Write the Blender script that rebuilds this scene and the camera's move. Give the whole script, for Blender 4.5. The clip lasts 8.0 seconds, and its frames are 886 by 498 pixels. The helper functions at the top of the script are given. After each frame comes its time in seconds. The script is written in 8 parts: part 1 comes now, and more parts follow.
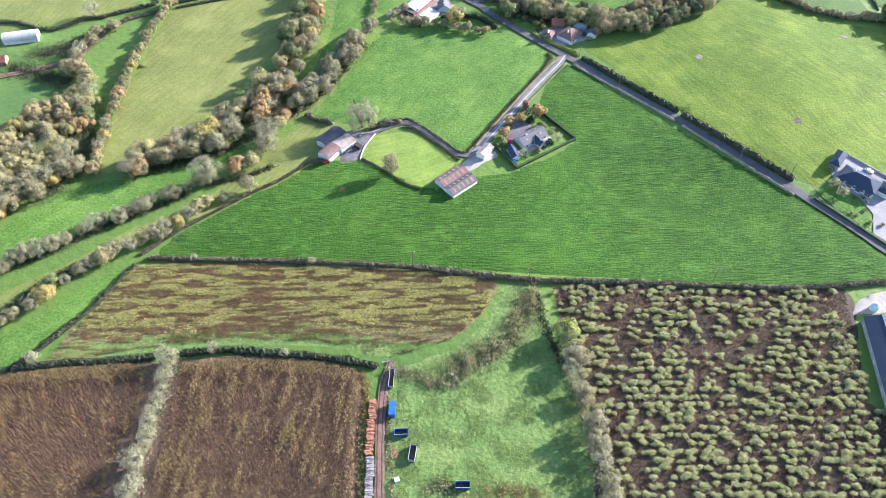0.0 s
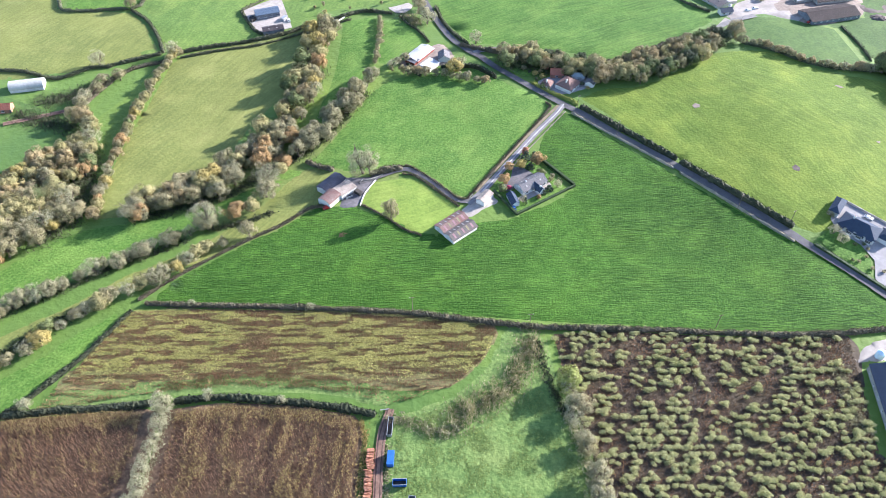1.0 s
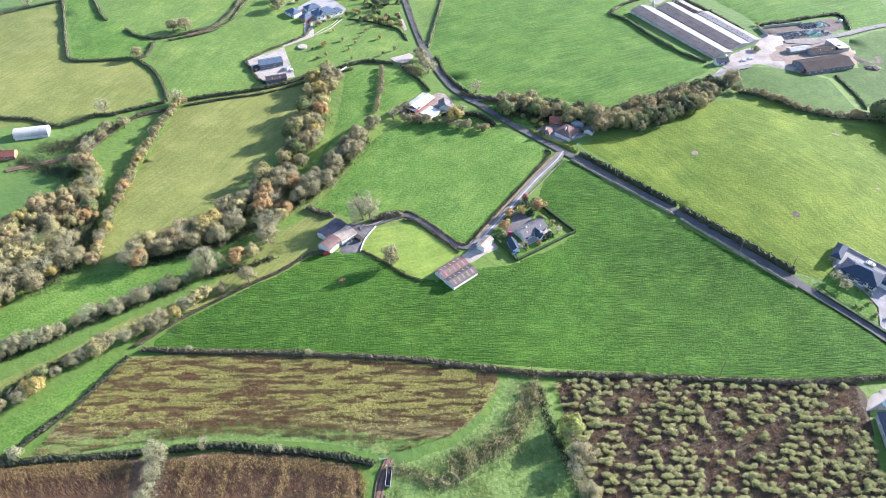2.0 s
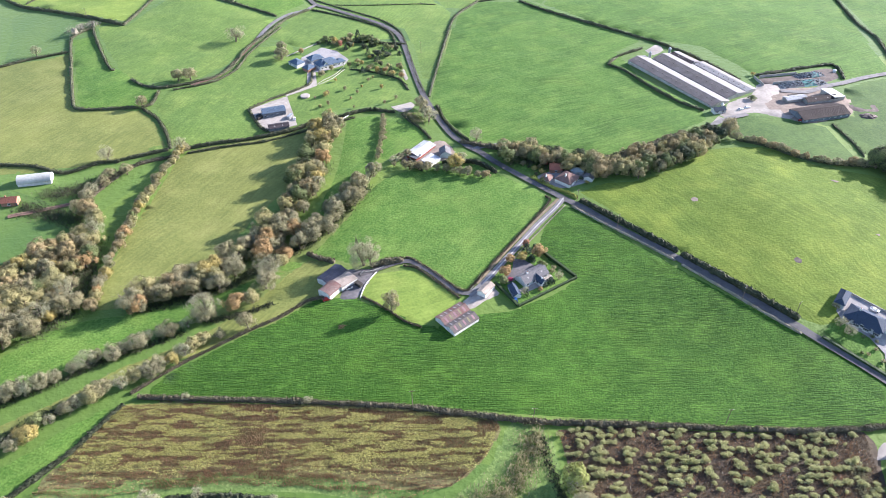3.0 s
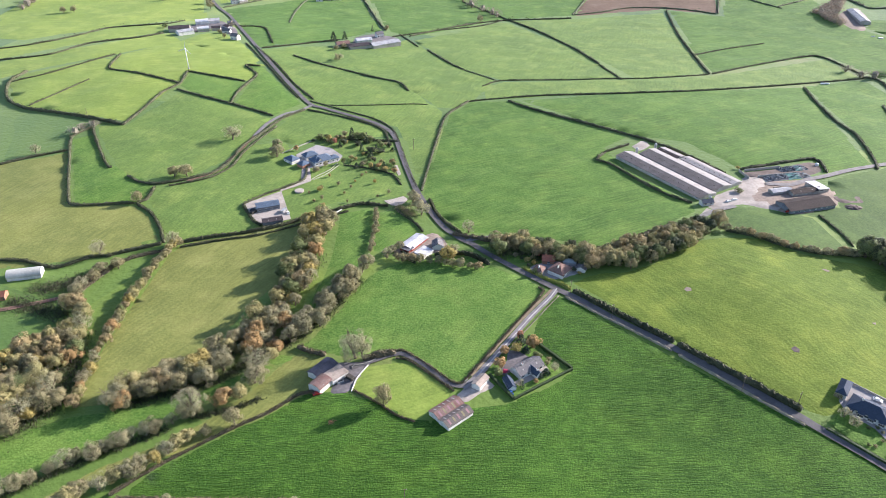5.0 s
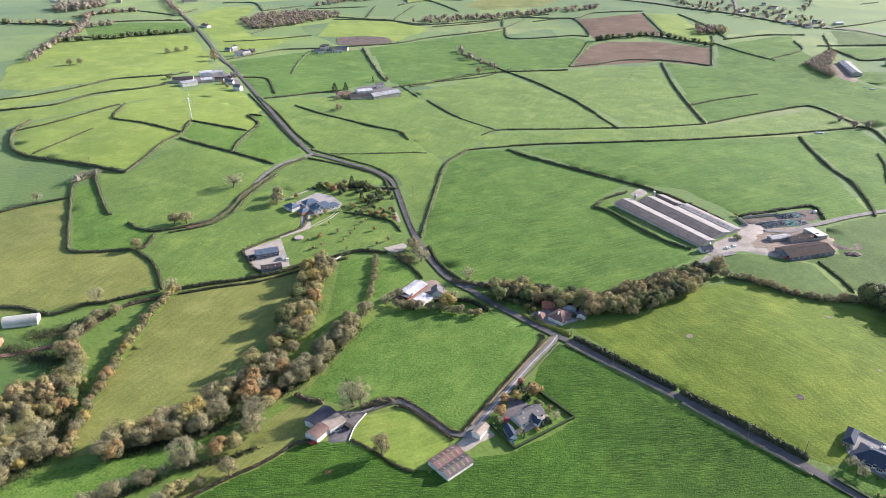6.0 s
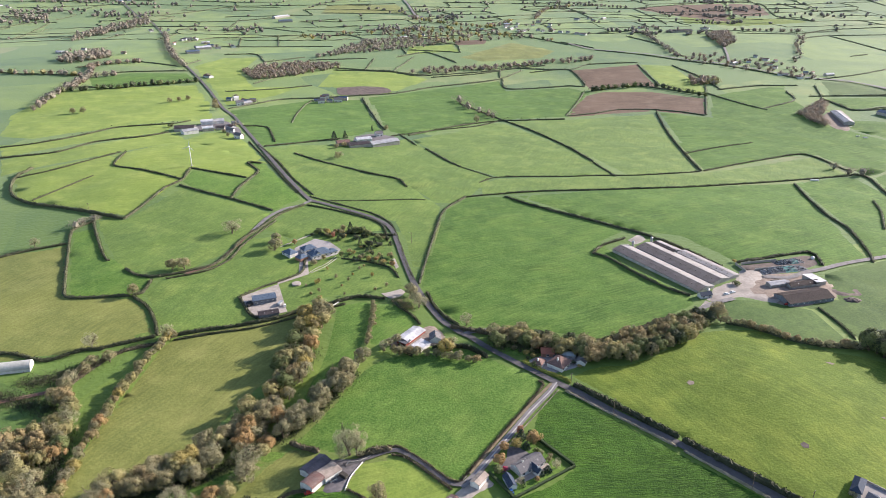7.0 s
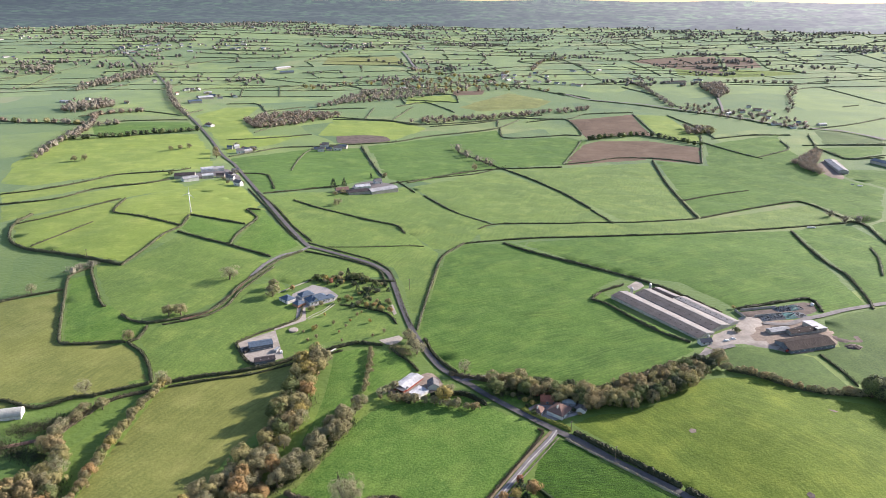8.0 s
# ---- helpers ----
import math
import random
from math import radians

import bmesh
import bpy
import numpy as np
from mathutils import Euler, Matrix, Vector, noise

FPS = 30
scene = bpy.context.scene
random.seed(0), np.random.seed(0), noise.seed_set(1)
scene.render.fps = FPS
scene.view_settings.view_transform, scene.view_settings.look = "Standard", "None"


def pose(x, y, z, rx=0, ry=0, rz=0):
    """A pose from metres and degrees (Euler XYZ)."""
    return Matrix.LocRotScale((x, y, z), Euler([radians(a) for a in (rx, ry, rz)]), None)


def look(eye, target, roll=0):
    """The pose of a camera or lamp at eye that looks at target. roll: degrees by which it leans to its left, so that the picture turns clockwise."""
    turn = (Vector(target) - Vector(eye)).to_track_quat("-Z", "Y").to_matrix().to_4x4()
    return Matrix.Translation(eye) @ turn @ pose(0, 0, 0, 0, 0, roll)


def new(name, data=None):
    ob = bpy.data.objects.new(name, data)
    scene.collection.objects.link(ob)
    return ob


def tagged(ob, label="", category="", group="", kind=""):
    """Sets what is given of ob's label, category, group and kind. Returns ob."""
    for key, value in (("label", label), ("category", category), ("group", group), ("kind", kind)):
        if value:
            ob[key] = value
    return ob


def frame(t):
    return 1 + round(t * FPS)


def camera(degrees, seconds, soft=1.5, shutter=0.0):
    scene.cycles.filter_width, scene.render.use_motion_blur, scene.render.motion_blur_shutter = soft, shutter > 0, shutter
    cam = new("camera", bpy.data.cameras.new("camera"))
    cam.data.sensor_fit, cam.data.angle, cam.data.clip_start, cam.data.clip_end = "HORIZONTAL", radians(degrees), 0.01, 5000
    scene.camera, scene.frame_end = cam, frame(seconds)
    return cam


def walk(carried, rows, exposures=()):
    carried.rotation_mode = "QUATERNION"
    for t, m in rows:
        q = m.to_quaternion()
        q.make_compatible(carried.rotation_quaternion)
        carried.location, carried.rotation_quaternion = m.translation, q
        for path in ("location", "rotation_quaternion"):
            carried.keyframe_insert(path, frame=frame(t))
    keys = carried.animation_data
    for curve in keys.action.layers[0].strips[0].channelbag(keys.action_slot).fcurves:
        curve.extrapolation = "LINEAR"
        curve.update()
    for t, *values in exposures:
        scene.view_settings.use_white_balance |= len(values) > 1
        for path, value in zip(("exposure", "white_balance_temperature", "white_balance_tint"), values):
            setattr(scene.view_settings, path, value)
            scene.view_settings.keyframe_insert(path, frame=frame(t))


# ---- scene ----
from mathutils import geometry

cam = camera(63.914, 8.0, soft=0.55)
# seconds, yaw, pitch, roll: a hovering camera that sinks slowly and tilts up
TURNS = [
    (0.0, 0.000, -50.727, 0.014), (0.5, 0.011, -48.793, -0.008), (1.0, 0.076, -46.844, -0.057), (1.5, 0.105, -44.912, -0.080),
    (3.0, 0.190, -39.068, -0.039), (3.5, -0.008, -37.142, -0.045), (4.0, -0.320, -35.207, -0.040), (4.5, -0.440, -33.269, -0.060),
    (6.0, -0.524, -27.362, -0.060), (6.5, -0.591, -25.418, -0.109), (7.0, -0.643, -23.487, -0.133), (7.5, -0.700, -21.542, -0.180),
    (8.0, -0.748, -19.601, -0.242)]
walk(cam, [(t, pose(0.06 * t, 0.25 * t, 250 - 1.868 * t, 90 + pitch, roll, yaw)) for t, yaw, pitch, roll in TURNS],
     exposures=[(0.0, 1.86, 5740, 16), (4.0, 1.52, 6060, 18), (8.0, 1.09, 6600, 18)])

# ---- daylight: low autumn sun from the right and a little ahead ----
SUN_HEIGHT, SUN_SIDE = 20.5, 62.5
world = bpy.data.worlds.new("sky")
scene.world = world
world.use_nodes = True
sky = world.node_tree.nodes.new("ShaderNodeTexSky")
sky.sky_type, sky.sun_disc = "NISHITA", False
sky.sun_elevation, sky.sun_rotation = radians(SUN_HEIGHT), radians(SUN_SIDE)
sky.air_density, sky.dust_density, sky.ozone_density = 1.0, 0.7, 1.2
world.node_tree.links.new(sky.outputs[0], world.node_tree.nodes["Background"].inputs[0])
world.node_tree.nodes["Background"].inputs[1].default_value = 0.105
sun = new("sun", bpy.data.lights.new("sun", "SUN"))
sun.data.energy, sun.data.angle, sun.data.color = 4.95, radians(0.55), (1.0, 0.93, 0.82)
sun.matrix_world = look((0, 0, 0), (-math.cos(radians(SUN_HEIGHT)) * math.sin(radians(SUN_SIDE)),
                                    -math.cos(radians(SUN_HEIGHT)) * math.cos(radians(SUN_SIDE)), -math.sin(radians(SUN_HEIGHT))))


# ---- materials ----
def shader(name, rough=0.85):
    m = bpy.data.materials.new(name)
    m.use_nodes = True
    n, l = m.node_tree.nodes, m.node_tree.links
    b = n["Principled BSDF"]
    b.inputs["Roughness"].default_value = rough
    b.inputs["Specular IOR Level"].default_value = 0.25
    return m, n, l, b


def mixed(n, l, fac, a, b, kind="MIX"):
    """A mix node of two colours or sockets."""
    x = n.new("ShaderNodeMix")
    x.data_type, x.blend_type = "RGBA", kind
    for sock, v in ((x.inputs[0], fac), (x.inputs[6], a), (x.inputs[7], b)):
        if isinstance(v, bpy.types.NodeSocket):
            l.new(v, sock)
        elif isinstance(v, (int, float)):
            sock.default_value = v
        else:
            sock.default_value = (*v[:3], 1)
    return x.outputs[2]


def noise_at(n, l, vec, scale, detail=3.0, lo=0.35, hi=0.65):
    """Noise in metres, stretched to 0..1 between lo and hi."""
    t = n.new("ShaderNodeTexNoise")
    t.inputs["Scale"].default_value, t.inputs["Detail"].default_value = scale, detail
    l.new(vec, t.inputs["Vector"])
    r = n.new("ShaderNodeMapRange")
    r.inputs[1].default_value, r.inputs[2].default_value = lo, hi
    l.new(t.outputs[0], r.inputs[0])
    return r.outputs[0]


def bumped(n, l, b, height, strength, dist):
    k = n.new("ShaderNodeBump")
    k.inputs["Strength"].default_value, k.inputs["Distance"].default_value = strength, dist
    l.new(height, k.inputs["Height"])
    l.new(k.outputs[0], b.inputs["Normal"])


def haze_sheen(b, weight):
    """Fine blades and twigs catch the sky when looked at along the ground; the bluish tint stands in for haze."""
    b.inputs["Sheen Weight"].default_value, b.inputs["Sheen Roughness"].default_value = weight, 0.38
    b.inputs["Sheen Tint"].default_value = (0.80, 0.91, 1.0, 1)


def scaled(n, l, sock, k):
    x = n.new("ShaderNodeMath")
    x.operation = "MULTIPLY"
    x.inputs[1].default_value = k
    l.new(sock, x.inputs[0])
    return x.outputs[0]


def grass(name, base, dark, light, rows=None, tuft=0.5, stain=0.35, gloss=0.22, swell_by=1.2, relief=0.12, fuzz=0.04):
    """Grassland: tufts, damp and dry patches, and drill or mowing rows (angle, metres, strength)."""
    m, n, l, b = shader(name, 0.85)
    b.inputs["Specular IOR Level"].default_value = gloss
    haze_sheen(b, fuzz)
    pos = n.new("ShaderNodeTexCoord").outputs["Object"]
    base, dark, light = ([r, g, bl * 1.08] for r, g, bl in (base, dark, light))
    c = mixed(n, l, noise_at(n, l, pos, 0.013, 4, 0.38, 0.62), base, dark)
    c = mixed(n, l, noise_at(n, l, pos, 0.045, 4, 0.5, 0.74), c, light)
    c = mixed(n, l, scaled(n, l, noise_at(n, l, pos, 0.15, 5, 0.48, 0.68), stain * 0.7), c, [v * 1.35 + 0.01 for v in light])
    c = mixed(n, l, scaled(n, l, noise_at(n, l, pos, 0.10, 5, 0.52, 0.70), stain * 0.5), c, [v * 0.6 for v in dark])
    tufts = noise_at(n, l, pos, tuft * 1.7, 3, 0.34, 0.66)
    c = mixed(n, l, stain * 0.72, c, mixed(n, l, tufts, [v * 0.42 for v in dark], [v * 1.3 for v in light]))
    c = mixed(n, l, scaled(n, l, noise_at(n, l, pos, tuft * 2.6, 3, 0.58, 0.74), stain * 0.8), c, [min(0.45, v * 1.5 + 0.04) for v in light])
    height = tufts
    if rows:
        angle, pitch, strength = rows
        turn = n.new("ShaderNodeMapping")
        turn.vector_type = "TEXTURE"
        turn.inputs["Rotation"].default_value = (0, 0, radians(angle))
        turn.inputs["Scale"].default_value = (16 * pitch, pitch, 1)
        l.new(pos, turn.inputs["Vector"])
        bend = n.new("ShaderNodeVectorMath")
        bend.operation = "MULTIPLY_ADD"
        wide = n.new("ShaderNodeTexNoise")
        wide.inputs["Scale"].default_value = 0.012
        l.new(pos, wide.inputs["Vector"])
        l.new(wide.outputs["Color"], bend.inputs[0])
        bend.inputs[1].default_value = (0, 14, 0)
        l.new(turn.outputs[0], bend.inputs[2])
        streak = noise_at(n, l, bend.outputs[0], 1.1, 2, 0.44, 0.60)
        k = n.new("ShaderNodeMath")
        k.operation = "MULTIPLY"
        l.new(streak, k.inputs[0])
        l.new(noise_at(n, l, pos, 0.03, 4, 0.2, 0.7), k.inputs[1])
        s = scaled(n, l, k.outputs[0], strength)
        c = mixed(n, l, s, c, [v * 0.45 for v in dark])
        add = n.new("ShaderNodeMath")
        l.new(tufts, add.inputs[0])
        l.new(s, add.inputs[1])
        height = add.outputs[0]
    l.new(c, b.inputs["Base Color"])
    swell = n.new("ShaderNodeBump")
    swell.inputs["Strength"].default_value, swell.inputs["Distance"].default_value = 1.0, swell_by
    l.new(noise_at(n, l, pos, 0.017, 2, 0.25, 0.75), swell.inputs["Height"])
    k = n.new("ShaderNodeBump")
    k.inputs["Strength"].default_value, k.inputs["Distance"].default_value = 0.4, relief
    l.new(height, k.inputs["Height"])
    l.new(swell.outputs[0], k.inputs["Normal"])
    l.new(k.outputs[0], b.inputs["Normal"])
    return m


def foliage(name, a, c, glow=0.25):
    """Leaves or twigs: each tree, each bough and each leaf with its own shade."""
    m, n, l, b = shader(name, 0.75)
    haze_sheen(b, 0.06)
    info, geo = n.new("ShaderNodeObjectInfo"), n.new("ShaderNodeNewGeometry")
    pos = n.new("ShaderNodeTexCoord").outputs["Object"]
    col = mixed(n, l, info.outputs["Random"], a, c)
    col = mixed(n, l, noise_at(n, l, pos, 0.16, 2, 0.40, 0.62), col, (a[0] * 0.78, a[1] * 0.80, a[2] * 0.74))
    col = mixed(n, l, scaled(n, l, noise_at(n, l, pos, 0.55, 2, 0.46, 0.66), 0.4), col, (c[0] * 1.22, c[1] * 1.2, c[2] * 1.18))
    var = n.new("ShaderNodeMapRange")
    var.inputs[3].default_value, var.inputs[4].default_value = 0.86, 1.12
    l.new(geo.outputs["Random Per Island"], var.inputs[0])
    hsv = n.new("ShaderNodeHueSaturation")
    l.new(var.outputs[0], hsv.inputs["Value"])
    l.new(col, hsv.inputs["Color"])
    l.new(hsv.outputs[0], b.inputs["Base Color"])
    tr = n.new("ShaderNodeBsdfTranslucent")
    l.new(hsv.outputs[0], tr.inputs[0])
    mx = n.new("ShaderNodeMixShader")
    mx.inputs[0].default_value = glow * 0.8
    l.new(b.outputs[0], mx.inputs[1])
    l.new(tr.outputs[0], mx.inputs[2])
    l.new(mx.outputs[0], n["Material Output"].inputs[0])
    return m


def plain(name, a, c, rough=0.8, scale=1.5, big=0.12, bump=0.2, metal=0.0):
    """A mineral, painted or metal surface with fine grain and large stains."""
    m, n, l, b = shader(name, rough)
    pos = n.new("ShaderNodeTexCoord").outputs["Object"]
    fine = noise_at(n, l, pos, scale, 5)
    col = mixed(n, l, fine, a, c)
    col = mixed(n, l, noise_at(n, l, pos, big, 4, 0.45, 0.75), col, [v * 0.72 for v in a])
    l.new(col, b.inputs["Base Color"])
    b.inputs["Metallic"].default_value = metal
    bumped(n, l, b, fine, bump, 0.05)
    return m


GRASS = {
    "winter": grass("winter_cereal", (0.041, 0.117, 0.0125), (0.027, 0.081, 0.0095), (0.085, 0.170, 0.018), (2, 0.5, 0.8), 0.75, 0.6, 0.11, 1.2, 0.3),
    "lush": grass("lush_grass", (0.090, 0.186, 0.025), (0.062, 0.142, 0.02), (0.15, 0.235, 0.042), (55, 1.4, 0.3), 0.5, 0.42, 0.16, 1.2, 0.2),
    "mid": grass("pasture_grass", (0.1232, 0.2024, 0.0352), (0.0858, 0.1562, 0.0286), (0.1815, 0.2508, 0.0506), (70, 1.6, 0.3), 0.4, 0.32),
    "fresh": grass("fresh_ley", (0.086, 0.174, 0.0265), (0.061, 0.137, 0.0205), (0.141, 0.228, 0.041), (24, 1.6, 0.5), 0.4, 0.32, 0.13),
    "deep": grass("deep_green_grass", (0.055, 0.112, 0.018), (0.04, 0.088, 0.014), (0.09, 0.15, 0.026), None, 0.4, 0.36),
    "bright": grass("bright_ley", (0.205, 0.282, 0.044), (0.150, 0.228, 0.035), (0.272, 0.335, 0.063), (15, 1.8, 0.3), 0.4, 0.22),
    "dry": grass("dry_pasture", (0.132, 0.192, 0.025), (0.094, 0.153, 0.0195), (0.198, 0.248, 0.036), (120, 2.0, 0.4), 0.5, 0.3, 0.12, 1.0, 0.18),
    "olive": grass("grazed_olive_grass", (0.188, 0.206, 0.047), (0.142, 0.168, 0.038), (0.24, 0.248, 0.066), (62, 1.6, 0.35), 0.4, 0.22),
    "rough": grass("rough_tussock_grass", (0.125, 0.20, 0.045), (0.095, 0.165, 0.038), (0.19, 0.24, 0.065), None, 0.42, 0.4, 0.2, 1.0, 0.3),
    "scrub": grass("weedy_ground", (0.19, 0.165, 0.062), (0.15, 0.10, 0.052), (0.21, 0.225, 0.07), (0, 1.0, 0.8), 0.4, 0.5),
    "brown": grass("leaf_strewn_soil", (0.135, 0.082, 0.05), (0.095, 0.058, 0.036), (0.18, 0.125, 0.066), None, 0.5, 0.5),
    "dark": grass("dead_weed_ground", (0.070, 0.047, 0.032), (0.048, 0.032, 0.023), (0.105, 0.082, 0.045), None, 0.3, 0.5),
    "soil": grass("ploughed_soil", (0.158, 0.104, 0.066), (0.124, 0.080, 0.050), (0.185, 0.130, 0.085), (8, 5.0, 0.3), 0.25, 0.2, 0.2, 1.0, 0.12, 0.01)}


def valley_grass():
    """The open country: a patchwork of grass fields, each its own green."""
    m, n, l, b = shader("valley_grass", 0.75)
    pos = n.new("ShaderNodeTexCoord").outputs["Object"]
    warp = n.new("ShaderNodeTexNoise")
    warp.inputs["Scale"].default_value = 0.004
    l.new(pos, warp.inputs["Vector"])
    scaled = n.new("ShaderNodeVectorMath")
    scaled.operation = "SCALE"
    scaled.inputs["Scale"].default_value = 120
    l.new(warp.outputs["Color"], scaled.inputs[0])
    moved = n.new("ShaderNodeVectorMath")
    l.new(pos, moved.inputs[0])
    l.new(scaled.outputs[0], moved.inputs[1])
    v = n.new("ShaderNodeTexVoronoi")
    v.voronoi_dimensions = "2D"
    v.inputs["Scale"].default_value = 1 / 135
    l.new(moved.outputs[0], v.inputs["Vector"])
    sep = n.new("ShaderNodeSeparateColor")
    l.new(v.outputs["Color"], sep.inputs[0])
    ramp = n.new("ShaderNodeValToRGB")
    ramp.color_ramp.elements[0].color, ramp.color_ramp.elements[1].color = (0.05, 0.11, 0.024, 1), (0.20, 0.24, 0.06, 1)
    for at, col in ((0.25, (0.085, 0.155, 0.028, 1)), (0.5, (0.12, 0.19, 0.032, 1)), (0.8, (0.175, 0.245, 0.038, 1)), (0.95, (0.17, 0.19, 0.06, 1))):
        e = ramp.color_ramp.elements.new(at)
        e.color = col
    l.new(sep.outputs[0], ramp.inputs[0])
    c = mixed(n, l, noise_at(n, l, pos, 0.02, 4), ramp.outputs[0], (0.10, 0.165, 0.028))
    l.new(c, b.inputs["Base Color"])
    haze_sheen(b, 0.115)
    bumped(n, l, b, noise_at(n, l, pos, 0.3, 4), 0.4, 0.4)
    return m


LEAF = {
    "pale": foliage("pale_bare_twigs", (0.365, 0.352, 0.222), (0.395, 0.378, 0.237), 0.5),
    "grey": foliage("grey_bare_twigs", (0.30, 0.278, 0.165), (0.335, 0.308, 0.185), 0.46),
    "twig": foliage("brown_bare_twigs", (0.312, 0.28, 0.158), (0.35, 0.312, 0.178), 0.48),
    "brown": foliage("russet_leaves", (0.34, 0.272, 0.145), (0.37, 0.288, 0.15), 0.42),
    "orange": foliage("orange_leaves", (0.41, 0.265, 0.125), (0.41, 0.285, 0.13), 0.35),
    "gold": foliage("golden_leaves", (0.43, 0.345, 0.12), (0.39, 0.325, 0.12), 0.42),
    "olive": foliage("thinning_olive_leaves", (0.33, 0.305, 0.145), (0.38, 0.335, 0.155), 0.42),
    "red": foliage("red_leaves", (0.42, 0.17, 0.12), (0.42, 0.20, 0.12), 0.3),
    "pink": foliage("pink_flowers", (0.55, 0.07, 0.16), (0.55, 0.10, 0.18), 0.3),
    "green": foliage("green_leaves", (0.15, 0.18, 0.07), (0.19, 0.215, 0.085), 0.3),
    "yellowgreen": foliage("yellow_green_leaves", (0.30, 0.32, 0.09), (0.26, 0.295, 0.09), 0.3),
    "fir": foliage("conifer_needles", (0.045, 0.07, 0.04), (0.06, 0.085, 0.045), 0.1),
    "dark": foliage("ivy_leaves", (0.065, 0.08, 0.042), (0.08, 0.095, 0.048), 0.15),
    "willow": foliage("willow_leaves", (0.38, 0.385, 0.17), (0.44, 0.435, 0.21), 0.55),
    "stalk": foliage("dry_brown_stalks", (0.25, 0.145, 0.085), (0.28, 0.165, 0.095), 0.3),
    "straw": foliage("yellowed_leaves", (0.34, 0.255, 0.105), (0.37, 0.285, 0.115), 0.38),
    "weed": foliage("yellow_green_weeds", (0.43, 0.40, 0.125), (0.40, 0.38, 0.12), 0.45),
    "rust": foliage("rusty_dead_weeds", (0.30, 0.165, 0.085), (0.33, 0.185, 0.095), 0.3),
    "deadweed": foliage("dark_dead_weeds", (0.165, 0.118, 0.072), (0.19, 0.135, 0.08), 0.35),
    "seed": foliage("pale_seed_heads", (0.48, 0.43, 0.34), (0.52, 0.47, 0.38), 0.2),
    "tussock": foliage("long_grass", (0.18, 0.235, 0.06), (0.205, 0.25, 0.068), 0.4),
    "h_dark": foliage("hawthorn_hedge", (0.046, 0.054, 0.029), (0.06, 0.065, 0.035), 0.12),
    "h_green": foliage("clipped_hedge", (0.12, 0.155, 0.055), (0.14, 0.165, 0.06), 0.15),
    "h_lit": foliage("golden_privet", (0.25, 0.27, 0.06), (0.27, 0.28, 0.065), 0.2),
    "h_twig": foliage("bare_hedge", (0.135, 0.115, 0.075), (0.165, 0.14, 0.09), 0.15),
    "h_clip": foliage("clipped_laurel", (0.042, 0.068, 0.026), (0.052, 0.08, 0.03), 0.1),
    "h_verge": foliage("pale_dead_grass_bank", (0.30, 0.27, 0.20), (0.34, 0.305, 0.23), 0.15),
    "h_bank": foliage("field_hedge", (0.078, 0.086, 0.046), (0.10, 0.10, 0.056), 0.12),
    # far foliage: distance haze mixed into the colours, paler and greyer than near
    "h_far": foliage("hazed_far_hedge", (0.135, 0.155, 0.095), (0.155, 0.17, 0.105), 0.4),
    "h_wood": foliage("hazed_bare_wood", (0.26, 0.24, 0.21), (0.28, 0.255, 0.22), 0.45),
    "f_pale": foliage("hazed_pale_crowns", (0.33, 0.30, 0.24), (0.34, 0.31, 0.245), 0.42),
    "f_grey": foliage("hazed_grey_crowns", (0.29, 0.26, 0.215), (0.30, 0.265, 0.22), 0.42),
    "f_twig": foliage("hazed_brown_crowns", (0.29, 0.24, 0.20), (0.30, 0.25, 0.205), 0.42),
    "f_brown": foliage("hazed_russet_crowns", (0.30, 0.235, 0.18), (0.31, 0.24, 0.18), 0.42)}
BARK = plain("bark", (0.13, 0.10, 0.075), (0.19, 0.155, 0.115), 0.9, 6, 0.5, 0.5)
ASPHALT = plain("asphalt", (0.105, 0.098, 0.10), (0.135, 0.125, 0.125), 0.8, 3, 0.2, 0.15)
LANE = plain("worn_asphalt", (0.19, 0.175, 0.175), (0.245, 0.23, 0.225), 0.85, 2, 0.25, 0.15)
MUD = plain("muddy_track", (0.17, 0.10, 0.075), (0.235, 0.15, 0.11), 0.9, 1.2, 0.25, 0.4)
RUT = plain("wet_wheel_rut", (0.08, 0.048, 0.038), (0.12, 0.075, 0.058), 0.7, 1.5, 0.25, 0.4)
VERGE = plain("bare_verge", (0.23, 0.18, 0.115), (0.29, 0.235, 0.15), 0.9, 1.2, 0.3, 0.3)
PALE_STRIP = plain("worn_concrete_strip", (0.38, 0.36, 0.35), (0.46, 0.44, 0.42), 0.85, 1.5, 0.3, 0.15)


# ground level: a broad valley with low rises, climbing to distant hills
RISES = [(202, 321, 71, 7.1), (186, 322, 24, 1.7), (146, 312, 20, -1.0), (113, 226, 40, -2.6), (-285, 761, 166, 15.5), (196, 571, 142, 7.1), (-142, 315, 71, -4.8),
         (392, 1785, 309, 16.7), (-666, 1332, 309, 23.8), (-47, 1523, 214, 7.1), (833, 1130, 285, 9.5), (-833, 2737, 595, 29.8)]


def ground_z(x, y):
    z = 1.6 * math.sin(x / 105 + 1.0) * math.sin(y / 127 + 0.4) + 3.6 * math.sin(x / 390 + 0.5) * math.cos(y / 345)
    for cx, cy, s, h in RISES:
        q = ((x - cx) ** 2 + (y - cy) ** 2) / (2 * s * s)
        if q < 12:
            z += h * math.exp(-q)
    d = (math.hypot(x, y) - 1900) / 300
    return z + 0.0610 * 300 * (d if d > 20 else math.log1p(math.exp(d)))


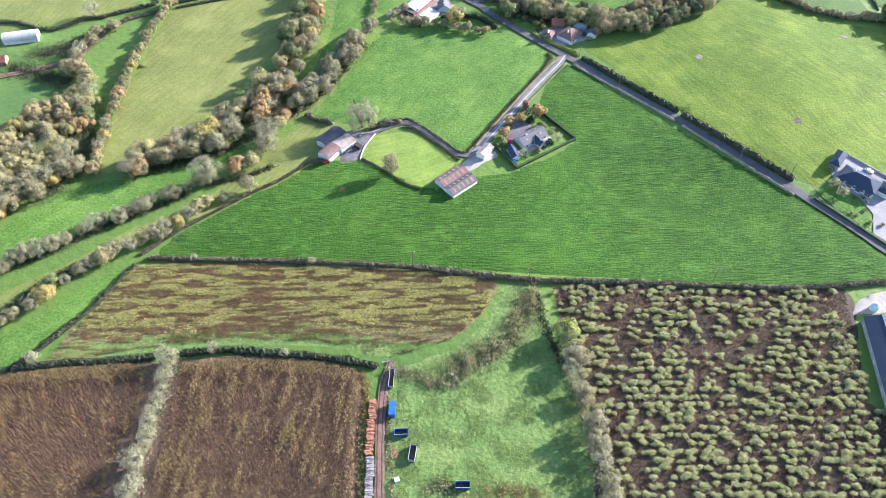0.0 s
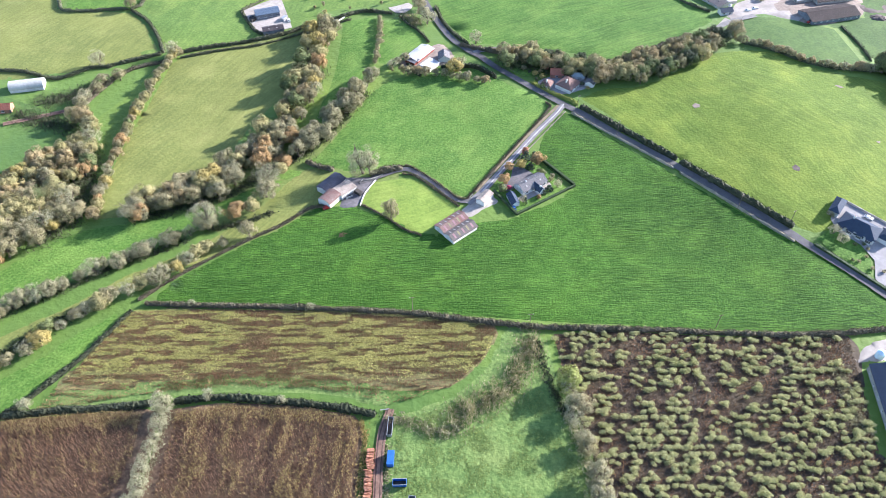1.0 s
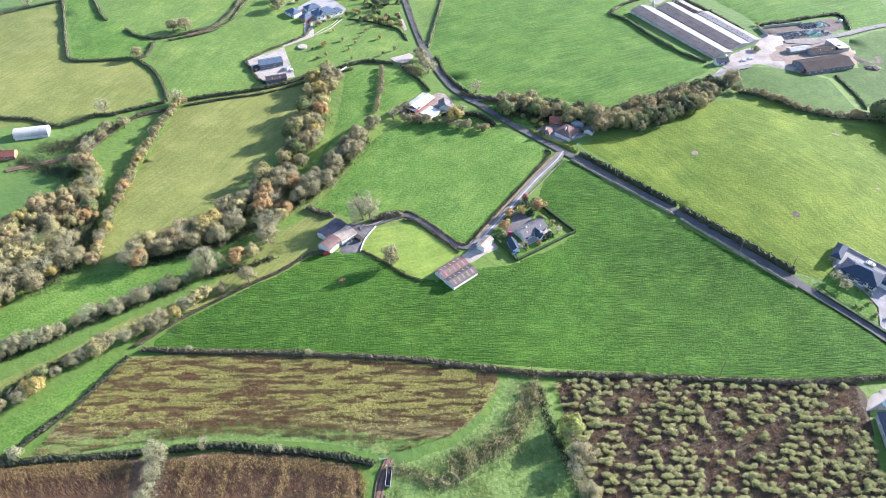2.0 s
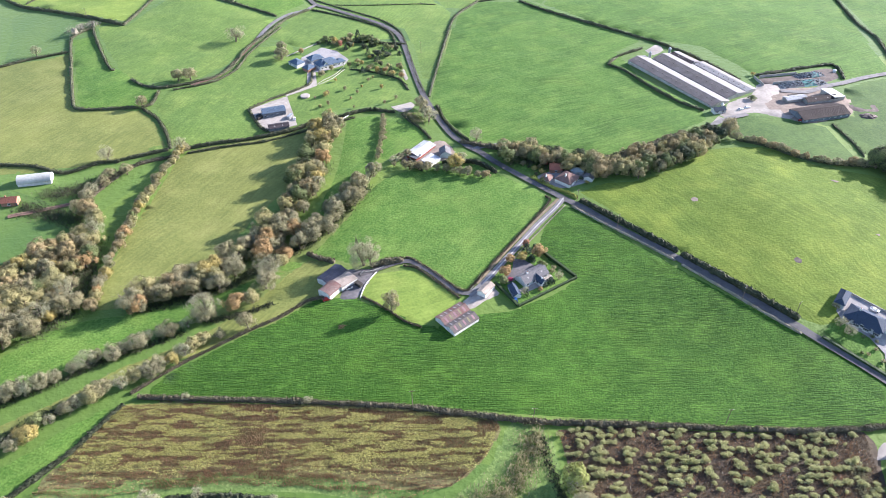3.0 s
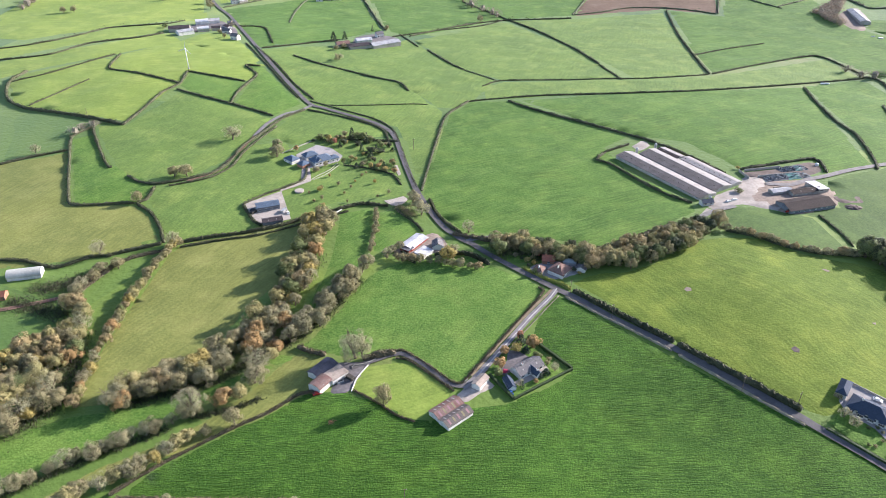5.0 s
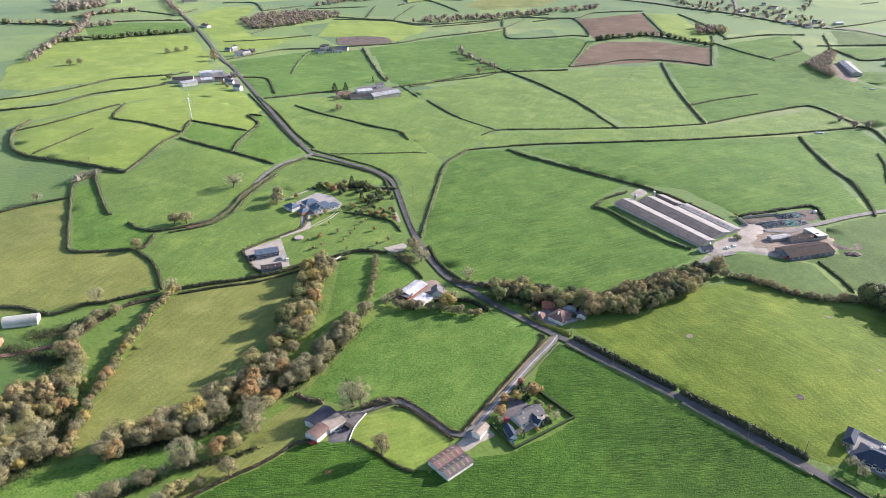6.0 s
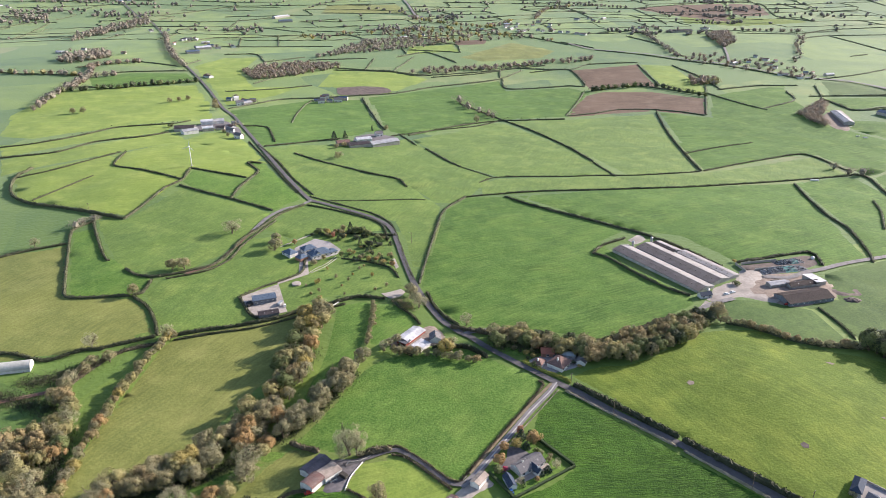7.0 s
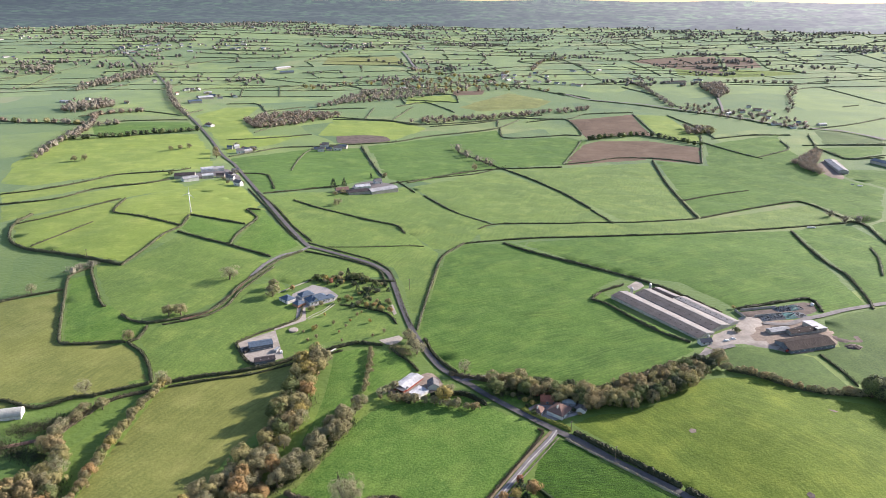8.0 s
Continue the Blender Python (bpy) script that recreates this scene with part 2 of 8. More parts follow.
def smooth_line(pts, step):
    """A rounded line through the points, cut into even steps."""
    p = [Vector((x, y, 0)) for x, y in pts]
    p = [p[0] * 2 - p[1], *p, p[-1] * 2 - p[-2]]
    fine = []
    for i in range(1, len(p) - 2):
        a, b, c, d = p[i - 1:i + 3]
        k = max(2, int((c - b).length / step * 3))
        for j in range(k):
            t = j / k
            s = 0.5 * (2 * b + (c - a) * t + (2 * a - 5 * b + 4 * c - d) * t * t + (3 * b - a - 3 * c + d) * t ** 3)
            fine.append(s * 0.75 + b.lerp(c, t) * 0.25)
    fine.append(p[-2])
    out, left = [fine[0]], step
    for a, b in zip(fine, fine[1:]):
        d = (b - a).length
        while d >= left > 0:
            a = a.lerp(b, left / d)
            out.append(a)
            d, left = (b - a).length, step
        left -= d
    if len(out) < 2 or (out[-1] - fine[-1]).length > step * 0.3:
        out.append(fine[-1])
    return out


def mesh_of(name, verts, faces, *mats):
    me = bpy.data.meshes.new(name)
    me.from_pydata(verts, [], faces)
    for m in mats:
        me.materials.append(m)
    return me


def smooth_faces(me):
    me.shade_smooth()
    return me


def inside(x, y, poly):
    hit, j = False, len(poly) - 1
    for i in range(len(poly)):
        (xi, yi), (xj, yj) = poly[i], poly[j]
        if (yi > y) != (yj > y) and x < (xj - xi) * (y - yi) / (yj - yi) + xi:
            hit = not hit
        j = i
    return hit


def draped(pts, step, lift, rim=-0.03, sharp=False):
    """A patch of ground with that outline, laid on the land; its rim runs out into the ground."""
    if sharp:
        out = []
        for (ax, ay), (bx, by) in zip(pts, pts[1:] + pts[:1]):
            k = max(1, int(math.hypot(bx - ax, by - ay) / step))
            out += [(ax + (bx - ax) * i / k, ay + (by - ay) * i / k) for i in range(k)]
    else:
        out = [(p.x, p.y) for p in smooth_line([*pts, pts[0]], step)][:-1]
    edge = {(round(x, 3), round(y, 3)) for x, y in out}
    xs, ys = [p[0] for p in out], [p[1] for p in out]
    grid = []
    y = min(ys) + step / 2
    while y < max(ys):
        x = min(xs) + step / 2
        while x < max(xs):
            if inside(x, y, out):
                grid.append((x + 0.01 * math.sin(y), y))
            x += step
        y += step
    co = [Vector(p) for p in out + grid]
    from_edges = [(i, (i + 1) % len(out)) for i in range(len(out))]
    v, _, f, *_ = geometry.delaunay_2d_cdt(co, from_edges, [], 1, 0.01)
    return [(p.x, p.y, ground_z(p.x, p.y) + (rim if (round(p.x, 3), round(p.y, 3)) in edge else lift)) for p in v], [list(a) for a in f]


field_count = [0]


def field(name, kind, pts):
    cx, cy = sum(p[0] for p in pts) / len(pts), sum(p[1] for p in pts) / len(pts)
    d = math.hypot(cx, cy)
    field_count[0] += 1
    v, f = draped(pts, 7 if d < 450 else 12 if d < 900 else 25, 0.08 + 0.008 * (field_count[0] % 7) + d * 0.00015, -0.02 - d * 0.00004, d > 430)
    ob = new(name + "_field", smooth_faces(mesh_of(name + "_field", v, f, GRASS[kind])))
    words = {"winter": "dark green drilled winter cereal field", "lush": "bright green lush grass field", "mid": "green grazed pasture field",
             "deep": "deep green grazed grass field", "fresh": "even green grass ley with faint mowing lines", "bright": "bright yellow-green grass field", "dry": "pale yellow-green grazed hillside pasture",
             "olive": "olive green closely grazed pasture", "rough": "rough tussocky green paddock", "scrub": "weedy yellow-green plantation ground",
             "brown": "brown leaf-strewn coppice ground", "dark": "dark brown dead-weed plantation ground", "soil": "brown ploughed bare soil field"}
    return tagged(ob, words[kind] + " between hedges", "field", kind="structure")


def ribbon(pts, width, lift, wobble=0.0, step=3.0):
    line = smooth_line(pts, step)
    v, f, k = [], [], 4
    for i, p in enumerate(line):
        a, b = line[max(0, i - 1)], line[min(len(line) - 1, i + 1)]
        side = Vector((b.y - a.y, a.x - b.x, 0)).normalized()
        for j in range(k + 1):
            s = (j / k - 0.5) * (width + wobble * noise.noise((p.x * 0.2, p.y * 0.2, j // 3)))
            q = p + side * s
            v.append((q.x, q.y, ground_z(q.x, q.y) + lift + math.hypot(q.x, q.y) * 0.0006 + 0.06 * (1 - (2 * j / k - 1) ** 2)))
        if i:
            for j in range(k):
                o = (i - 1) * (k + 1) + j
                f.append((o, o + 1, o + k + 2, o + k + 1))
    return v, f


def road(name, width, pts):
    far = math.hypot(*pts[0]) > 900
    v, f = ribbon(pts, width, 0.7 if far else 0.42 if name == "strip" else 0.34, 0.7 if name == "track" else 0.35, 3.0 if not far else 8)
    mat, words = {"road": (ASPHALT, "grey asphalt country road between hedges"), "dark_lane": (ASPHALT, "narrow dark asphalt farm lane"), "lane": (LANE, "narrow pale worn asphalt lane"),
                  "track": (MUD, "rutted brown mud farm track"), "verge": (VERGE, "strip of bare trodden earth beside the lane"),
                  "strip": (PALE_STRIP, "pale worn concrete strip along the middle of the lane")}[name]
    way = tagged(new(name, smooth_faces(mesh_of(name, v, f, mat))), words, "road", kind="structure")
    if name == "track" and not far:
        for side in (-0.85, 0.85):
            v, f = ribbon([(x + side, y) for x, y in pts], 0.55, 0.375, 0.3)
            new("wheel_rut", smooth_faces(mesh_of("wheel_rut", v, f, RUT))).parent = way
    return way


HEDGE_WORDS = {"dark": "tall dark green hawthorn hedge", "green": "low clipped green roadside hedge", "lit": "golden green clipped garden hedge",
               "twig": "thin bare brown hedge on a bank", "verge": "low pale bank of dead grass and stones", "clip": "neatly clipped dark green garden hedge", "bank": "dark brown-green field hedge", "far": "overgrown far hedge paled for haze"}


def hedge(height, width, kind, pts):
    d = min(math.hypot(x, y) for x, y in pts)
    kind = "bank" if kind == "twig" and d > 430 else kind
    width *= 0.7 if kind in ("bank", "far") else 1
    height *= 0.8 if kind == "bank" and d > 430 else 1
    step = 0.8 if d < 260 else 1.3 if d < 450 else 2.4 if d < 900 else 7
    line = smooth_line(pts, step)
    rng = np.random.default_rng(int(abs(pts[0][0] * 37 + pts[0][1] * 11)))
    prof = [(-0.5, 0), (-0.52, 0.45), (-0.38, 0.85), (0.0, 1.0), (0.38, 0.85), (0.52, 0.45), (0.5, 0)]
    neat = kind == "clip"
    if neat:
        prof = [(-0.55, 0), (-0.57, 0.9), (-0.46, 1.08), (0.46, 1.08), (0.57, 0.9), (0.55, 0)]
    rough = 0.15 if neat else 1.0
    v, f, k = [], [], len(prof)
    for i, p in enumerate(line):
        a, b = line[max(0, i - 1)], line[min(len(line) - 1, i + 1)]
        side = Vector((b.y - a.y, a.x - b.x, 0)).normalized()
        z = ground_z(p.x, p.y)
        big = 1 + 0.35 * noise.noise((p.x * 0.09, p.y * 0.09, 3.0)) + 0.22 * noise.noise((p.x * 0.4, p.y * 0.4, 7.0))
        big = 1 + (big - 1) * rough
        if i in (0, len(line) - 1) and not neat:
            big *= 0.6
        for j, (s, h) in enumerate(prof):
            q = p + side * (s * width * 0.86 * big * (1 + 0.2 * rough * rng.normal()))
            v.append((q.x, q.y, z - 0.1 + h * height * 0.9 * big * (1 + 0.13 * rough * rng.normal())))
        if i:
            for j in range(k - 1):
                o = (i - 1) * k + j
                f.append((o, o + 1, o + k + 1, o + k))
    f += [tuple(range(k)), tuple(range(len(v) - 1, len(v) - 1 - k, -1))]
    # loose sprays of leaf and twig on the faces
    count = int(len(line) * (48 if d < 260 else 46 if d < 450 else 24 if d < 900 else 8))
    size = 0.27 if d < 260 else 0.32 if d < 450 else 0.42 if d < 900 else 0.9
    size *= 0.4 if neat else 0.5 if kind == "verge" else 1
    base = np.array(v)
    sv, sf = [], []
    for _ in range(count):
        i = rng.integers(0, len(line) - 1) * k + rng.integers(1, k - 1)
        c = base[i] * (1 - (u := rng.random())) + base[i + k] * u + rng.normal(0, 0.3 * size / 0.32, 3)
        t = rng.normal(0, 1, (3, 3)) * size * 0.7
        t[2] += (0, 0, size * (1.4 if kind == "twig" else 0.6))
        o = len(sv)
        sv += [tuple(c + r) for r in t]
        sf.append((o, o + 1, o + 2))
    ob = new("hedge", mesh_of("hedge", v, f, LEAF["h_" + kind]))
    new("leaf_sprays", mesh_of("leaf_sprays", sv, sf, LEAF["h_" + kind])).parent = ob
    return tagged(ob, HEDGE_WORDS[kind] + " along a field edge", "hedge", "field hedges")


# ---- trees ----
def limb_tube(v, f, a, b, ra, rb, sides=5):
    ax = (b - a).normalized()
    u = ax.orthogonal().normalized()
    w = ax.cross(u)
    o = len(v)
    for c, r in ((a, ra), (b, rb)):
        for i in range(sides):
            t = 2 * math.pi * i / sides
            v.append(tuple(c + u * (r * math.cos(t)) + w * (r * math.sin(t))))
    for i in range(sides):
        j = (i + 1) % sides
        f.append((o + i, o + j, o + sides + j, o + sides + i))


def tree_meshes(kind, seed, detail=1.0):
    """Trunk with limbs, and crown, of a tree 10 m high and 10 m wide."""
    rng = np.random.default_rng(seed)
    bare = kind in ("pale", "grey", "twig")
    tv, tf, cv, cf = [], [], [], []
    lean = Vector((rng.normal(0, 0.25), rng.normal(0, 0.25), 0))
    fork = Vector((0, 0, 2.6)) + lean
    limb_tube(tv, tf, Vector((0, 0, -0.4)), fork, 0.42, 0.3, 7)
    if kind == "fir":
        limb_tube(tv, tf, fork, Vector((0, 0, 9.6)), 0.25, 0.04)
        for i in range(int(520 * min(1, detail + 0.3))):
            h = 0.4 + 9.4 * rng.random() ** 1.3
            r = (1 - h / 10) * 4.3 * (0.55 + 0.45 * rng.random()) + 0.15
            t = rng.random() * 2 * math.pi
            c = np.array((r * math.cos(t), r * math.sin(t), h))
            o = len(cv)
            tri = rng.normal(0, 0.45, (3, 3))
            tri[2] += np.array((math.cos(t), math.sin(t), -0.5)) * 0.7
            cv += [tuple(c + q) for q in tri]
            cf.append((o, o + 1, o + 2))
    else:
        for i in range(9):
            t = 2 * math.pi * (i / 9 + 0.12 * rng.normal())
            r = (1.0 + 2.4 * rng.random()) * (0.55 if i > 6 else 1)
            end = Vector((r * math.cos(t), r * math.sin(t), 4.2 + 4.0 * rng.random())) + lean
            mid = fork.lerp(end, 0.5) + Vector((0, 0, -0.35))
            limb_tube(tv, tf, fork, mid, 0.2, 0.13)
            limb_tube(tv, tf, mid, end, 0.13, 0.05)
            for _ in range(int((7 if bare else 3) * detail)):
                limb_tube(tv, tf, mid.lerp(end, 0.6), end + Vector(rng.normal(0, 1.1, 3)), 0.06, 0.02, 3)
        # boughs: many rounded lobes on an uneven egg, each a shell of leaves or twigs
        heart, n = np.array((lean.x, lean.y, 4.8)), 27
        each = int((125 if kind == "pale" else 190) * detail)
        for i in range(n):
            z = 1 - 1.75 * (i + 0.5) / n
            t = i * 2.39996 + 0.5 * rng.normal()
            way = np.array((math.sqrt(1 - z * z) * math.cos(t), math.sqrt(1 - z * z) * math.sin(t), z))
            reach = (0.52 + 0.46 * rng.random()) * (1 + 0.6 * noise.noise(Vector(way) * 1.4 + Vector((seed, 0, 0))))
            c = heart + way * (3.1, 3.1, 3.2) * reach
            r = 0.85 + 0.95 * rng.random()
            d = rng.normal(0, 1, (each, 3))
            d /= np.linalg.norm(d, axis=1, keepdims=True)
            d = np.where((d @ way < -0.25)[:, None], -d, d)
            p = c + d * r * (0.66 + 0.42 * rng.random((each, 1)))
            face = d * 0.7 + way * 0.35 + rng.normal(0, 0.24, (each, 3))
            face /= np.linalg.norm(face, axis=1, keepdims=True)
            u = np.cross(face, rng.normal(0, 1, (each, 3)))
            u /= np.linalg.norm(u, axis=1, keepdims=True)
            w = np.cross(face, u)
            o = len(cv)
            if bare:
                a = (0.105 if kind == "pale" else 0.13) / math.sqrt(detail) * rng.uniform(0.7, 1.3, (each, 1))
                tri = np.stack((p - u * a, p + u * a, p + (w * 1.7 + d * 0.5) * a), 1)
                cf += [(o + 3 * q, o + 3 * q + 1, o + 3 * q + 2) for q in range(each)]
            else:
                a = 0.16 / math.sqrt(detail) * rng.uniform(0.7, 1.35, (each, 1))
                tri = np.stack((p - u * a, p - w * a * 0.8, p + u * a, p + w * a * 0.8), 1)
                cf += [(o + 4 * q, o + 4 * q + 1, o + 4 * q + 2, o + 4 * q + 3) for q in range(each)]
            cv += [tuple(q) for q in tri.reshape(-1, 3).tolist()]
    return mesh_of("trunk", tv, tf, BARK), mesh_of("crown", cv, cf, LEAF[kind])


MIXES = {"mixed": ["pale", "grey", "olive", "twig", "brown", "brown", "grey", "olive", "twig", "gold", "twig", "grey", "olive", "olive", "twig", "twig", "brown", "orange", "green"],
         "grey": ["grey", "pale", "grey", "twig", "grey"], "brown": ["twig", "brown", "twig", "grey"],
         "autumn": ["twig", "olive", "brown", "green", "olive", "dark", "green", "twig"], "dark": ["dark", "dark", "green"]}
TREE_WORDS = {"pale": "pale grey leafless broadleaf tree", "grey": "grey-brown leafless broadleaf tree", "twig": "brown twiggy leafless tree", "brown": "russet brown autumn tree",
              "orange": "orange autumn garden tree", "gold": "golden yellow autumn tree", "olive": "thinning olive-brown autumn tree", "red": "red autumn garden tree", "pink": "pink flowering garden shrub",
              "green": "green leafy shrub", "yellowgreen": "yellow-green leafy tree", "fir": "dark green conifer", "dark": "dark ivy-covered tree"}
TREE_MESHES, tree_rng = {}, random.Random(5)


def tree(height, width, kind, at, where="by a field hedge"):
    if kind in MIXES:
        kind = tree_rng.choice(MIXES[kind])
    key = (kind, tree_rng.randrange(3), 0.36 if height < 7.5 else 1.0 if height > 13 else 0.45)
    if key not in TREE_MESHES:
        TREE_MESHES[key] = tree_meshes(kind, 17 * len(TREE_MESHES) + 3, key[2])
    trunk, crown = TREE_MESHES[key]
    small = height < 3.2
    top = tagged(new("shrub" if small else "tree"), TREE_WORDS[kind] + " " + where, "shrub" if small else "tree", "shrubs" if small else "trees")
    top.matrix_world = pose(*at, ground_z(*at), 0, 0, tree_rng.uniform(0, 360)) @ Matrix.Diagonal((width / 8.2, width / 8.2, height / 9.4, 1))
    for name, me in (("trunk", trunk), ("crown", crown)):
        new(name, me).parent = top
    return top


FAR_TREES = []


PLANTED = []


def plant(x, y, h, w, mix, where):
    kind = tree_rng.choice(MIXES[mix]) if mix in MIXES else mix
    (PLANTED if math.hypot(x, y) < 640 else FAR_TREES).append((x, y, h, w, kind, where))


def wood(gap, lo, hi, mix, pts):
    xs, ys = [p[0] for p in pts], [p[1] for p in pts]
    x = min(xs)
    while x < max(xs):
        y = min(ys)
        while y < max(ys):
            a, b = x + tree_rng.uniform(-0.42, 0.42) * gap, y + tree_rng.uniform(-0.42, 0.42) * gap
            if inside(a, b, pts):
                h = tree_rng.uniform(lo, hi)
                plant(a, b, h, h * tree_rng.uniform(0.85, 1.2), mix, "in a wooded belt")
            y += gap
        x += gap


def tree_line(gap, lo, hi, mix, pts):
    for p in smooth_line(pts, gap):
        h = tree_rng.uniform(lo, hi)
        plant(p.x + tree_rng.uniform(-1, 1) * gap * 0.25, p.y + tree_rng.uniform(-1, 1) * gap * 0.25, h, h * tree_rng.uniform(0.95, 1.4), mix, "in a hedgerow")


# ---- land ----
def land():
    v, f, sides = [(0, 0, ground_z(0, 0))], [], 288
    rings = [8.0]
    while rings[-1] < 4950:
        rings.append(min(4950, rings[-1] + max(5.0, rings[-1] * 0.022)))
    for r in rings:
        for i in range(sides):
            t = 2 * math.pi * i / sides
            x, y = r * math.sin(t), r * math.cos(t)
            v.append((x, y, ground_z(x, y)))
    for i in range(sides):
        f.append((0, 1 + (i + 1) % sides, 1 + i))
    for k in range(len(rings) - 1):
        for i in range(sides):
            j = (i + 1) % sides
            f.append((1 + k * sides + i, 1 + k * sides + j, 1 + (k + 1) * sides + j, 1 + (k + 1) * sides + i))
    return tagged(new("ground", smooth_faces(mesh_of("ground", v, f, valley_grass()))), "rolling green farmland reaching the far hills", "ground", kind="structure")


land()

# fields
field("arable", "winter", [(-135.0, 200.1), (-119.0, 218.5), (-94.1, 238.7), (-79.0, 249.2), (-66.9, 260.6), (-57.1, 262.6), (-42.7, 261.1), (-21.0, 248.9), (-10.0, 241.6), (-2.5, 240.8), (16.3, 248.6), (33.7, 251.9), (65.9, 272.3), (49.2, 298.7), (70.4, 337.9), (96.6, 308.1), (121.5, 281.0), (150.9, 249.7), (169.2, 230.8), (197.2, 199.6), (209.5, 185.5), (208.2, 182.5), (161.6, 180.9), (125.9, 182.4), (89.6, 184.1), (52.9, 185.4), (16.3, 189.5), (-21.1, 193.5), (-71.9, 197.6), (-110.5, 198.9)])
field("paddock", "bright", [(-40.1, 279.5), (-17.5, 283.3), (-5.6, 274.0), (7.9, 260.5), (-3.9, 245.1), (-10.7, 240.3), (-23.4, 248.1), (-41.2, 262.7)])
field("pasture", "lush", [(-74.6, 298.5), (-63.9, 314.2), (-43.4, 360.9), (-32.2, 374.5), (-15.2, 379.6), (19.3, 384.3), (39.1, 368.6), (60.3, 349.3), (60.7, 340.6), (28.7, 291.6), (11.7, 265.8), (-4.2, 280.1), (-14.7, 290.0), (-25.2, 290.0), (-49.3, 289.5)])
field("pasture", "dry", [(80.1, 350.4), (96.9, 359.5), (113.9, 359.8), (132.9, 367.7), (150.0, 379.7), (168.1, 392.9), (194.8, 396.9), (210.9, 391.3), (225.6, 374.8), (243.5, 367.4), (268.7, 356.3), (268.0, 311.4), (225.8, 235.5), (208.4, 238.8), (194.8, 242.4), (183.8, 238.5), (174.4, 237.8), (167.2, 246.3), (125.9, 291.7), (89.6, 337.9)])
field("pasture", "olive", [(-181.2, 257.4), (-178.9, 263.7), (-180.2, 301.7), (-175.5, 369.6), (-168.1, 403.0), (-132.1, 416.8), (-107.2, 426.6), (-84.0, 441.5), (-77.9, 424.8), (-84.0, 391.2), (-95.7, 360.9), (-111.4, 332.9), (-121.0, 299.1), (-144.9, 283.5), (-164.1, 257.4)])
field("pasture", "lush", [(-68.4, 443.7), (-48.9, 449.1), (-44.2, 439.4), (-45.0, 399.0), (-53.9, 357.9), (-66.8, 325.1), (-78.5, 307.9), (-82.8, 305.7), (-73.1, 347.5), (-68.0, 389.9)])
field("pasture", "lush", [(-41.7, 443.3), (-30.7, 447.2), (-16.3, 429.4), (-12.1, 415.6), (-28.5, 401.8), (-40.7, 390.0), (-41.4, 416.6)])
field("meadow", "lush", [(-220.4, 209.9), (-209.0, 220.5), (-189.7, 241.2), (-170.7, 251.2), (-138.6, 258.4), (-112.2, 270.5), (-91.3, 287.4), (-86.4, 295.0), (-73.5, 289.6), (-90.0, 279.2), (-117.4, 253.7), (-141.4, 237.0), (-163.6, 220.4), (-186.7, 203.7), (-210.5, 187.0)])
field("pasture", "olive", [(-204.0, 171.8), (-193.0, 180.7), (-163.2, 202.9), (-147.0, 218.3), (-123.7, 232.8), (-98.1, 257.9), (-74.0, 294.2), (-57.6, 288.1), (-63.0, 277.7), (-64.2, 262.6), (-94.8, 239.5), (-121.0, 221.4), (-139.6, 211.1), (-163.9, 189.8), (-187.0, 165.9), (-197.8, 157.5)])
field("pasture", "lush", [(-193.1, 146.7), (-184.1, 158.8), (-171.2, 168.6), (-157.2, 184.9), (-137.5, 199.1), (-133.4, 200.1), (-139.1, 195.9), (-150.5, 171.8), (-163.4, 153.9), (-171.5, 144.4), (-186.5, 131.4)])
field("plantation", "scrub", [(-138.0, 196.5), (-110.2, 197.6), (-56.4, 194.9), (-13.5, 191.5), (21.1, 186.3), (24.6, 183.2), (18.4, 168.5), (5.9, 154.7), (-7.8, 152.5), (-21.2, 152.5), (-32.8, 154.5), (-51.5, 157.5), (-88.6, 158.5), (-122.6, 156.0), (-146.4, 152.0), (-158.9, 154.4), (-148.8, 174.2)])
field("coppice", "brown", [(-194.3, 134.0), (-176.9, 140.9), (-155.2, 143.7), (-126.1, 145.9), (-111.5, 144.5), (-110.6, 125.8), (-111.6, 107.6), (-111.5, 86.9), (-110.5, 81.1), (-176.8, 81.5)])
field("coppice", "brown", [(-110.6, 145.0), (-87.7, 148.5), (-50.7, 145.9), (-32.3, 141.5), (-29.8, 132.0), (-30.4, 115.6), (-29.5, 89.8), (-28.8, 80.5), (-109.9, 81.0), (-111.0, 107.0), (-110.0, 125.8)])
field("paddock", "rough", [(-21.1, 141.9), (-6.6, 146.3), (7.0, 152.5), (19.8, 167.0), (25.9, 184.1), (42.8, 181.7), (45.6, 165.5), (48.8, 143.9), (49.4, 129.0), (53.6, 115.0), (54.7, 89.4), (53.9, 80.1), (-18.6, 80.4), (-20.7, 115.5)])
field("plantation", "dark", [(46.4, 180.7), (77.1, 182.7), (125.0, 179.1), (173.0, 179.0), (168.7, 154.2), (162.9, 124.1), (179.4, 115.0), (172.1, 80.1), (56.8, 80.1), (57.5, 112.8), (51.1, 143.9)])
field("pasture", "mid", [(-177.8, 386.3), (-200.8, 406.8), (-198.5, 417.0), (-180.6, 404.1), (-170.5, 407.6), (-128.6, 418.2), (-85.8, 439.9), (-119.9, 432.5), (-140.7, 456.7), (-113.7, 476.3), (-101.8, 494.3), (-105.3, 532.9), (-130.9, 563.0), (-152.9, 556.0), (-166.6, 515.0), (-189.5, 486.8), (-204.1, 479.5), (-208.3, 459.7), (-195.7, 438.5)])
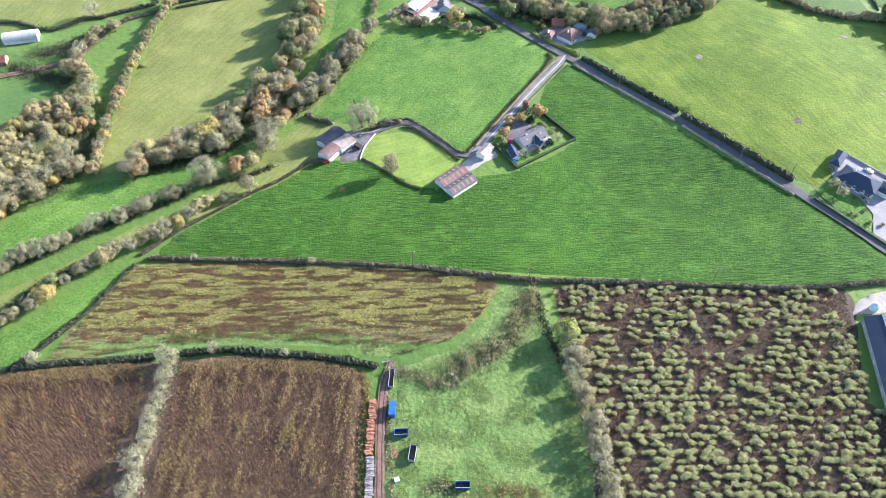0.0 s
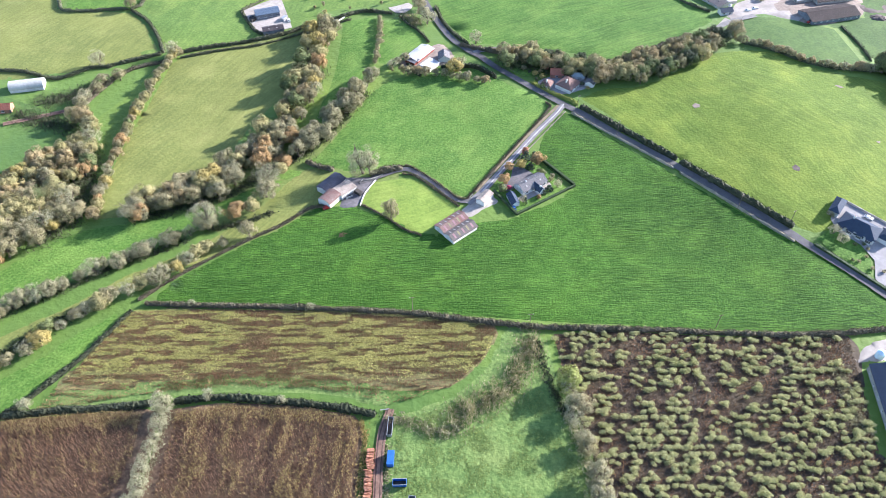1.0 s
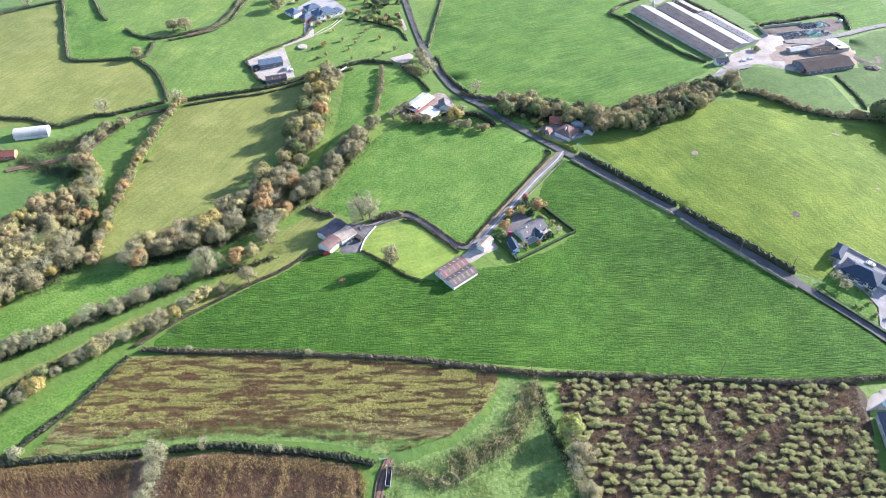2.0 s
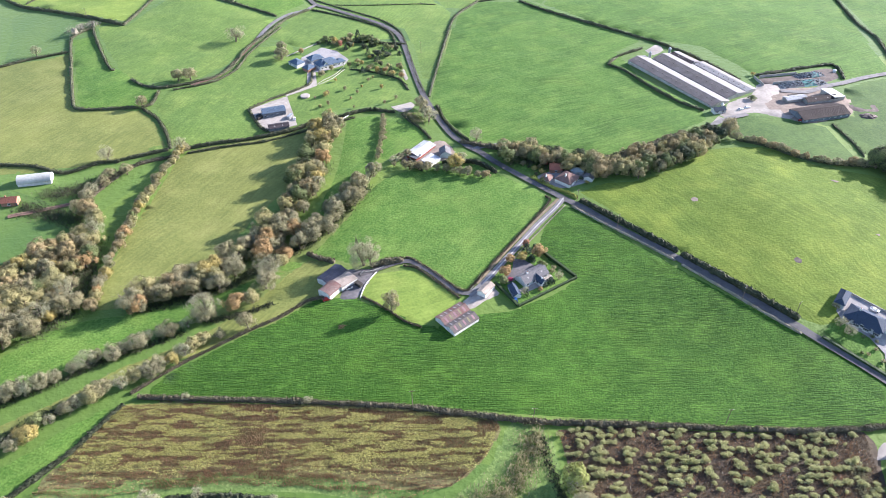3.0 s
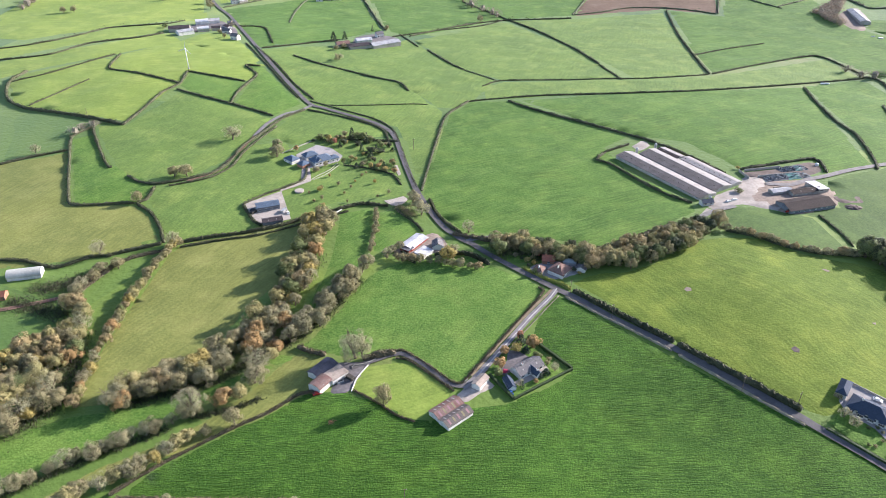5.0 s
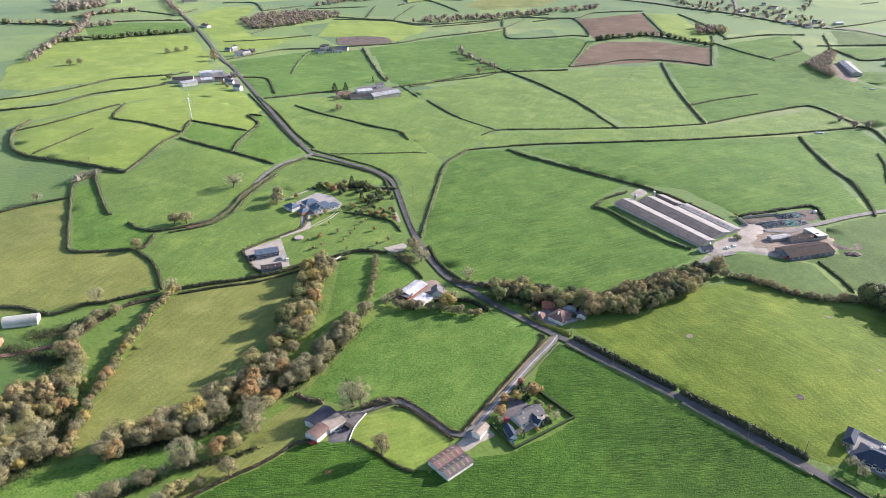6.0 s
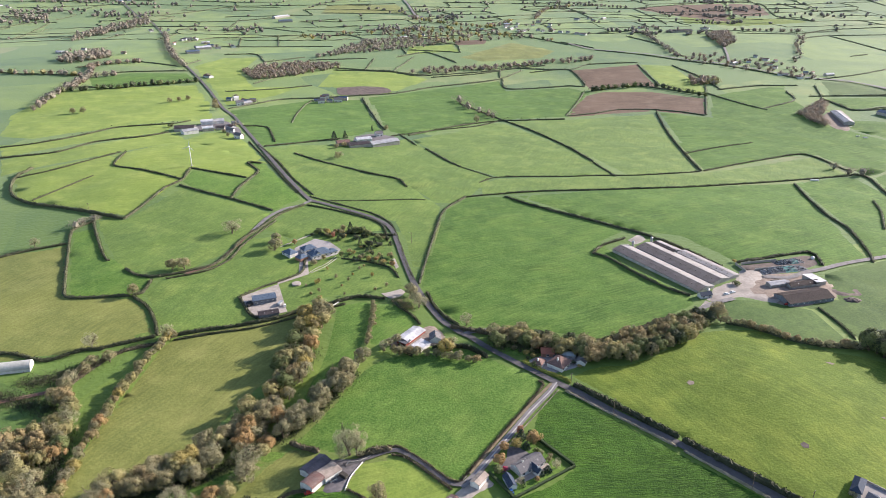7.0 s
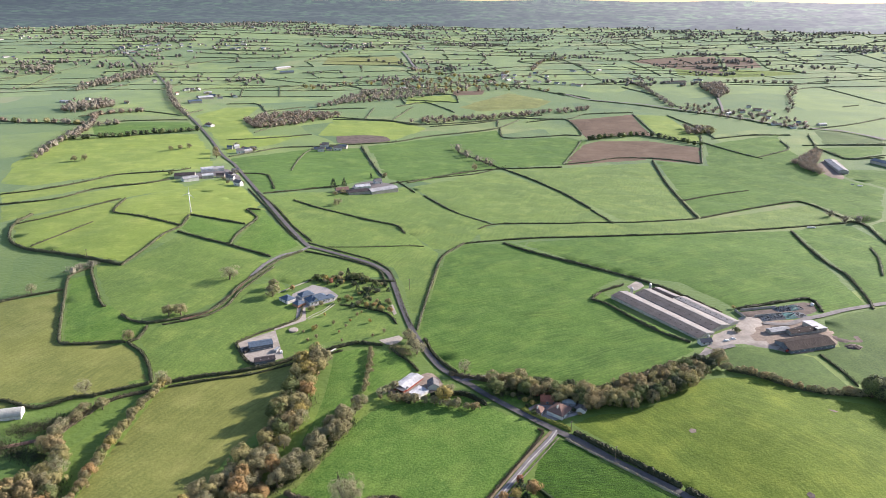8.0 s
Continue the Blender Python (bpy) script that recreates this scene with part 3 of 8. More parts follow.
field("pasture", "olive", [(-363.9, 505.1), (-344.0, 518.0), (-298.9, 535.8), (-264.8, 456.5), (-215.7, 451.7), (-201.5, 438.4), (-181.4, 404.0), (-225.1, 383.6), (-254.0, 376.6), (-292.7, 370.0)])
field("pasture", "lush", [(-295.8, 535.8), (-306.0, 561.1), (-291.8, 569.3), (-257.2, 516.7), (-209.1, 481.9), (-208.7, 457.3), (-260.0, 452.6)])
field("pasture", "mid", [(-288.8, 571.4), (-300.4, 595.8), (-270.7, 587.9), (-246, 663), (-195.1, 636.8), (-149.2, 611.3), (-158.6, 560.9), (-168.8, 524.5), (-190.7, 491.2), (-233.6, 492.6), (-255.0, 516.7)])
field("pasture", "bright", [(-393, 635), (-424, 693), (-422, 724), (-348, 774), (-335, 732), (-255, 692), (-270.2, 593.5), (-312.3, 607.6)])
field("pasture", "bright", [(-347, 777), (-297, 839), (-182, 748), (-201, 745), (-184, 716), (-191, 697), (-253, 722), (-253, 686), (-337, 730)])
field("pasture", "lush", [(-251, 678), (-252, 716), (-193, 696), (-191.9, 640.9), (-227.5, 656.5)])
field("pasture", "lush", [(-189.8, 641.2), (-184, 716), (-201, 749), (-184, 748), (-127.8, 646.3), (-148.2, 615.2)])
field("pasture", "mid", [(-146.9, 572.8), (-127.4, 631.6), (-112.2, 633.5), (-80.6, 627.6), (-58.8, 610.0), (-48.0, 598.1), (-41.8, 576.6), (-75.2, 572.5), (-102.9, 565.0), (-120.4, 556.1), (-130.9, 563.0)])
field("lawn", "mid", [(-98.9, 563.1), (-80.7, 570.3), (-36.9, 568.9), (-28.6, 500.4), (-20.8, 467.5), (-51.2, 463.4), (-71.0, 459.2), (-93.0, 447.0), (-101.8, 431.7), (-120.1, 462.9), (-109.6, 471.5)])
field("pasture", "mid", [(-27.0, 566.7), (-36.0, 598.6), (-88.3, 632.1), (-120.4, 650.4), (-143, 701), (-103, 752), (-27, 701), (7.6, 636.2), (-12.9, 481.0)])
field("pasture", "fresh", [(-10.6, 471.8), (-6.1, 515.6), (10.2, 628.6), (33.1, 665.8), (78.2, 669.2), (122.2, 614.7), (163.2, 569.6), (138.9, 548.3), (147.8, 508.2), (180.6, 448.4), (180.0, 435.2), (130.2, 395.1), (104.1, 390.4), (70.7, 403.7), (42.1, 409.7), (18.3, 413.8), (1.7, 441.5)])
field("pasture", "fresh", [(82.2, 669.1), (163, 685), (254, 695), (380, 715), (359, 606), (344.4, 512.7), (296.4, 494.4), (298.8, 516.5), (235.3, 505.0), (208.1, 557.4), (175.2, 569.0), (123.3, 620.8)])
field("pasture", "fresh", [(381, 715), (458, 744), (458, 675), (456, 608), (393.5, 515.0), (345.8, 507.4), (362.7, 574.2)])
field("pasture", "deep", [(295.6, 484.4), (319.8, 497.1), (357.7, 510.1), (399.7, 524.1), (302.5, 377.6), (269.0, 380.5), (262.2, 406.8), (256.6, 424.8), (251.3, 429.6), (280.7, 442.3), (285.3, 449.3), (283.5, 459.8)])
field("pasture", "deep", [(190.9, 431.3), (209.6, 441.3), (224.6, 439.4), (244.2, 431.0), (256.6, 424.8), (258.9, 378.4), (233.3, 379.7), (211.1, 392.3), (198.5, 404.8), (188.3, 416.4)])
field("pasture", "mid", [(-30, 881), (92, 992), (166, 862), (189, 773), (206, 740), (70, 732), (28, 771)])
field("pasture", "mid", [(-108, 844), (-33, 886), (28, 771), (63, 730), (36.0, 669.3), (7.6, 636.2), (-26.7, 697.3), (-90, 744), (-160, 792)])
field("pasture", "mid", [(100, 996), (192, 1014), (328, 1054), (306, 855), (293, 757), (212, 740), (166, 862)])
field("pasture", "fresh", [(339, 1061), (397, 1031), (461, 1002), (455, 840), (300, 759), (311, 870)])
field("pasture", "bright", [(-512, 823), (-448, 842), (-407, 898), (-341, 925), (-330, 874), (-400, 826), (-483, 772)])
field("pasture", "bright", [(-478, 764), (-396, 817), (-323, 875), (-295, 833), (-351, 780), (-423, 729), (-446, 706)])
field("pasture", "fresh", [(-295, 1019), (-183, 1110), (-113, 1121), (-69, 928), (-118, 871), (-204, 817), (-248, 912)])
field("plough", "soil", [(195, 1028), (216, 1096), (248, 1169), (282, 1197), (368, 1194), (436, 1142), (403, 1041), (369, 1049), (332, 1068), (240, 1041)])
field("plough", "soil", [(258, 1370), (325, 1393), (398, 1420), (389, 1305), (386, 1223), (341, 1238), (265, 1206)])
field("pasture", "bright", [(404, 1420), (463, 1409), (460, 1211), (442, 1157), (391, 1223)])
field("pasture", "fresh", [(-107, 1134), (-6, 1209), (117, 1289), (125, 1211), (231, 1233), (263, 1198), (195, 1028), (97, 1003), (-30, 901), (-63, 925)])
field("pasture", "bright", [(-186, 1335), (-70, 1342), (-6, 1288), (-63, 1188), (-197, 1200)])
field("pasture", "dry", [(-160, 1207), (-84, 1220), (-67, 1170), (-151, 1140)])
field("pasture", "bright", [(-61, 1517), (-58, 1613), (43, 1640), (53, 1554)])
field("pasture", "olive", [(51, 1492), (174, 1663), (262, 1560), (215, 1485), (96, 1450)])
field("pasture", "olive", [(-337, 2353), (-123, 2414), (-80, 2230), (-333, 2197)])
field("plough", "soil", [(624, 2348), (774, 2419), (952, 2470), (813, 2009), (704, 2192)])
field("plough", "soil", [(966, 2470), (1063, 2435), (992, 2184), (899, 2166), (894, 2218)])
field("pasture", "dry", [(713, 2167), (878, 2155), (1032, 2088), (1044, 2045), (807, 1973), (681, 2014)])
field("plough", "soil", [(45, 1689), (125, 1703), (114, 1639), (43, 1624)])
field("pasture", "bright", [(-576, 1090), (-548, 1121), (-389, 1178), (-329, 1052), (-294, 942), (-351, 935), (-484, 845), (-533, 860), (-572, 956)])
field("pasture", "fresh", [(-572, 1196), (-527, 1248), (-430, 1265), (-392, 1195), (-469, 1146), (-540, 1134)])
field("pasture", "bright", [(-439, 1325), (-411, 1431), (-347, 1443), (-342, 1288), (-297, 1180), (-215, 1196), (-255, 1114), (-307, 1048), (-373, 1186)])
field("pasture", "mid", [(-201, 809), (-167, 831), (-114, 842), (-77, 742), (-97, 706), (-121.6, 657.9), (-134.5, 668.7), (-163, 726)])
field("pasture", "bright", [(-299, 833), (-287, 871), (-264, 888), (-225, 833), (-174, 733), (-184, 748)])
field("pasture", "fresh", [(-296, 1007), (-253, 919), (-213, 827), (-197, 816), (-198, 848), (-218, 907), (-243, 920)])
field("meadow", "rough", [(-161.4, 145.1), (-157.0, 154.2), (-148.1, 160.0), (-124.6, 160.2), (-89.6, 161.8), (-52.0, 161.1), (-33.2, 158.5), (-21.4, 153.1), (-19.0, 144.4), (-32.7, 147.7), (-51.4, 151.4), (-88.5, 152.5), (-122.3, 149.0), (-146.1, 144.1)])
field("pasture", "mid", [(47.4, 671.1), (160, 686), (254, 695), (400, 729), (458, 744), (453, 822), (294, 752), (205, 736), (69, 728), (47, 710)])
field("pasture", "fresh", [(474, 735), (461, 678), (458, 611), (685, 957), (598, 984), (567, 1000), (566, 935), (586, 881), (512, 757)])
field("pasture", "fresh", [(312.2, 851.8), (395.7, 1008), (454.2, 1166.1), (604.5, 1237.5), (571.6, 1131), (561.9, 1024.3), (561.7, 932.6), (581.7, 881.1), (509.2, 760.4), (477.2, 739.6), (460.1, 822.4), (442.7, 828.9), (367.6, 798.3)])
field("pasture", "deep", [(684, 1266.4), (731, 1240.5), (753.4, 1168), (742, 1149.1), (639, 1149.8)])
field("pasture", "fresh", [(617.9, 1126.4), (678.2, 1128.2), (729.3, 1127.8), (692.4, 1066.5), (624.8, 1047.6)])

# roads
road("lane", 2.9, [(-78.8, 440.7), (-70.9, 448.5), (-63.4, 453.3), (-55.6, 456.5)])
road("road", 4.4, [(212.5, 181.0), (197.2, 199.6), (185.4, 214.9), (171.2, 231.4), (166.4, 237.6), (145.5, 261.6), (122.6, 287.2), (97.4, 313.3), (80.1, 334.1), (71.6, 342.6), (57.5, 358.1), (43.4, 373.6), (31.8, 386.9), (23.3, 398.4), (16.2, 405.2), (5.4, 420.2), (-2.2, 437.5), (-9.6, 458.5), (-16.3, 481.1), (-24.0, 515.7), (-31.2, 552.2), (-35.7, 573.9), (-42.1, 590.3), (-57.1, 608.1), (-82.0, 624.1), (-104.9, 637.5), (-119.6, 645.9), (-139.5, 681.0), (-167, 735), (-196, 797), (-233, 879), (-276, 976), (-306, 1029), (-351, 1127), (-396, 1218), (-445, 1312), (-497, 1414), (-565, 1571), (-626, 1722), (-705, 1893), (-756, 1994), (-813, 2065), (-878, 2174), (-969, 2330), (-1079, 2503)])
road("lane", 3.6, [(70.1, 344.4), (64.4, 335.1), (51.8, 318.3), (36.3, 295.0), (25.7, 279.1), (18.9, 269.0), (12.4, 261.6)])
road("verge", 1.7, [(67.0, 343.6), (60.9, 335.6), (48.3, 318.4), (32.8, 295.6), (22.4, 279.4), (16.6, 270.6)])
road("strip", 0.75, [(70.1, 344.4), (64.6, 335.1), (52.0, 318.3), (36.5, 295.0), (25.9, 279.1), (19.3, 269.4)])
road("dark_lane", 3.3, [(17.4, 266.5), (12.5, 263.3), (6.8, 265.1), (1.7, 270.3), (-4.8, 278.4), (-11.6, 284.9), (-18.6, 289.7), (-25.2, 288.7), (-31.0, 285.8), (-38.3, 282.5), (-44.0, 279.7)])
road("lane", 3.6, [(18.0, 402.5), (23.5, 404.6), (29.5, 406.3), (36.0, 407.4)])
road("lane", 3.7, [(-116.8, 644.8), (-125.0, 630.6), (-138.6, 619.1), (-149.5, 598.0), (-155.6, 570.3)])
road("track", 2.9, [(-155.6, 570.3), (-160.0, 549.5), (-165.3, 525.8), (-172.3, 503.8), (-188.9, 488.4)])
road("lane", 4.4, [(175.3, 422.0), (190.8, 433.1), (209.6, 441.3)])
road("lane", 4.6, [(245.1, 476.8), (263.3, 475.1), (280.4, 484.1), (296.5, 490.4), (322.8, 502.4), (361.1, 515.6), (402.8, 528.9)])
road("lane", 6.6, [(777, 1097), (760, 1176), (734, 1245), (699, 1275), (661, 1304), (616, 1371), (570, 1426), (505, 1470), (439, 1530), (344, 1575), (302, 1646)])
road("lane", 5.0, [(589, 1445), (619, 1539), (659, 1682), (681, 1796)])
road("lane", 6.6, [(-105, 2527), (-81, 2379), (-63, 2232), (-47, 2127)])
road("lane", 4.5, [(674.1, 1298.6), (689.4, 1277), (725.8, 1268.2), (745, 1212.8), (753.4, 1168)])
road("track", 3.5, [(-20.5, 144.4), (-23.3, 131.9), (-23.5, 120.1), (-23.2, 106.7), (-22.2, 89.8), (-21.7, 80.5)])
road("track", 3.3, [(-201.8, 383.1), (-209.1, 369.0), (-213.8, 354.4), (-220.3, 345.8), (-252.9, 331.2)])

# hedges and field banks
hedge(2.6, 3.6, "bank", [(190.3, 404.9), (205.7, 396.7), (221.5, 381.8), (236.5, 375.3), (253.5, 373.5), (275.8, 375.2)])
hedge(3.0, 3.2, "dark", [(79.5, 341.6), (89.1, 330.3), (103.6, 313.8), (123.6, 292.2)])
hedge(3.2, 3.4, "dark", [(124.9, 290.0), (137.5, 275.8), (155.2, 256.1), (168.9, 241.7)])
hedge(1.2, 1.2, "verge", [(73.7, 336.1), (86.4, 321.9), (104.8, 302.5), (120.9, 285.6)])
hedge(1.2, 1.2, "verge", [(123.2, 282.5), (135.9, 268.0), (153.2, 248.0), (166.4, 233.0)])
hedge(1.6, 1.6, "clip", [(174.9, 230.5), (182.4, 221.4), (196.9, 204.0), (207.0, 191.5)])
hedge(0.5, 0.6, "verge", [(70.5, 338.0), (58.5, 321.5), (43.0, 299.5), (36.0, 288.5)])
hedge(0.9, 0.8, "twig", [(60.0, 347.1), (60.6, 339.5), (28.6, 290.7), (12.0, 265.0)])
hedge(0.9, 0.7, "twig", [(12.0, 265.0), (6.8, 266.8), (-4.2, 279.2), (-12.6, 287.6), (-18.7, 292.5), (-25.3, 290.9)])
hedge(0.8, 0.65, "twig", [(7.9, 260.1), (1.7, 266.9), (-5.6, 274.9), (-14.6, 284.1), (-21.5, 286.2)])
hedge(2.6, 3.6, "twig", [(-21.7, 290.8), (-31.2, 288.5), (-38.5, 286.2)])
hedge(0.6, 0.6, "twig", [(-41.2, 262.7), (-33.7, 257.4), (-26.4, 251.4), (-19.1, 244.4), (-10.7, 239.9)])
hedge(1.9, 2.1, "twig", [(-133.3, 199.7), (-110.3, 198.2), (-76.9, 196.7), (-56.4, 195.3), (-33.6, 193.5), (-13.5, 191.8)])
hedge(2.1, 2.6, "twig", [(-13.5, 191.8), (3.9, 188.7), (21.1, 186.3), (40.5, 183.8), (57.6, 183.2)])
hedge(1.9, 2.4, "twig", [(57.6, 183.2), (89.3, 182.5), (125.4, 180.6), (149.2, 179.6), (168.6, 180.2), (190.7, 182.4), (208.7, 183.7)])
hedge(1.1, 1.2, "twig", [(-137.0, 201.8), (-120.4, 218.9), (-94.8, 239.5), (-79.7, 249.7), (-68.3, 260.7), (-58.5, 263.1)])
hedge(1.9, 2.1, "dark", [(-137.9, 195.8), (-150.5, 171.8), (-163.4, 153.9), (-171.5, 144.4), (-187.6, 133.9)])
hedge(2.4, 3.1, "dark", [(-173.0, 142.6), (-151.0, 145.0), (-133.0, 146.0), (-115.1, 147.9)])
hedge(2.4, 3.1, "dark", [(-106.6, 148.8), (-88.1, 150.4), (-64.8, 148.4), (-41.6, 145.2), (-26.0, 141.9)])
hedge(1.3, 1.3, "clip", [(36.4, 253.5), (51.9, 263.8), (67.8, 274.3)])
hedge(1.7, 1.4, "clip", [(67.6, 274.7), (58.5, 286.9), (48.7, 300.9)])
hedge(1.8, 1.4, "clip", [(36.4, 253.5), (31.5, 261.7), (25.9, 270.6)])
hedge(2.6, 2.4, "dark", [(-1.5, 386.9), (19.4, 386.1), (32.6, 373.6)])
hedge(1.9, 1.9, "lit", [(53.3, 367.8), (62.6, 357.8), (74.7, 347.8), (78.1, 343.4)])
hedge(2.4, 2.6, "twig", [(-74.6, 299.0), (-68.0, 294.8), (-58.5, 291.0)])
hedge(2.3, 2.9, "bank", [(-505, 811), (-473, 824), (-448, 842), (-426, 868), (-407, 898), (-379, 909), (-341, 925), (-325, 945)])
hedge(2.3, 2.9, "bank", [(-514, 760), (-482, 770), (-426, 785), (-400, 826), (-350, 852), (-330, 874)])
hedge(1.9, 2.4, "bank", [(-425, 699), (-395, 722), (-351, 780)])
hedge(3.6, 3.6, "bank", [(-424, 729), (-427, 703), (-418, 674), (-400, 645), (-374, 625), (-342, 614), (-309.0, 602.1), (-272.8, 587.3)])
hedge(2.1, 3.6, "twig", [(-272.8, 587.3), (-267.5, 618.9), (-262, 662), (-253, 686), (-256, 722)])
hedge(2.1, 2.9, "bank", [(-346, 780), (-342, 740), (-335, 726), (-304, 714), (-253, 686)])
hedge(2.1, 2.6, "bank", [(-251, 670), (-227.5, 656.5), (-190.1, 638.2), (-148.2, 615.2)])
hedge(1.7, 2.4, "twig", [(-376, 633), (-361, 664), (-346, 698)])
hedge(2.0, 2.6, "bank", [(-256, 722), (-226, 710), (-192, 698)])
hedge(2.1, 3.1, "twig", [(-192.7, 637.9), (-192.4, 668.1), (-188, 694), (-185, 720), (-202, 747), (-187, 747)])
hedge(2.6, 3.1, "bank", [(-301.9, 595.8), (-291.6, 571.5), (-274.9, 540.6), (-257.7, 512.0), (-253.5, 510.2)])
hedge(2.6, 3.1, "bank", [(-297.7, 582.3), (-306.9, 563.2), (-291.2, 521.3), (-276.6, 485.3), (-264.0, 456.5), (-257.7, 451.8), (-240.1, 452.8), (-217.0, 455.6)])
hedge(2.4, 3.1, "bank", [(-363.9, 505.1), (-343.0, 516.1), (-325.8, 526.8), (-300.2, 538.8)])
hedge(2.4, 3.1, "bank", [(-236.5, 496.1), (-225.6, 487.6), (-211.7, 483.6), (-190.7, 491.2), (-172.5, 503.5), (-164.4, 524.7), (-161.0, 550.1), (-150.3, 578.1), (-139.0, 609.9), (-122.3, 632.3)])
hedge(1.7, 2.1, "twig", [(-200.5, 481.3), (-174.5, 494.4), (-161.8, 513.3), (-157.9, 540.0), (-151.7, 561.4), (-140.9, 592.8)])
hedge(2.1, 3.1, "bank", [(-210.3, 479.4), (-210.0, 461.3), (-214.7, 454.8), (-200.7, 442.1), (-189.0, 424.2), (-180.3, 405.4)])
hedge(2.9, 2.9, "bank", [(-169.9, 405.6), (-150.1, 412.6), (-128.6, 418.2), (-107.2, 426.6), (-89.5, 438.4), (-70.8, 447.7), (-55.5, 455.7), (-35.1, 453.0)])
hedge(1.7, 2.1, "bank", [(-168.5, 400.4), (-141.8, 409.3), (-120.3, 414.7), (-99.2, 425.1), (-81.3, 436.1), (-62.7, 446.0)])
hedge(2.6, 3.1, "twig", [(-285.4, 382.9), (-261.0, 382.2), (-238.2, 375.5), (-221.3, 387.3), (-208.1, 389.5), (-209.7, 390.4), (-181.4, 404.0)])
hedge(1.9, 2.4, "twig", [(-175.4, 396.4), (-191.5, 389.7), (-201.2, 381.3), (-208.0, 366.1), (-213.7, 350.0)])
hedge(2.1, 2.4, "bank", [(-139.6, 455.1), (-127.1, 470.0), (-116.2, 478.8), (-101.8, 494.3), (-102.8, 516.0)])
hedge(2.1, 2.4, "bank", [(-139.6, 455.1), (-128.0, 433.9), (-120.7, 426.7)])
hedge(2.1, 2.6, "bank", [(-160, 792), (-130, 768), (-97, 749), (-70, 733), (-39, 718), (-28.3, 693.5)])
hedge(2.1, 2.6, "bank", [(-200, 815), (-168, 836), (-137, 858), (-118, 871)])
hedge(2.1, 2.6, "bank", [(-250, 919), (-232, 922), (-215, 911), (-192, 840)])
hedge(2.6, 3.1, "bank", [(-114, 1129), (-92, 1032), (-75, 961), (-65, 928)])
hedge(2.4, 2.6, "bank", [(-34, 901), (11, 944), (51, 974), (92, 995), (188, 1013)])
hedge(2.4, 2.9, "bank", [(39, 1105), (71, 1048), (100, 996), (133, 939), (166, 862), (184, 797)])
hedge(1.9, 2.9, "bank", [(-11, 841), (16, 788), (29, 769)])
hedge(0.8, 1.0, "twig", [(29, 769), (63, 732)])
hedge(1.4, 1.9, "bank", [(47, 712), (70, 732), (143, 735), (171, 738), (225, 741), (296, 757)])
hedge(1.9, 2.1, "bank", [(31.4, 665.8), (53.2, 672.9), (105.5, 683.1), (160, 686), (254, 695), (338, 713), (400, 729), (458, 744)])
hedge(2.6, 2.9, "bank", [(69.8, 667.5), (86.6, 646.9), (114.5, 620.6), (140.8, 596.9), (161.3, 577.5), (177.1, 563.1), (194.5, 540.3), (206.9, 520.3), (220.6, 494.7)])
hedge(2.1, 2.6, "twig", [(-11.6, 476.4), (-7.0, 515.6), (1.1, 579.7), (9.1, 628.6), (31.5, 667.5)])
hedge(2.4, 2.6, "bank", [(334, 1061), (316, 944), (306, 855), (297, 759)])
hedge(1.9, 2.4, "bank", [(303, 836), (352, 865), (409, 889)])
hedge(2.1, 2.4, "bank", [(300, 759), (351, 790), (402, 816), (444, 833), (456, 814), (464, 755)])
hedge(2.4, 2.9, "bank", [(379, 711), (369, 661), (362, 610), (362.7, 574.2), (351.0, 524.0), (343.9, 504.2)])
hedge(1.3, 1.8, "bank", [(-30.0, 450.5), (-23.6, 439.2), (-17.5, 432.0), (-13.0, 424.0), (-9.5, 416.5)])
hedge(2.6, 2.9, "bank", [(460, 749), (471, 734), (458, 675), (450, 608)])
hedge(1.7, 1.9, "twig", [(262.2, 428.0), (264.8, 404.6), (264.4, 384.7)])
hedge(1.2, 1.9, "bank", [(-121.1, 654.9), (-88.8, 636.5), (-57.9, 617.8), (-39.3, 594.4), (-29.9, 554.6), (-22.5, 512.6), (-15.0, 481.1)])
hedge(1.7, 2.4, "bank", [(-120.1, 632.6), (-86.7, 619.4), (-56.5, 601.4), (-44.7, 584.9), (-39.3, 554.3)])
hedge(2.1, 2.4, "bank", [(-53.8, 568.2), (-31.9, 566.6)])
hedge(1.9, 2.4, "dark", [(-13.9, 377.6), (-22.6, 391.2)])
hedge(1.9, 2.4, "bank", [(-5.6, 462.8), (-0.2, 441.5), (7.4, 425.5), (16.4, 412.4)])
hedge(1.7, 2.1, "bank", [(-209, 822), (-171, 755), (-143, 698), (-117.9, 658.5)])
hedge(1.4, 1.9, "bank", [(-222, 834), (-185, 761), (-154, 699), (-133.1, 660.9)])
hedge(1.1, 1.4, "bank", [(-100.7, 645.4), (-68.7, 649.3), (-25.3, 656.6), (-8.8, 656.0)])
hedge(2.6, 2.6, "bank", [(127.4, 524.3), (138.6, 513.1), (153.4, 482.8), (168.1, 459.0), (180.7, 446.9)])
hedge(2.6, 2.6, "bank", [(127.4, 524.3), (139.4, 539.8), (160.7, 553.3)])
hedge(2.9, 3.1, "twig", [(10.6, 411.2), (45.4, 398.8), (75.3, 388.5), (98.0, 384.7), (117.0, 390.1), (138.1, 403.0), (159.8, 414.6)])
hedge(1.9, 2.4, "dark", [(234.9, 501.9), (254.4, 508.2), (286.0, 518.4), (301.6, 522.1), (303.3, 511.2), (300.7, 497.5)])
hedge(1.4, 1.7, "dark", [(-80.4, 567.9), (-61.2, 570.3), (-37.7, 567.6)])
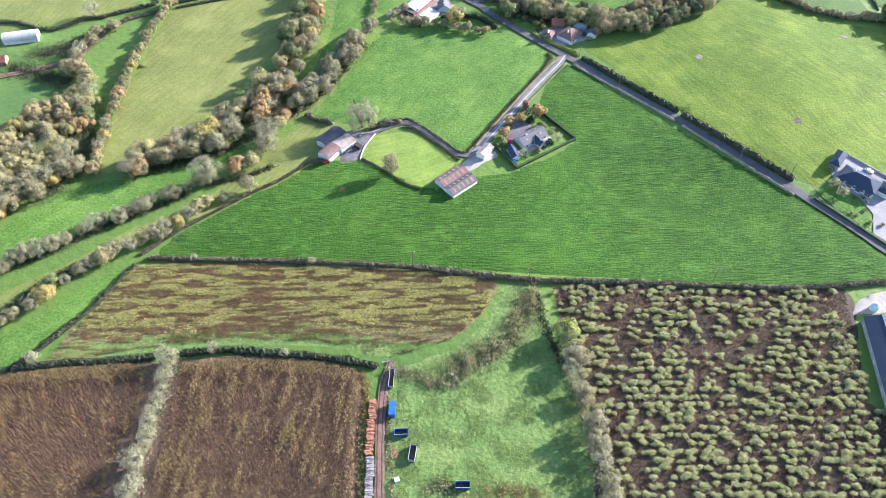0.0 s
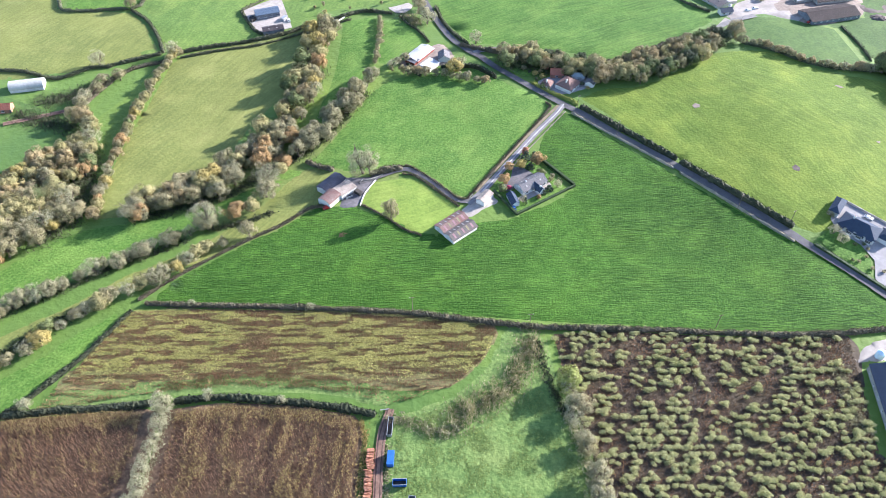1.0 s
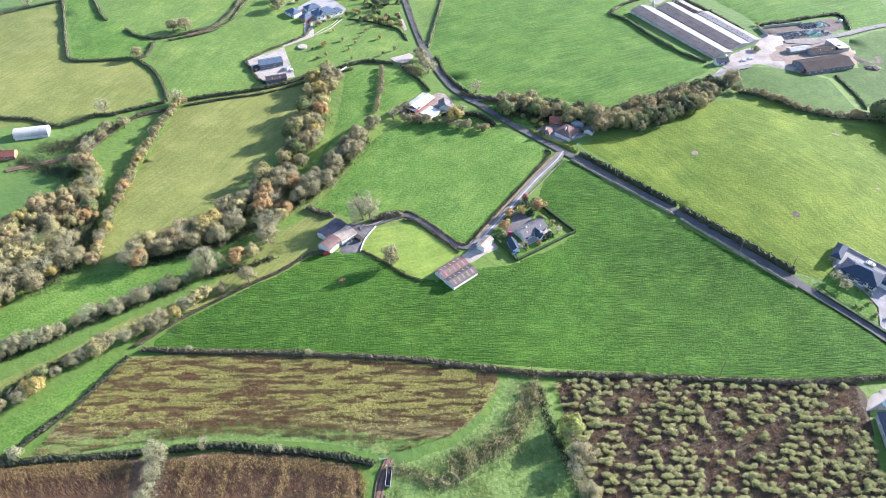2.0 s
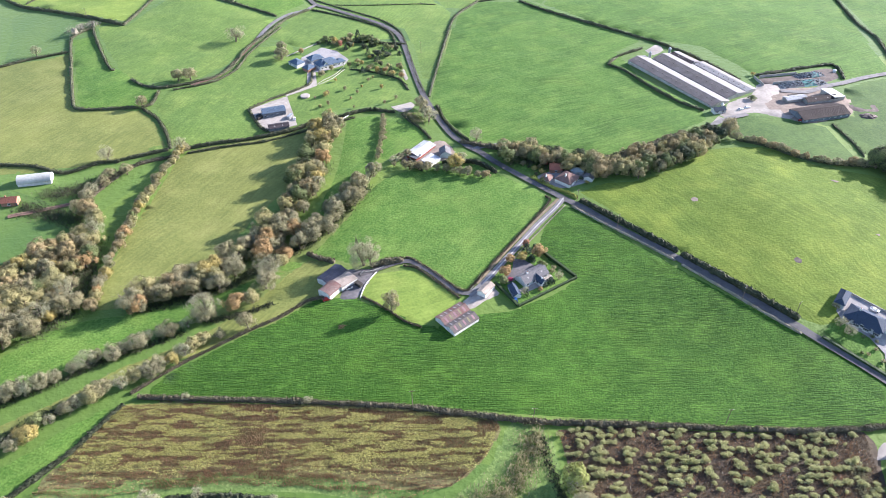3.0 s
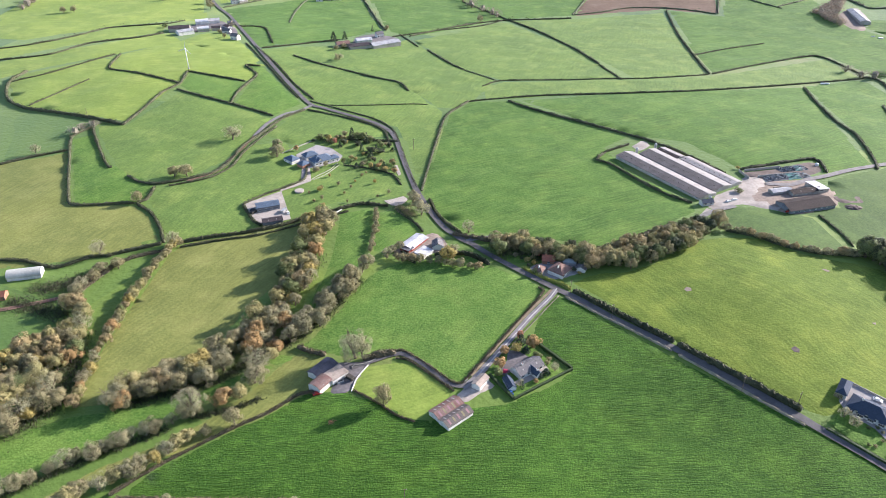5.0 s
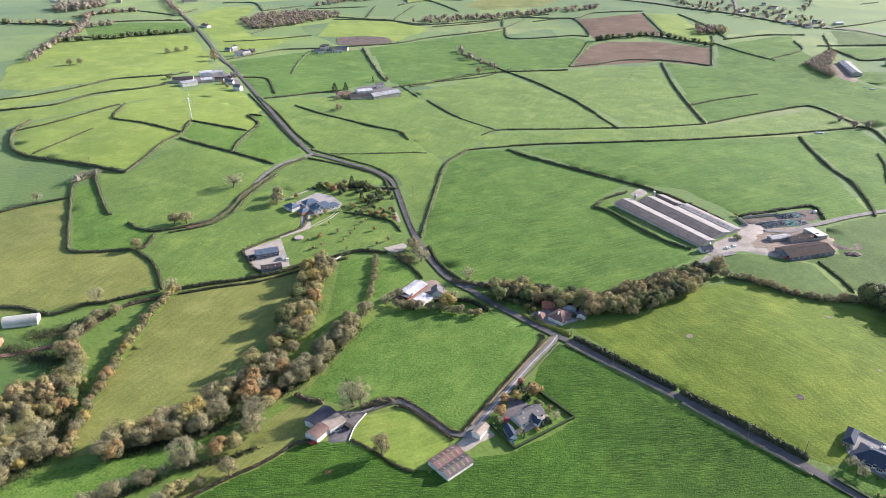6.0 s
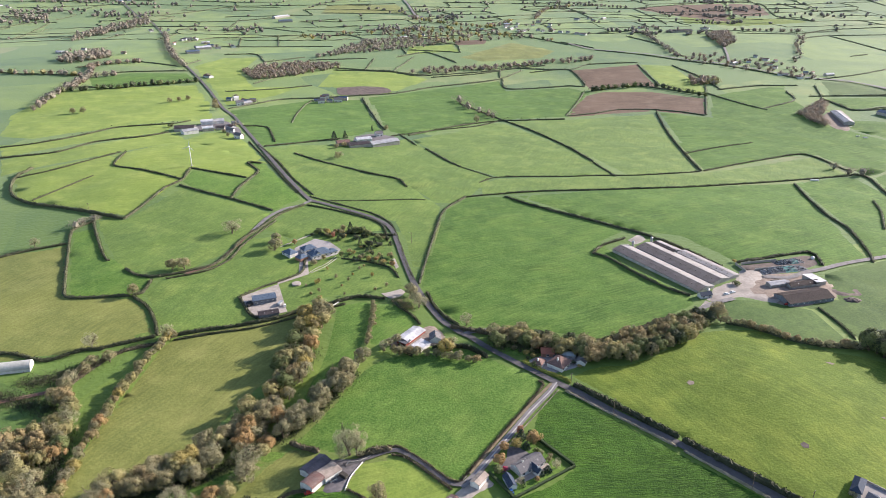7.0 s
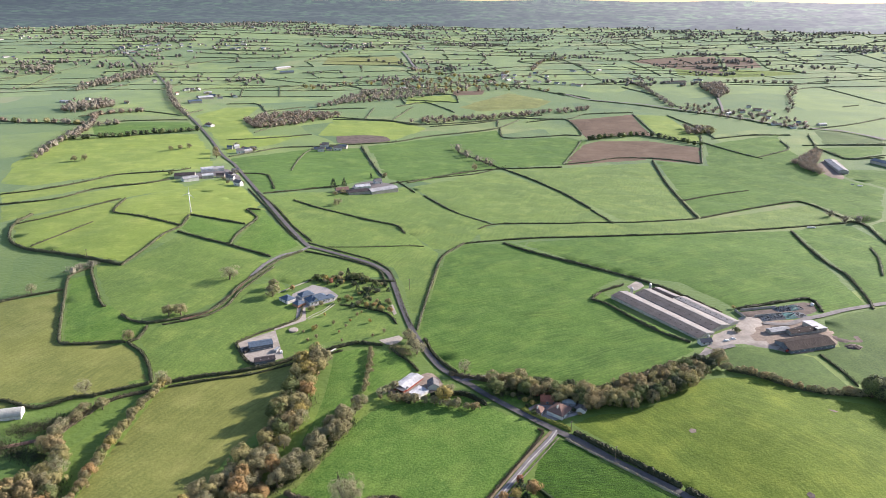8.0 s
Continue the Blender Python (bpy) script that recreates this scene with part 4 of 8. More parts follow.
hedge(1.2, 1.4, "dark", [(-74.4, 520.0), (-56.1, 515.3), (-35.4, 504.4), (-26.6, 485.9)])
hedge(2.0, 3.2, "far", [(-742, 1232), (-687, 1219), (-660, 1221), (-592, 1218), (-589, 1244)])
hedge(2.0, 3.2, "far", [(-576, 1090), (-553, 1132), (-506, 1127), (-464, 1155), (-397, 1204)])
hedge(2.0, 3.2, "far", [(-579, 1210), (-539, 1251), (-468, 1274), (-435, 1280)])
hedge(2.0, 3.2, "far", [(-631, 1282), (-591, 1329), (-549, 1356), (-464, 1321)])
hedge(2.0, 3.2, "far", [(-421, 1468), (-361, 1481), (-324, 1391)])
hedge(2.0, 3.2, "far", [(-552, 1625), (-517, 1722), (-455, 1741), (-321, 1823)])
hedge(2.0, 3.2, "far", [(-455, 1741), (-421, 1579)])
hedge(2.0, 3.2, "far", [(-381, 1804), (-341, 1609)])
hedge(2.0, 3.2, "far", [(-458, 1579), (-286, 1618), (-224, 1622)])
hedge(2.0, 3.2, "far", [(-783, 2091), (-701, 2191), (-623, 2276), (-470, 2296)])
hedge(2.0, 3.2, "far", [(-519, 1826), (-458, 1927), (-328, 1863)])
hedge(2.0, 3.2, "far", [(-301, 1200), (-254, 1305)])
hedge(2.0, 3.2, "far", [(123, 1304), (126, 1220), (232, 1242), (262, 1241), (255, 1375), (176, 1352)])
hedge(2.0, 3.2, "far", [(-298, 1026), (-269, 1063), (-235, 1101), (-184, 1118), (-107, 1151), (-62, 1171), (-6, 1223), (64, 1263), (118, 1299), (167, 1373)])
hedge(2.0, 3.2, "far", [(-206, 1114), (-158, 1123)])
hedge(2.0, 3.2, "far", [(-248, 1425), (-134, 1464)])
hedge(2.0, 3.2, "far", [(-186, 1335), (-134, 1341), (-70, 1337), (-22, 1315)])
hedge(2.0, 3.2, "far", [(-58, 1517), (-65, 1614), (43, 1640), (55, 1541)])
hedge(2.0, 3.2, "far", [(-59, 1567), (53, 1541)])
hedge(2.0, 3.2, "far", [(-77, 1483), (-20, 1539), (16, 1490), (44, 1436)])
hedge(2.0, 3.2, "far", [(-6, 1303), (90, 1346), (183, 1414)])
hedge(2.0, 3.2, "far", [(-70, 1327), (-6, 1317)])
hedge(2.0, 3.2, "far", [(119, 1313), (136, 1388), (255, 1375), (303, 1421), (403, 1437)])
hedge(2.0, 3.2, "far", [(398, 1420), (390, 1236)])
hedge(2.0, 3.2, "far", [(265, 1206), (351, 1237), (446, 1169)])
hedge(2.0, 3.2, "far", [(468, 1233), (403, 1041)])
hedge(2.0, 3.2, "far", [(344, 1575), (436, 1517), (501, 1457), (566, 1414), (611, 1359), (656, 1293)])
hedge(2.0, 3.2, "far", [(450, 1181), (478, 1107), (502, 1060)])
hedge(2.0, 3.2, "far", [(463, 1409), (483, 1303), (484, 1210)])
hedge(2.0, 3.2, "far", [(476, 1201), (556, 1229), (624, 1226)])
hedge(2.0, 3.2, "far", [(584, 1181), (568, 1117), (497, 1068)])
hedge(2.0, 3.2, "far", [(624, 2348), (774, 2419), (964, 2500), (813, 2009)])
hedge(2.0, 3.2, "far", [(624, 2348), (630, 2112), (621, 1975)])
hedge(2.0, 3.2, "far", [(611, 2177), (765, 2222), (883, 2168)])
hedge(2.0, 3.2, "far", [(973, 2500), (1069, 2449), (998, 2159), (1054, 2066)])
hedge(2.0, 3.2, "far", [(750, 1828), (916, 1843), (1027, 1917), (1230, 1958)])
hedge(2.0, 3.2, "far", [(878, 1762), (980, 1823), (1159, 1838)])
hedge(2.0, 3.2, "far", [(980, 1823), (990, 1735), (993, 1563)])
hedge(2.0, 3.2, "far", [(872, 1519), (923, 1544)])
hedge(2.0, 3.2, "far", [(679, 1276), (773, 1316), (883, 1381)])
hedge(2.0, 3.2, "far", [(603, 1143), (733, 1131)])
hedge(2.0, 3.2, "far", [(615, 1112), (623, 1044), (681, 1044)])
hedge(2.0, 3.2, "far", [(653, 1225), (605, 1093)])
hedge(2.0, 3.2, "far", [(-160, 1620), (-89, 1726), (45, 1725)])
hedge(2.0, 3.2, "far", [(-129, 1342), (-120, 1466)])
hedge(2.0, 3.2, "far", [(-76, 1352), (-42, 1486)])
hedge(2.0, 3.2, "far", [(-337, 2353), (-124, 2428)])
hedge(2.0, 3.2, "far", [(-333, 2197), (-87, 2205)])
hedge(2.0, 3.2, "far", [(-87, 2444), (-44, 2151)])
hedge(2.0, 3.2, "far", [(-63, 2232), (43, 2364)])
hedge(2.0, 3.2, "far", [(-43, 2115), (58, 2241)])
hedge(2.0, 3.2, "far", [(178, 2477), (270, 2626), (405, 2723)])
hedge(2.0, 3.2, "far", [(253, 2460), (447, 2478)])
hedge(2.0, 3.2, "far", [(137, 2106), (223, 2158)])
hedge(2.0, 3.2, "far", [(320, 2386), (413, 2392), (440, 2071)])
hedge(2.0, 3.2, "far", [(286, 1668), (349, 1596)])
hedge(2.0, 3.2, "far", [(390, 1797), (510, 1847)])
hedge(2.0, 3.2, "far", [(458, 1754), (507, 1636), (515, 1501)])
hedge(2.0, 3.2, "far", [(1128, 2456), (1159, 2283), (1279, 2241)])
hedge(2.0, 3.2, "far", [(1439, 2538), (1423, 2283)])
hedge(2.0, 3.2, "far", [(1048, 2542), (1259, 2573)])
hedge(2.0, 3.2, "far", [(-1101, 1862), (-1052, 1962), (-994, 1967)])
hedge(2.0, 3.2, "far", [(-962, 1684), (-1009, 1966)])
hedge(2.0, 3.2, "far", [(-647, 2013), (-532, 2050), (-410, 2161)])
hedge(2.0, 3.2, "far", [(-528, 1859), (-540, 2081)])
hedge(2.0, 3.2, "far", [(-325, 1892), (-183, 1865)])
hedge(2.0, 3.2, "far", [(-372, 2037), (-269, 2093)])
hedge(2.0, 3.2, "far", [(131, 1796), (234, 1722), (299, 1631)])
hedge(2.0, 3.2, "far", [(558, 2552), (744, 2657), (1004, 2696)])
hedge(2.0, 3.2, "far", [(614, 2821), (867, 2948), (1046, 2940)])
hedge(2.0, 3.2, "far", [(746, 2916), (754, 2621)])
hedge(2.0, 3.2, "far", [(-13, 2740), (181, 2827), (283, 2763)])
hedge(2.0, 3.2, "far", [(-216, 2656), (-56, 2765), (76, 2973)])
hedge(2.0, 3.2, "far", [(145, 2986), (439, 2961)])
hedge(2.0, 3.2, "far", [(-458, 1334), (-443, 1388)])
hedge(2.0, 3.2, "far", [(-324, 1391), (-259, 1460)])
hedge(2.0, 3.2, "far", [(-239, 1847), (-173, 1761), (-129, 1551)])
hedge(2.0, 3.2, "far", [(1347, 2631), (1519, 2684), (1632, 2637)])
hedge(2.0, 3.2, "far", [(1205, 2778), (1486, 2869)])
hedge(2.0, 3.2, "far", [(-715, 2421), (-497, 2437)])
hedge(2.0, 3.2, "far", [(-1193, 2780), (-933, 2820)])
hedge(2.0, 3.2, "far", [(-1170, 2102), (-1076, 2105)])
hedge(1.8, 3, "far", [(193.2, 1032.5), (232.7, 1048.8), (281.9, 1075.7), (334.1, 1075.1), (372.8, 1059.6), (399.6, 1037.9)])
hedge(1.8, 3, "far", [(193.2, 1032.5), (224.1, 1117.2), (251.6, 1198.4)])
hedge(1.6, 3, "far", [(-192.2, 950.2), (-195.7, 1007.2), (-194, 1068.8), (-186, 1111.2)])
hedge(1.8, 3, "far", [(-331.5, 1136.8), (-273.8, 1160.8), (-205.2, 1203.9)])
hedge(1.8, 3, "far", [(-194.1, 1356.4), (-123.9, 1348), (-81.3, 1346.7), (-37.7, 1313.3), (4, 1325.1), (68.3, 1349.7), (146.7, 1383), (217.1, 1414.4)])
hedge(1.4, 1.8, "bank", [(-46.8, 910.3), (-21.7, 852.5)])
hedge(1.6, 2.4, "bank", [(183.4, 793), (196, 736)])
hedge(1.8, 3, "far", [(630, 1141.3), (685.3, 1140.9), (738.8, 1140.5)])
hedge(1.8, 3, "far", [(613.3, 1126.5), (620.2, 1071.1), (621.3, 1041.2), (690.3, 1060)])
hedge(1.6, 2.2, "bank", [(-55.6, 895.8), (-4.6, 930.5), (57.9, 963), (92.1, 996.3)])
hedge(1.8, 3, "far", [(431.1, 656.1), (419.4, 622.5), (395.3, 576.6)])

# woods and belts
wood(6.5, 7.1, 13.7, "mixed", [(-249.9, 279.2), (-234.2, 284.0), (-220.7, 295.7), (-207.3, 319.8), (-218.1, 341.8), (-206.4, 337.2), (-188.9, 308.5), (-191.8, 280.8), (-179.8, 257.4), (-189.7, 249.1), (-197.9, 233.4), (-208.7, 219.8), (-220.4, 209.9)])
wood(6.3, 7.1, 13.7, "mixed", [(-160.2, 258.7), (-153.3, 272.4), (-136.4, 285.6), (-123.7, 283.0), (-117.9, 299.0), (-108.8, 317.8), (-97.9, 329.7), (-89.6, 366.0), (-85.4, 388.4), (-74.0, 396.8), (-73.4, 373.6), (-80.2, 344.1), (-83.5, 318.9), (-88.0, 306.0), (-101.1, 291.2), (-108.1, 280.1), (-117.6, 268.1), (-139.6, 262.7), (-154.3, 253.2)])
wood(6.4, 7.1, 13.1, "grey", [(-86.6, 296.4), (-76.2, 324.9), (-63.7, 344.7), (-52.5, 369.7), (-42.9, 380.8), (-39.6, 372.0), (-47.8, 352.9), (-59.1, 329.9), (-66.7, 310.4), (-77.7, 299.2)])
wood(5.2, 7.1, 11.9, "autumn", [(33.6, 399.3), (56.6, 400.3), (80.6, 388.1), (101.4, 383.7), (124.2, 390.1), (149.1, 402.8), (170.8, 413.8), (187.4, 413.0), (171.9, 393.4), (145.1, 374.6), (118.0, 362.6), (97.7, 363.9), (78.3, 372.0), (56.7, 383.5), (37.2, 387.3)])
wood(7.1, 7.7, 14.3, "mixed", [(-88.7, 432.4), (-73.9, 439.8), (-70.2, 424.7), (-78.6, 387.1), (-88.7, 360.0), (-95.2, 357.4), (-90.0, 390.8)])
wood(10.1, 7.1, 10.1, "brown", [(-343, 1293), (-316, 1354), (-259, 1390), (-183, 1393), (-178, 1359), (-248, 1271), (-307, 1226)])
wood(13.1, 7.1, 10.7, "brown", [(-49, 1341), (-7, 1378), (93, 1397), (222, 1451), (321, 1485), (315, 1455), (218, 1418), (91, 1366), (-7, 1332)])
wood(15.5, 7.7, 11.9, "grey", [(-229, 1487), (-169, 1709), (-89, 1726), (32, 1708), (30, 1640), (-81, 1567), (-140, 1535)])
wood(11.9, 10.7, 16.7, "grey", [(-703, 1347), (-655, 1482), (-617, 1393), (-659, 1320)])
wood(6.4, 6.5, 9.5, "brown", [(530, 1030), (609, 1105), (588, 1052), (556, 1012), (540, 955), (532, 985)])
wood(23.8, 7.7, 11.9, "mixed", [(306, 1669), (151, 1703), (43, 1640), (-181, 1844), (-281, 1745), (-343, 1789), (-99, 1920), (50, 1923), (185, 1775)])
wood(14.3, 9.5, 15.5, "grey", [(-838, 1784), (-821, 1985), (-780, 2041), (-752, 1964), (-791, 1803), (-810, 1613)])
wood(15.5, 9.5, 15.5, "grey", [(-1160, 2052), (-1070, 2076), (-1025, 1983), (-1119, 2004)])
wood(24.0, 7.0, 11.0, "brown", [(481, 1469), (575, 1536), (709, 1360), (683, 1265), (640, 1304), (584, 1375)])
wood(9.5, 10.7, 15.5, "brown", [(655, 1764), (727, 1824), (694, 1685), (638, 1607)])
wood(17.0, 7.0, 11.0, "grey", [(894, 1811), (918, 1815), (736, 1451), (719, 1450)])
wood(10.7, 8.3, 13.1, "mixed", [(457, 1289), (509, 1289), (488, 1232), (442, 1243)])
tree_line(5.4, 3.6, 7.1, "brown", [(-31.3, 384.2), (-13.2, 379.5), (4.6, 374.8), (23.8, 370.0)])
tree_line(5.9, 4.8, 8.3, "grey", [(-31.4, 386.9), (-28.1, 393.5), (-23.9, 397.4)])
tree_line(4.0, 4.8, 7.1, "mixed", [(-176.9, 257.4), (-178.9, 277.5), (-180.8, 301.7), (-181.3, 325.7), (-179.2, 354.7), (-176.0, 383.3), (-170.7, 403.0)])
tree_line(5.9, 5.9, 9.5, "grey", [(-204.8, 185.4), (-197.4, 191.7), (-186.2, 202.4), (-173.1, 209.1), (-163.0, 218.6), (-149.1, 225.7), (-140.6, 234.3), (-128.3, 240.3), (-115.4, 251.1)])
tree_line(9.5, 7.1, 10.7, "mixed", [(-103.5, 256.1), (-95.3, 266.3), (-89.2, 283.7), (-86.4, 295.0)])
tree_line(5.9, 5.4, 8.9, "mixed", [(-193.0, 157.5), (-186.4, 164.4), (-175.2, 173.0), (-169.2, 183.5), (-159.9, 192.9), (-150.2, 202.7), (-134.6, 212.1), (-121.6, 224.0), (-115.0, 230.6), (-105.4, 237.2)])
tree_line(4.5, 4.8, 7.7, "pale", [(-110.0, 145.7), (-110.2, 133.0), (-110.8, 118.7), (-111.0, 107.6), (-109.5, 90.8), (-108.0, 82.0)])
tree_line(7.1, 7.1, 10.7, "grey", [(49.2, 151.7), (52.0, 136.3), (55.6, 121.9), (55.9, 108.4), (56.9, 93.8), (56.1, 82.0)])
tree_line(2.9, 3.0, 4.8, "twig", [(-42.8, 447.4), (-42.0, 424.0), (-42.7, 392.1)])
tree_line(8.3, 5.9, 9.5, "grey", [(-213.3, 348.9), (-209.1, 369.0), (-200.8, 375.3)])
tree_line(4.3, 3.6, 6.5, "brown", [(187.4, 407.4), (202.9, 399.1), (221.5, 381.8), (236.5, 375.3), (253.5, 373.5), (277.7, 373.3)])
tree_line(16.7, 8.3, 11.9, "grey", [(-128.1, 547.1), (-130.8, 536.6)])
wood(6.2, 11.0, 16.0, "dark", [(264, 374), (282, 376), (300, 330), (281, 318), (270, 345)])
tree_line(10.7, 5.9, 9.5, "pale", [(-309.4, 569.6), (-305.2, 577.0), (-297.7, 582.3)])
tree_line(9.5, 8.3, 11.9, "grey", [(-19.0, 456.9), (-12.7, 446.8), (-8.6, 438.6)])
tree_line(10.7, 8.3, 11.9, "grey", [(-646, 1780), (-568, 1570), (-508, 1427), (-454, 1322)])
tree_line(11.9, 9.5, 13.1, "grey", [(-554, 987), (-568, 1072), (-570, 1130), (-572, 1196), (-538, 1226)])
tree_line(10.7, 8.3, 11.9, "dark", [(-564, 1099), (-506, 1127), (-464, 1155), (-394, 1195)])
tree_line(21.4, 9.5, 13.1, "grey", [(35, 1126), (51, 1074), (66, 1040), (82, 1019)])
tree_line(13.1, 8.3, 11.9, "mixed", [(-609, 1279), (-588, 1324), (-547, 1350)])
tree_line(14.3, 8.3, 11.9, "mixed", [(-742, 1232), (-687, 1219), (-660, 1221), (-592, 1218)])
tree_line(10.7, 8.3, 11.9, "brown", [(-607, 1297), (-572, 1196), (-561, 1111)])
tree_line(14.3, 8.3, 11.9, "grey", [(447, 2478), (606, 2347)])
tree_line(11.9, 8.3, 11.9, "dark", [(265, 1206), (349, 1233), (386, 1223), (442, 1157)])
tree_line(14.3, 8.3, 11.9, "grey", [(512, 1800), (507, 1636), (503, 1501)])
tree_line(19.0, 9.5, 13.1, "grey", [(451, 767), (462, 751), (471, 744)])
tree_line(13.1, 8.3, 11.9, "grey", [(-160, 1620), (-197, 1507), (-237, 1463)])
tree_line(15.5, 8.3, 11.9, "grey", [(773, 1886), (845, 1879), (936, 1883)])
tree_line(16.7, 9.5, 13.1, "mixed", [(-59, 2114), (52, 1986), (139, 1908), (210, 2023)])
tree_line(16.7, 9.5, 13.1, "mixed", [(280, 2077), (344, 2302), (432, 2392)])

# single trees and shrubs
tree(17.8, 17.8, "pale", (-42.5, 288.2))
tree(16.7, 11.9, "pale", (-38.6, 287.1))
tree(13.7, 10.1, "twig", (-25.8, 251.4))
tree(16.7, 15.5, "pale", (-116.4, 249.5))
tree(10.7, 9.5, "twig", (-94.5, 242.3))
tree(14.3, 14.3, "pale", (-91.0, 281.5))
tree(8.3, 8.3, "orange", (49.9, 291.8))
tree(5.9, 6.5, "gold", (41.3, 288.9))
tree(5.9, 5.9, "orange", (34.4, 287.3))
tree(6.5, 7.1, "orange", (31.8, 277.2))
tree(5.9, 5.4, "fir", (44.2, 295.7))
tree(4.8, 4.8, "red", (44.2, 300.3))
tree(4.3, 4.8, "fir", (46.0, 288.3))
tree(4.2, 4.2, "green", (51.8, 282.9))
tree(5.5, 5.9, "pale", (58.7, 273.3))
tree(5.4, 5.4, "green", (29.9, 270.4))
tree(3.1, 3.6, "pink", (33.5, 272.5))
tree(3.6, 3.6, "green", (50.5, 284.7))
tree(3.6, 4.8, "fir", (54.2, 271.3))
tree(3.0, 3.0, "twig", (56.9, 281.0))
tree(2.6, 2.9, "orange", (48.2, 265.1))
tree(4.3, 4.5, "pale", (40.1, 263.1))
tree(4.2, 2.6, "fir", (41.4, 261.5))
tree(3.0, 3.0, "fir", (51.1, 268.4))
tree(2.9, 3.1, "twig", (55.8, 278.4))
tree(6.5, 6.2, "pale", (185.7, 237.2))
tree(5.9, 6.2, "pale", (187.5, 232.3))
tree(3.6, 4.8, "twig", (188.5, 248.7))
tree(1.8, 2.4, "green", (193.4, 230.1))
tree(1.8, 2.1, "green", (188.6, 220.6))
tree(1.7, 2.1, "twig", (191.3, 219.9))
tree(1.8, 2.1, "twig", (198.3, 227.3))
tree(1.8, 2.1, "twig", (195.8, 222.5))
tree(1.8, 2.4, "twig", (195.9, 215.5))
tree(1.8, 2.1, "green", (197.6, 230.0))
tree(1.8, 2.4, "twig", (200.5, 213.8))
tree(10.7, 11.9, "yellowgreen", (50.2, 154.4))
tree(9.5, 10.7, "twig", (52.9, 143.8))
tree(9.5, 10.7, "pale", (-111.6, 102.2))
tree(10.7, 10.7, "pale", (-110.0, 145.7))
tree(5.9, 5.9, "pale", (-92.7, 150.7))
tree(4.8, 4.8, "pale", (-63.6, 148.1))
tree(7.1, 7.1, "pale", (-164.2, 146.4))
tree(4.2, 4.2, "pale", (-111.7, 198.6))
tree(4.2, 4.8, "pale", (-58.2, 195.3))
tree(13.1, 16.7, "pale", (-172.2, 563.2))
tree(10.7, 10.7, "twig", (-200.4, 495.3))
tree(10.7, 11.9, "twig", (-191.6, 497.3))
tree(9.5, 9.5, "twig", (-215.5, 457.2))
tree(9.5, 9.5, "pale", (-323.3, 533.5))
tree(11.9, 11.9, "pale", (-215.8, 390.2))
tree(10.7, 10.7, "pale", (-173.6, 402.9))
tree(9.5, 10.7, "pale", (21.3, 414.5))
tree(10.7, 10.7, "mixed", (10.1, 383.1))
tree(10.7, 11.9, "gold", (6.5, 381.3))
tree(13.1, 13.1, "twig", (187.4, 413.0))
tree(3.0, 3.6, "gold", (233.6, 502.9))
tree(3.6, 7.1, "green", (219.5, 462.8))
tree(10.7, 10.7, "grey", (59, 985))
tree(9.5, 9.5, "grey", (-482, 976))
tree(9.5, 9.5, "brown", (-494, 971))
tree(10.7, 9.5, "fir", (-124, 864))
tree(9.5, 5.9, "grey", (-110, 779))
tree(11.9, 10.7, "brown", (-322, 1046))
tree(8.3, 8.3, "grey", (-390, 1052))
tree(8.3, 8.3, "grey", (-379, 1062))
tree(8.3, 8.3, "grey", (-369, 1072))
tree(8.3, 8.3, "grey", (800, 3313))
tree(3.8, 3.8, "fir", (-98.0, 566.7))
tree(5.2, 4.8, "green", (-94.3, 570.6))
tree(3.1, 3.6, "dark", (-89.9, 567.3))
tree(4.5, 4.8, "olive", (-85.5, 570.0))
tree(5.9, 4.3, "twig", (-80.4, 567.9))
tree(3.8, 3.8, "gold", (-76.2, 561.0))
tree(5.2, 4.8, "dark", (-72.7, 568.4))
tree(3.1, 3.6, "fir", (-68.0, 565.0))
tree(4.5, 4.8, "green", (-64.1, 570.1))
tree(5.9, 4.3, "dark", (-60.4, 561.8))
tree(3.1, 3.6, "gold", (-60.2, 539.9))
tree(4.5, 4.8, "dark", (-56.8, 548.0))
tree(5.9, 4.3, "fir", (-53.5, 536.8))
tree(5.2, 4.8, "dark", (-50.3, 526.0))
tree(3.1, 3.6, "olive", (-45.4, 520.8))
tree(5.9, 4.3, "gold", (-52.5, 515.4))
tree(3.8, 3.8, "dark", (-46.8, 510.4))
tree(5.2, 4.8, "fir", (-41.8, 515.6))
tree(3.1, 3.6, "green", (-39.6, 508.4))
tree(3.1, 3.6, "dark", (-68.3, 525.5))
tree(4.5, 4.8, "fir", (-63.6, 515.1))
tree(5.9, 4.3, "green", (-74.8, 523.1))
tree(3.8, 3.8, "dark", (-34.1, 520.9))
tree(3.6, 5.4, "dark", (-101.6, 567.6))
tree(2.9, 4.3, "fir", (-95.3, 564.5))
tree(4.3, 4.8, "twig", (-86.7, 565.1))
tree(3.1, 5.2, "dark", (-83.4, 572.6))
tree(4.0, 4.5, "olive", (-79.2, 570.4))
tree(2.6, 4.2, "green", (-75.2, 573.1))
tree(3.6, 5.4, "brown", (-71.0, 570.9))
tree(2.9, 4.3, "dark", (-66.8, 577.4))
tree(4.3, 4.8, "fir", (-60.7, 575.2))
tree(3.1, 5.2, "twig", (-56.5, 571.7))
tree(4.0, 4.5, "dark", (-53.6, 565.8))
tree(2.6, 4.2, "olive", (-57.9, 565.6))
tree(3.6, 5.4, "green", (-48.5, 562.4))
tree(2.9, 4.3, "brown", (-43.5, 560.2))
tree(4.3, 4.8, "dark", (-40.0, 556.7))
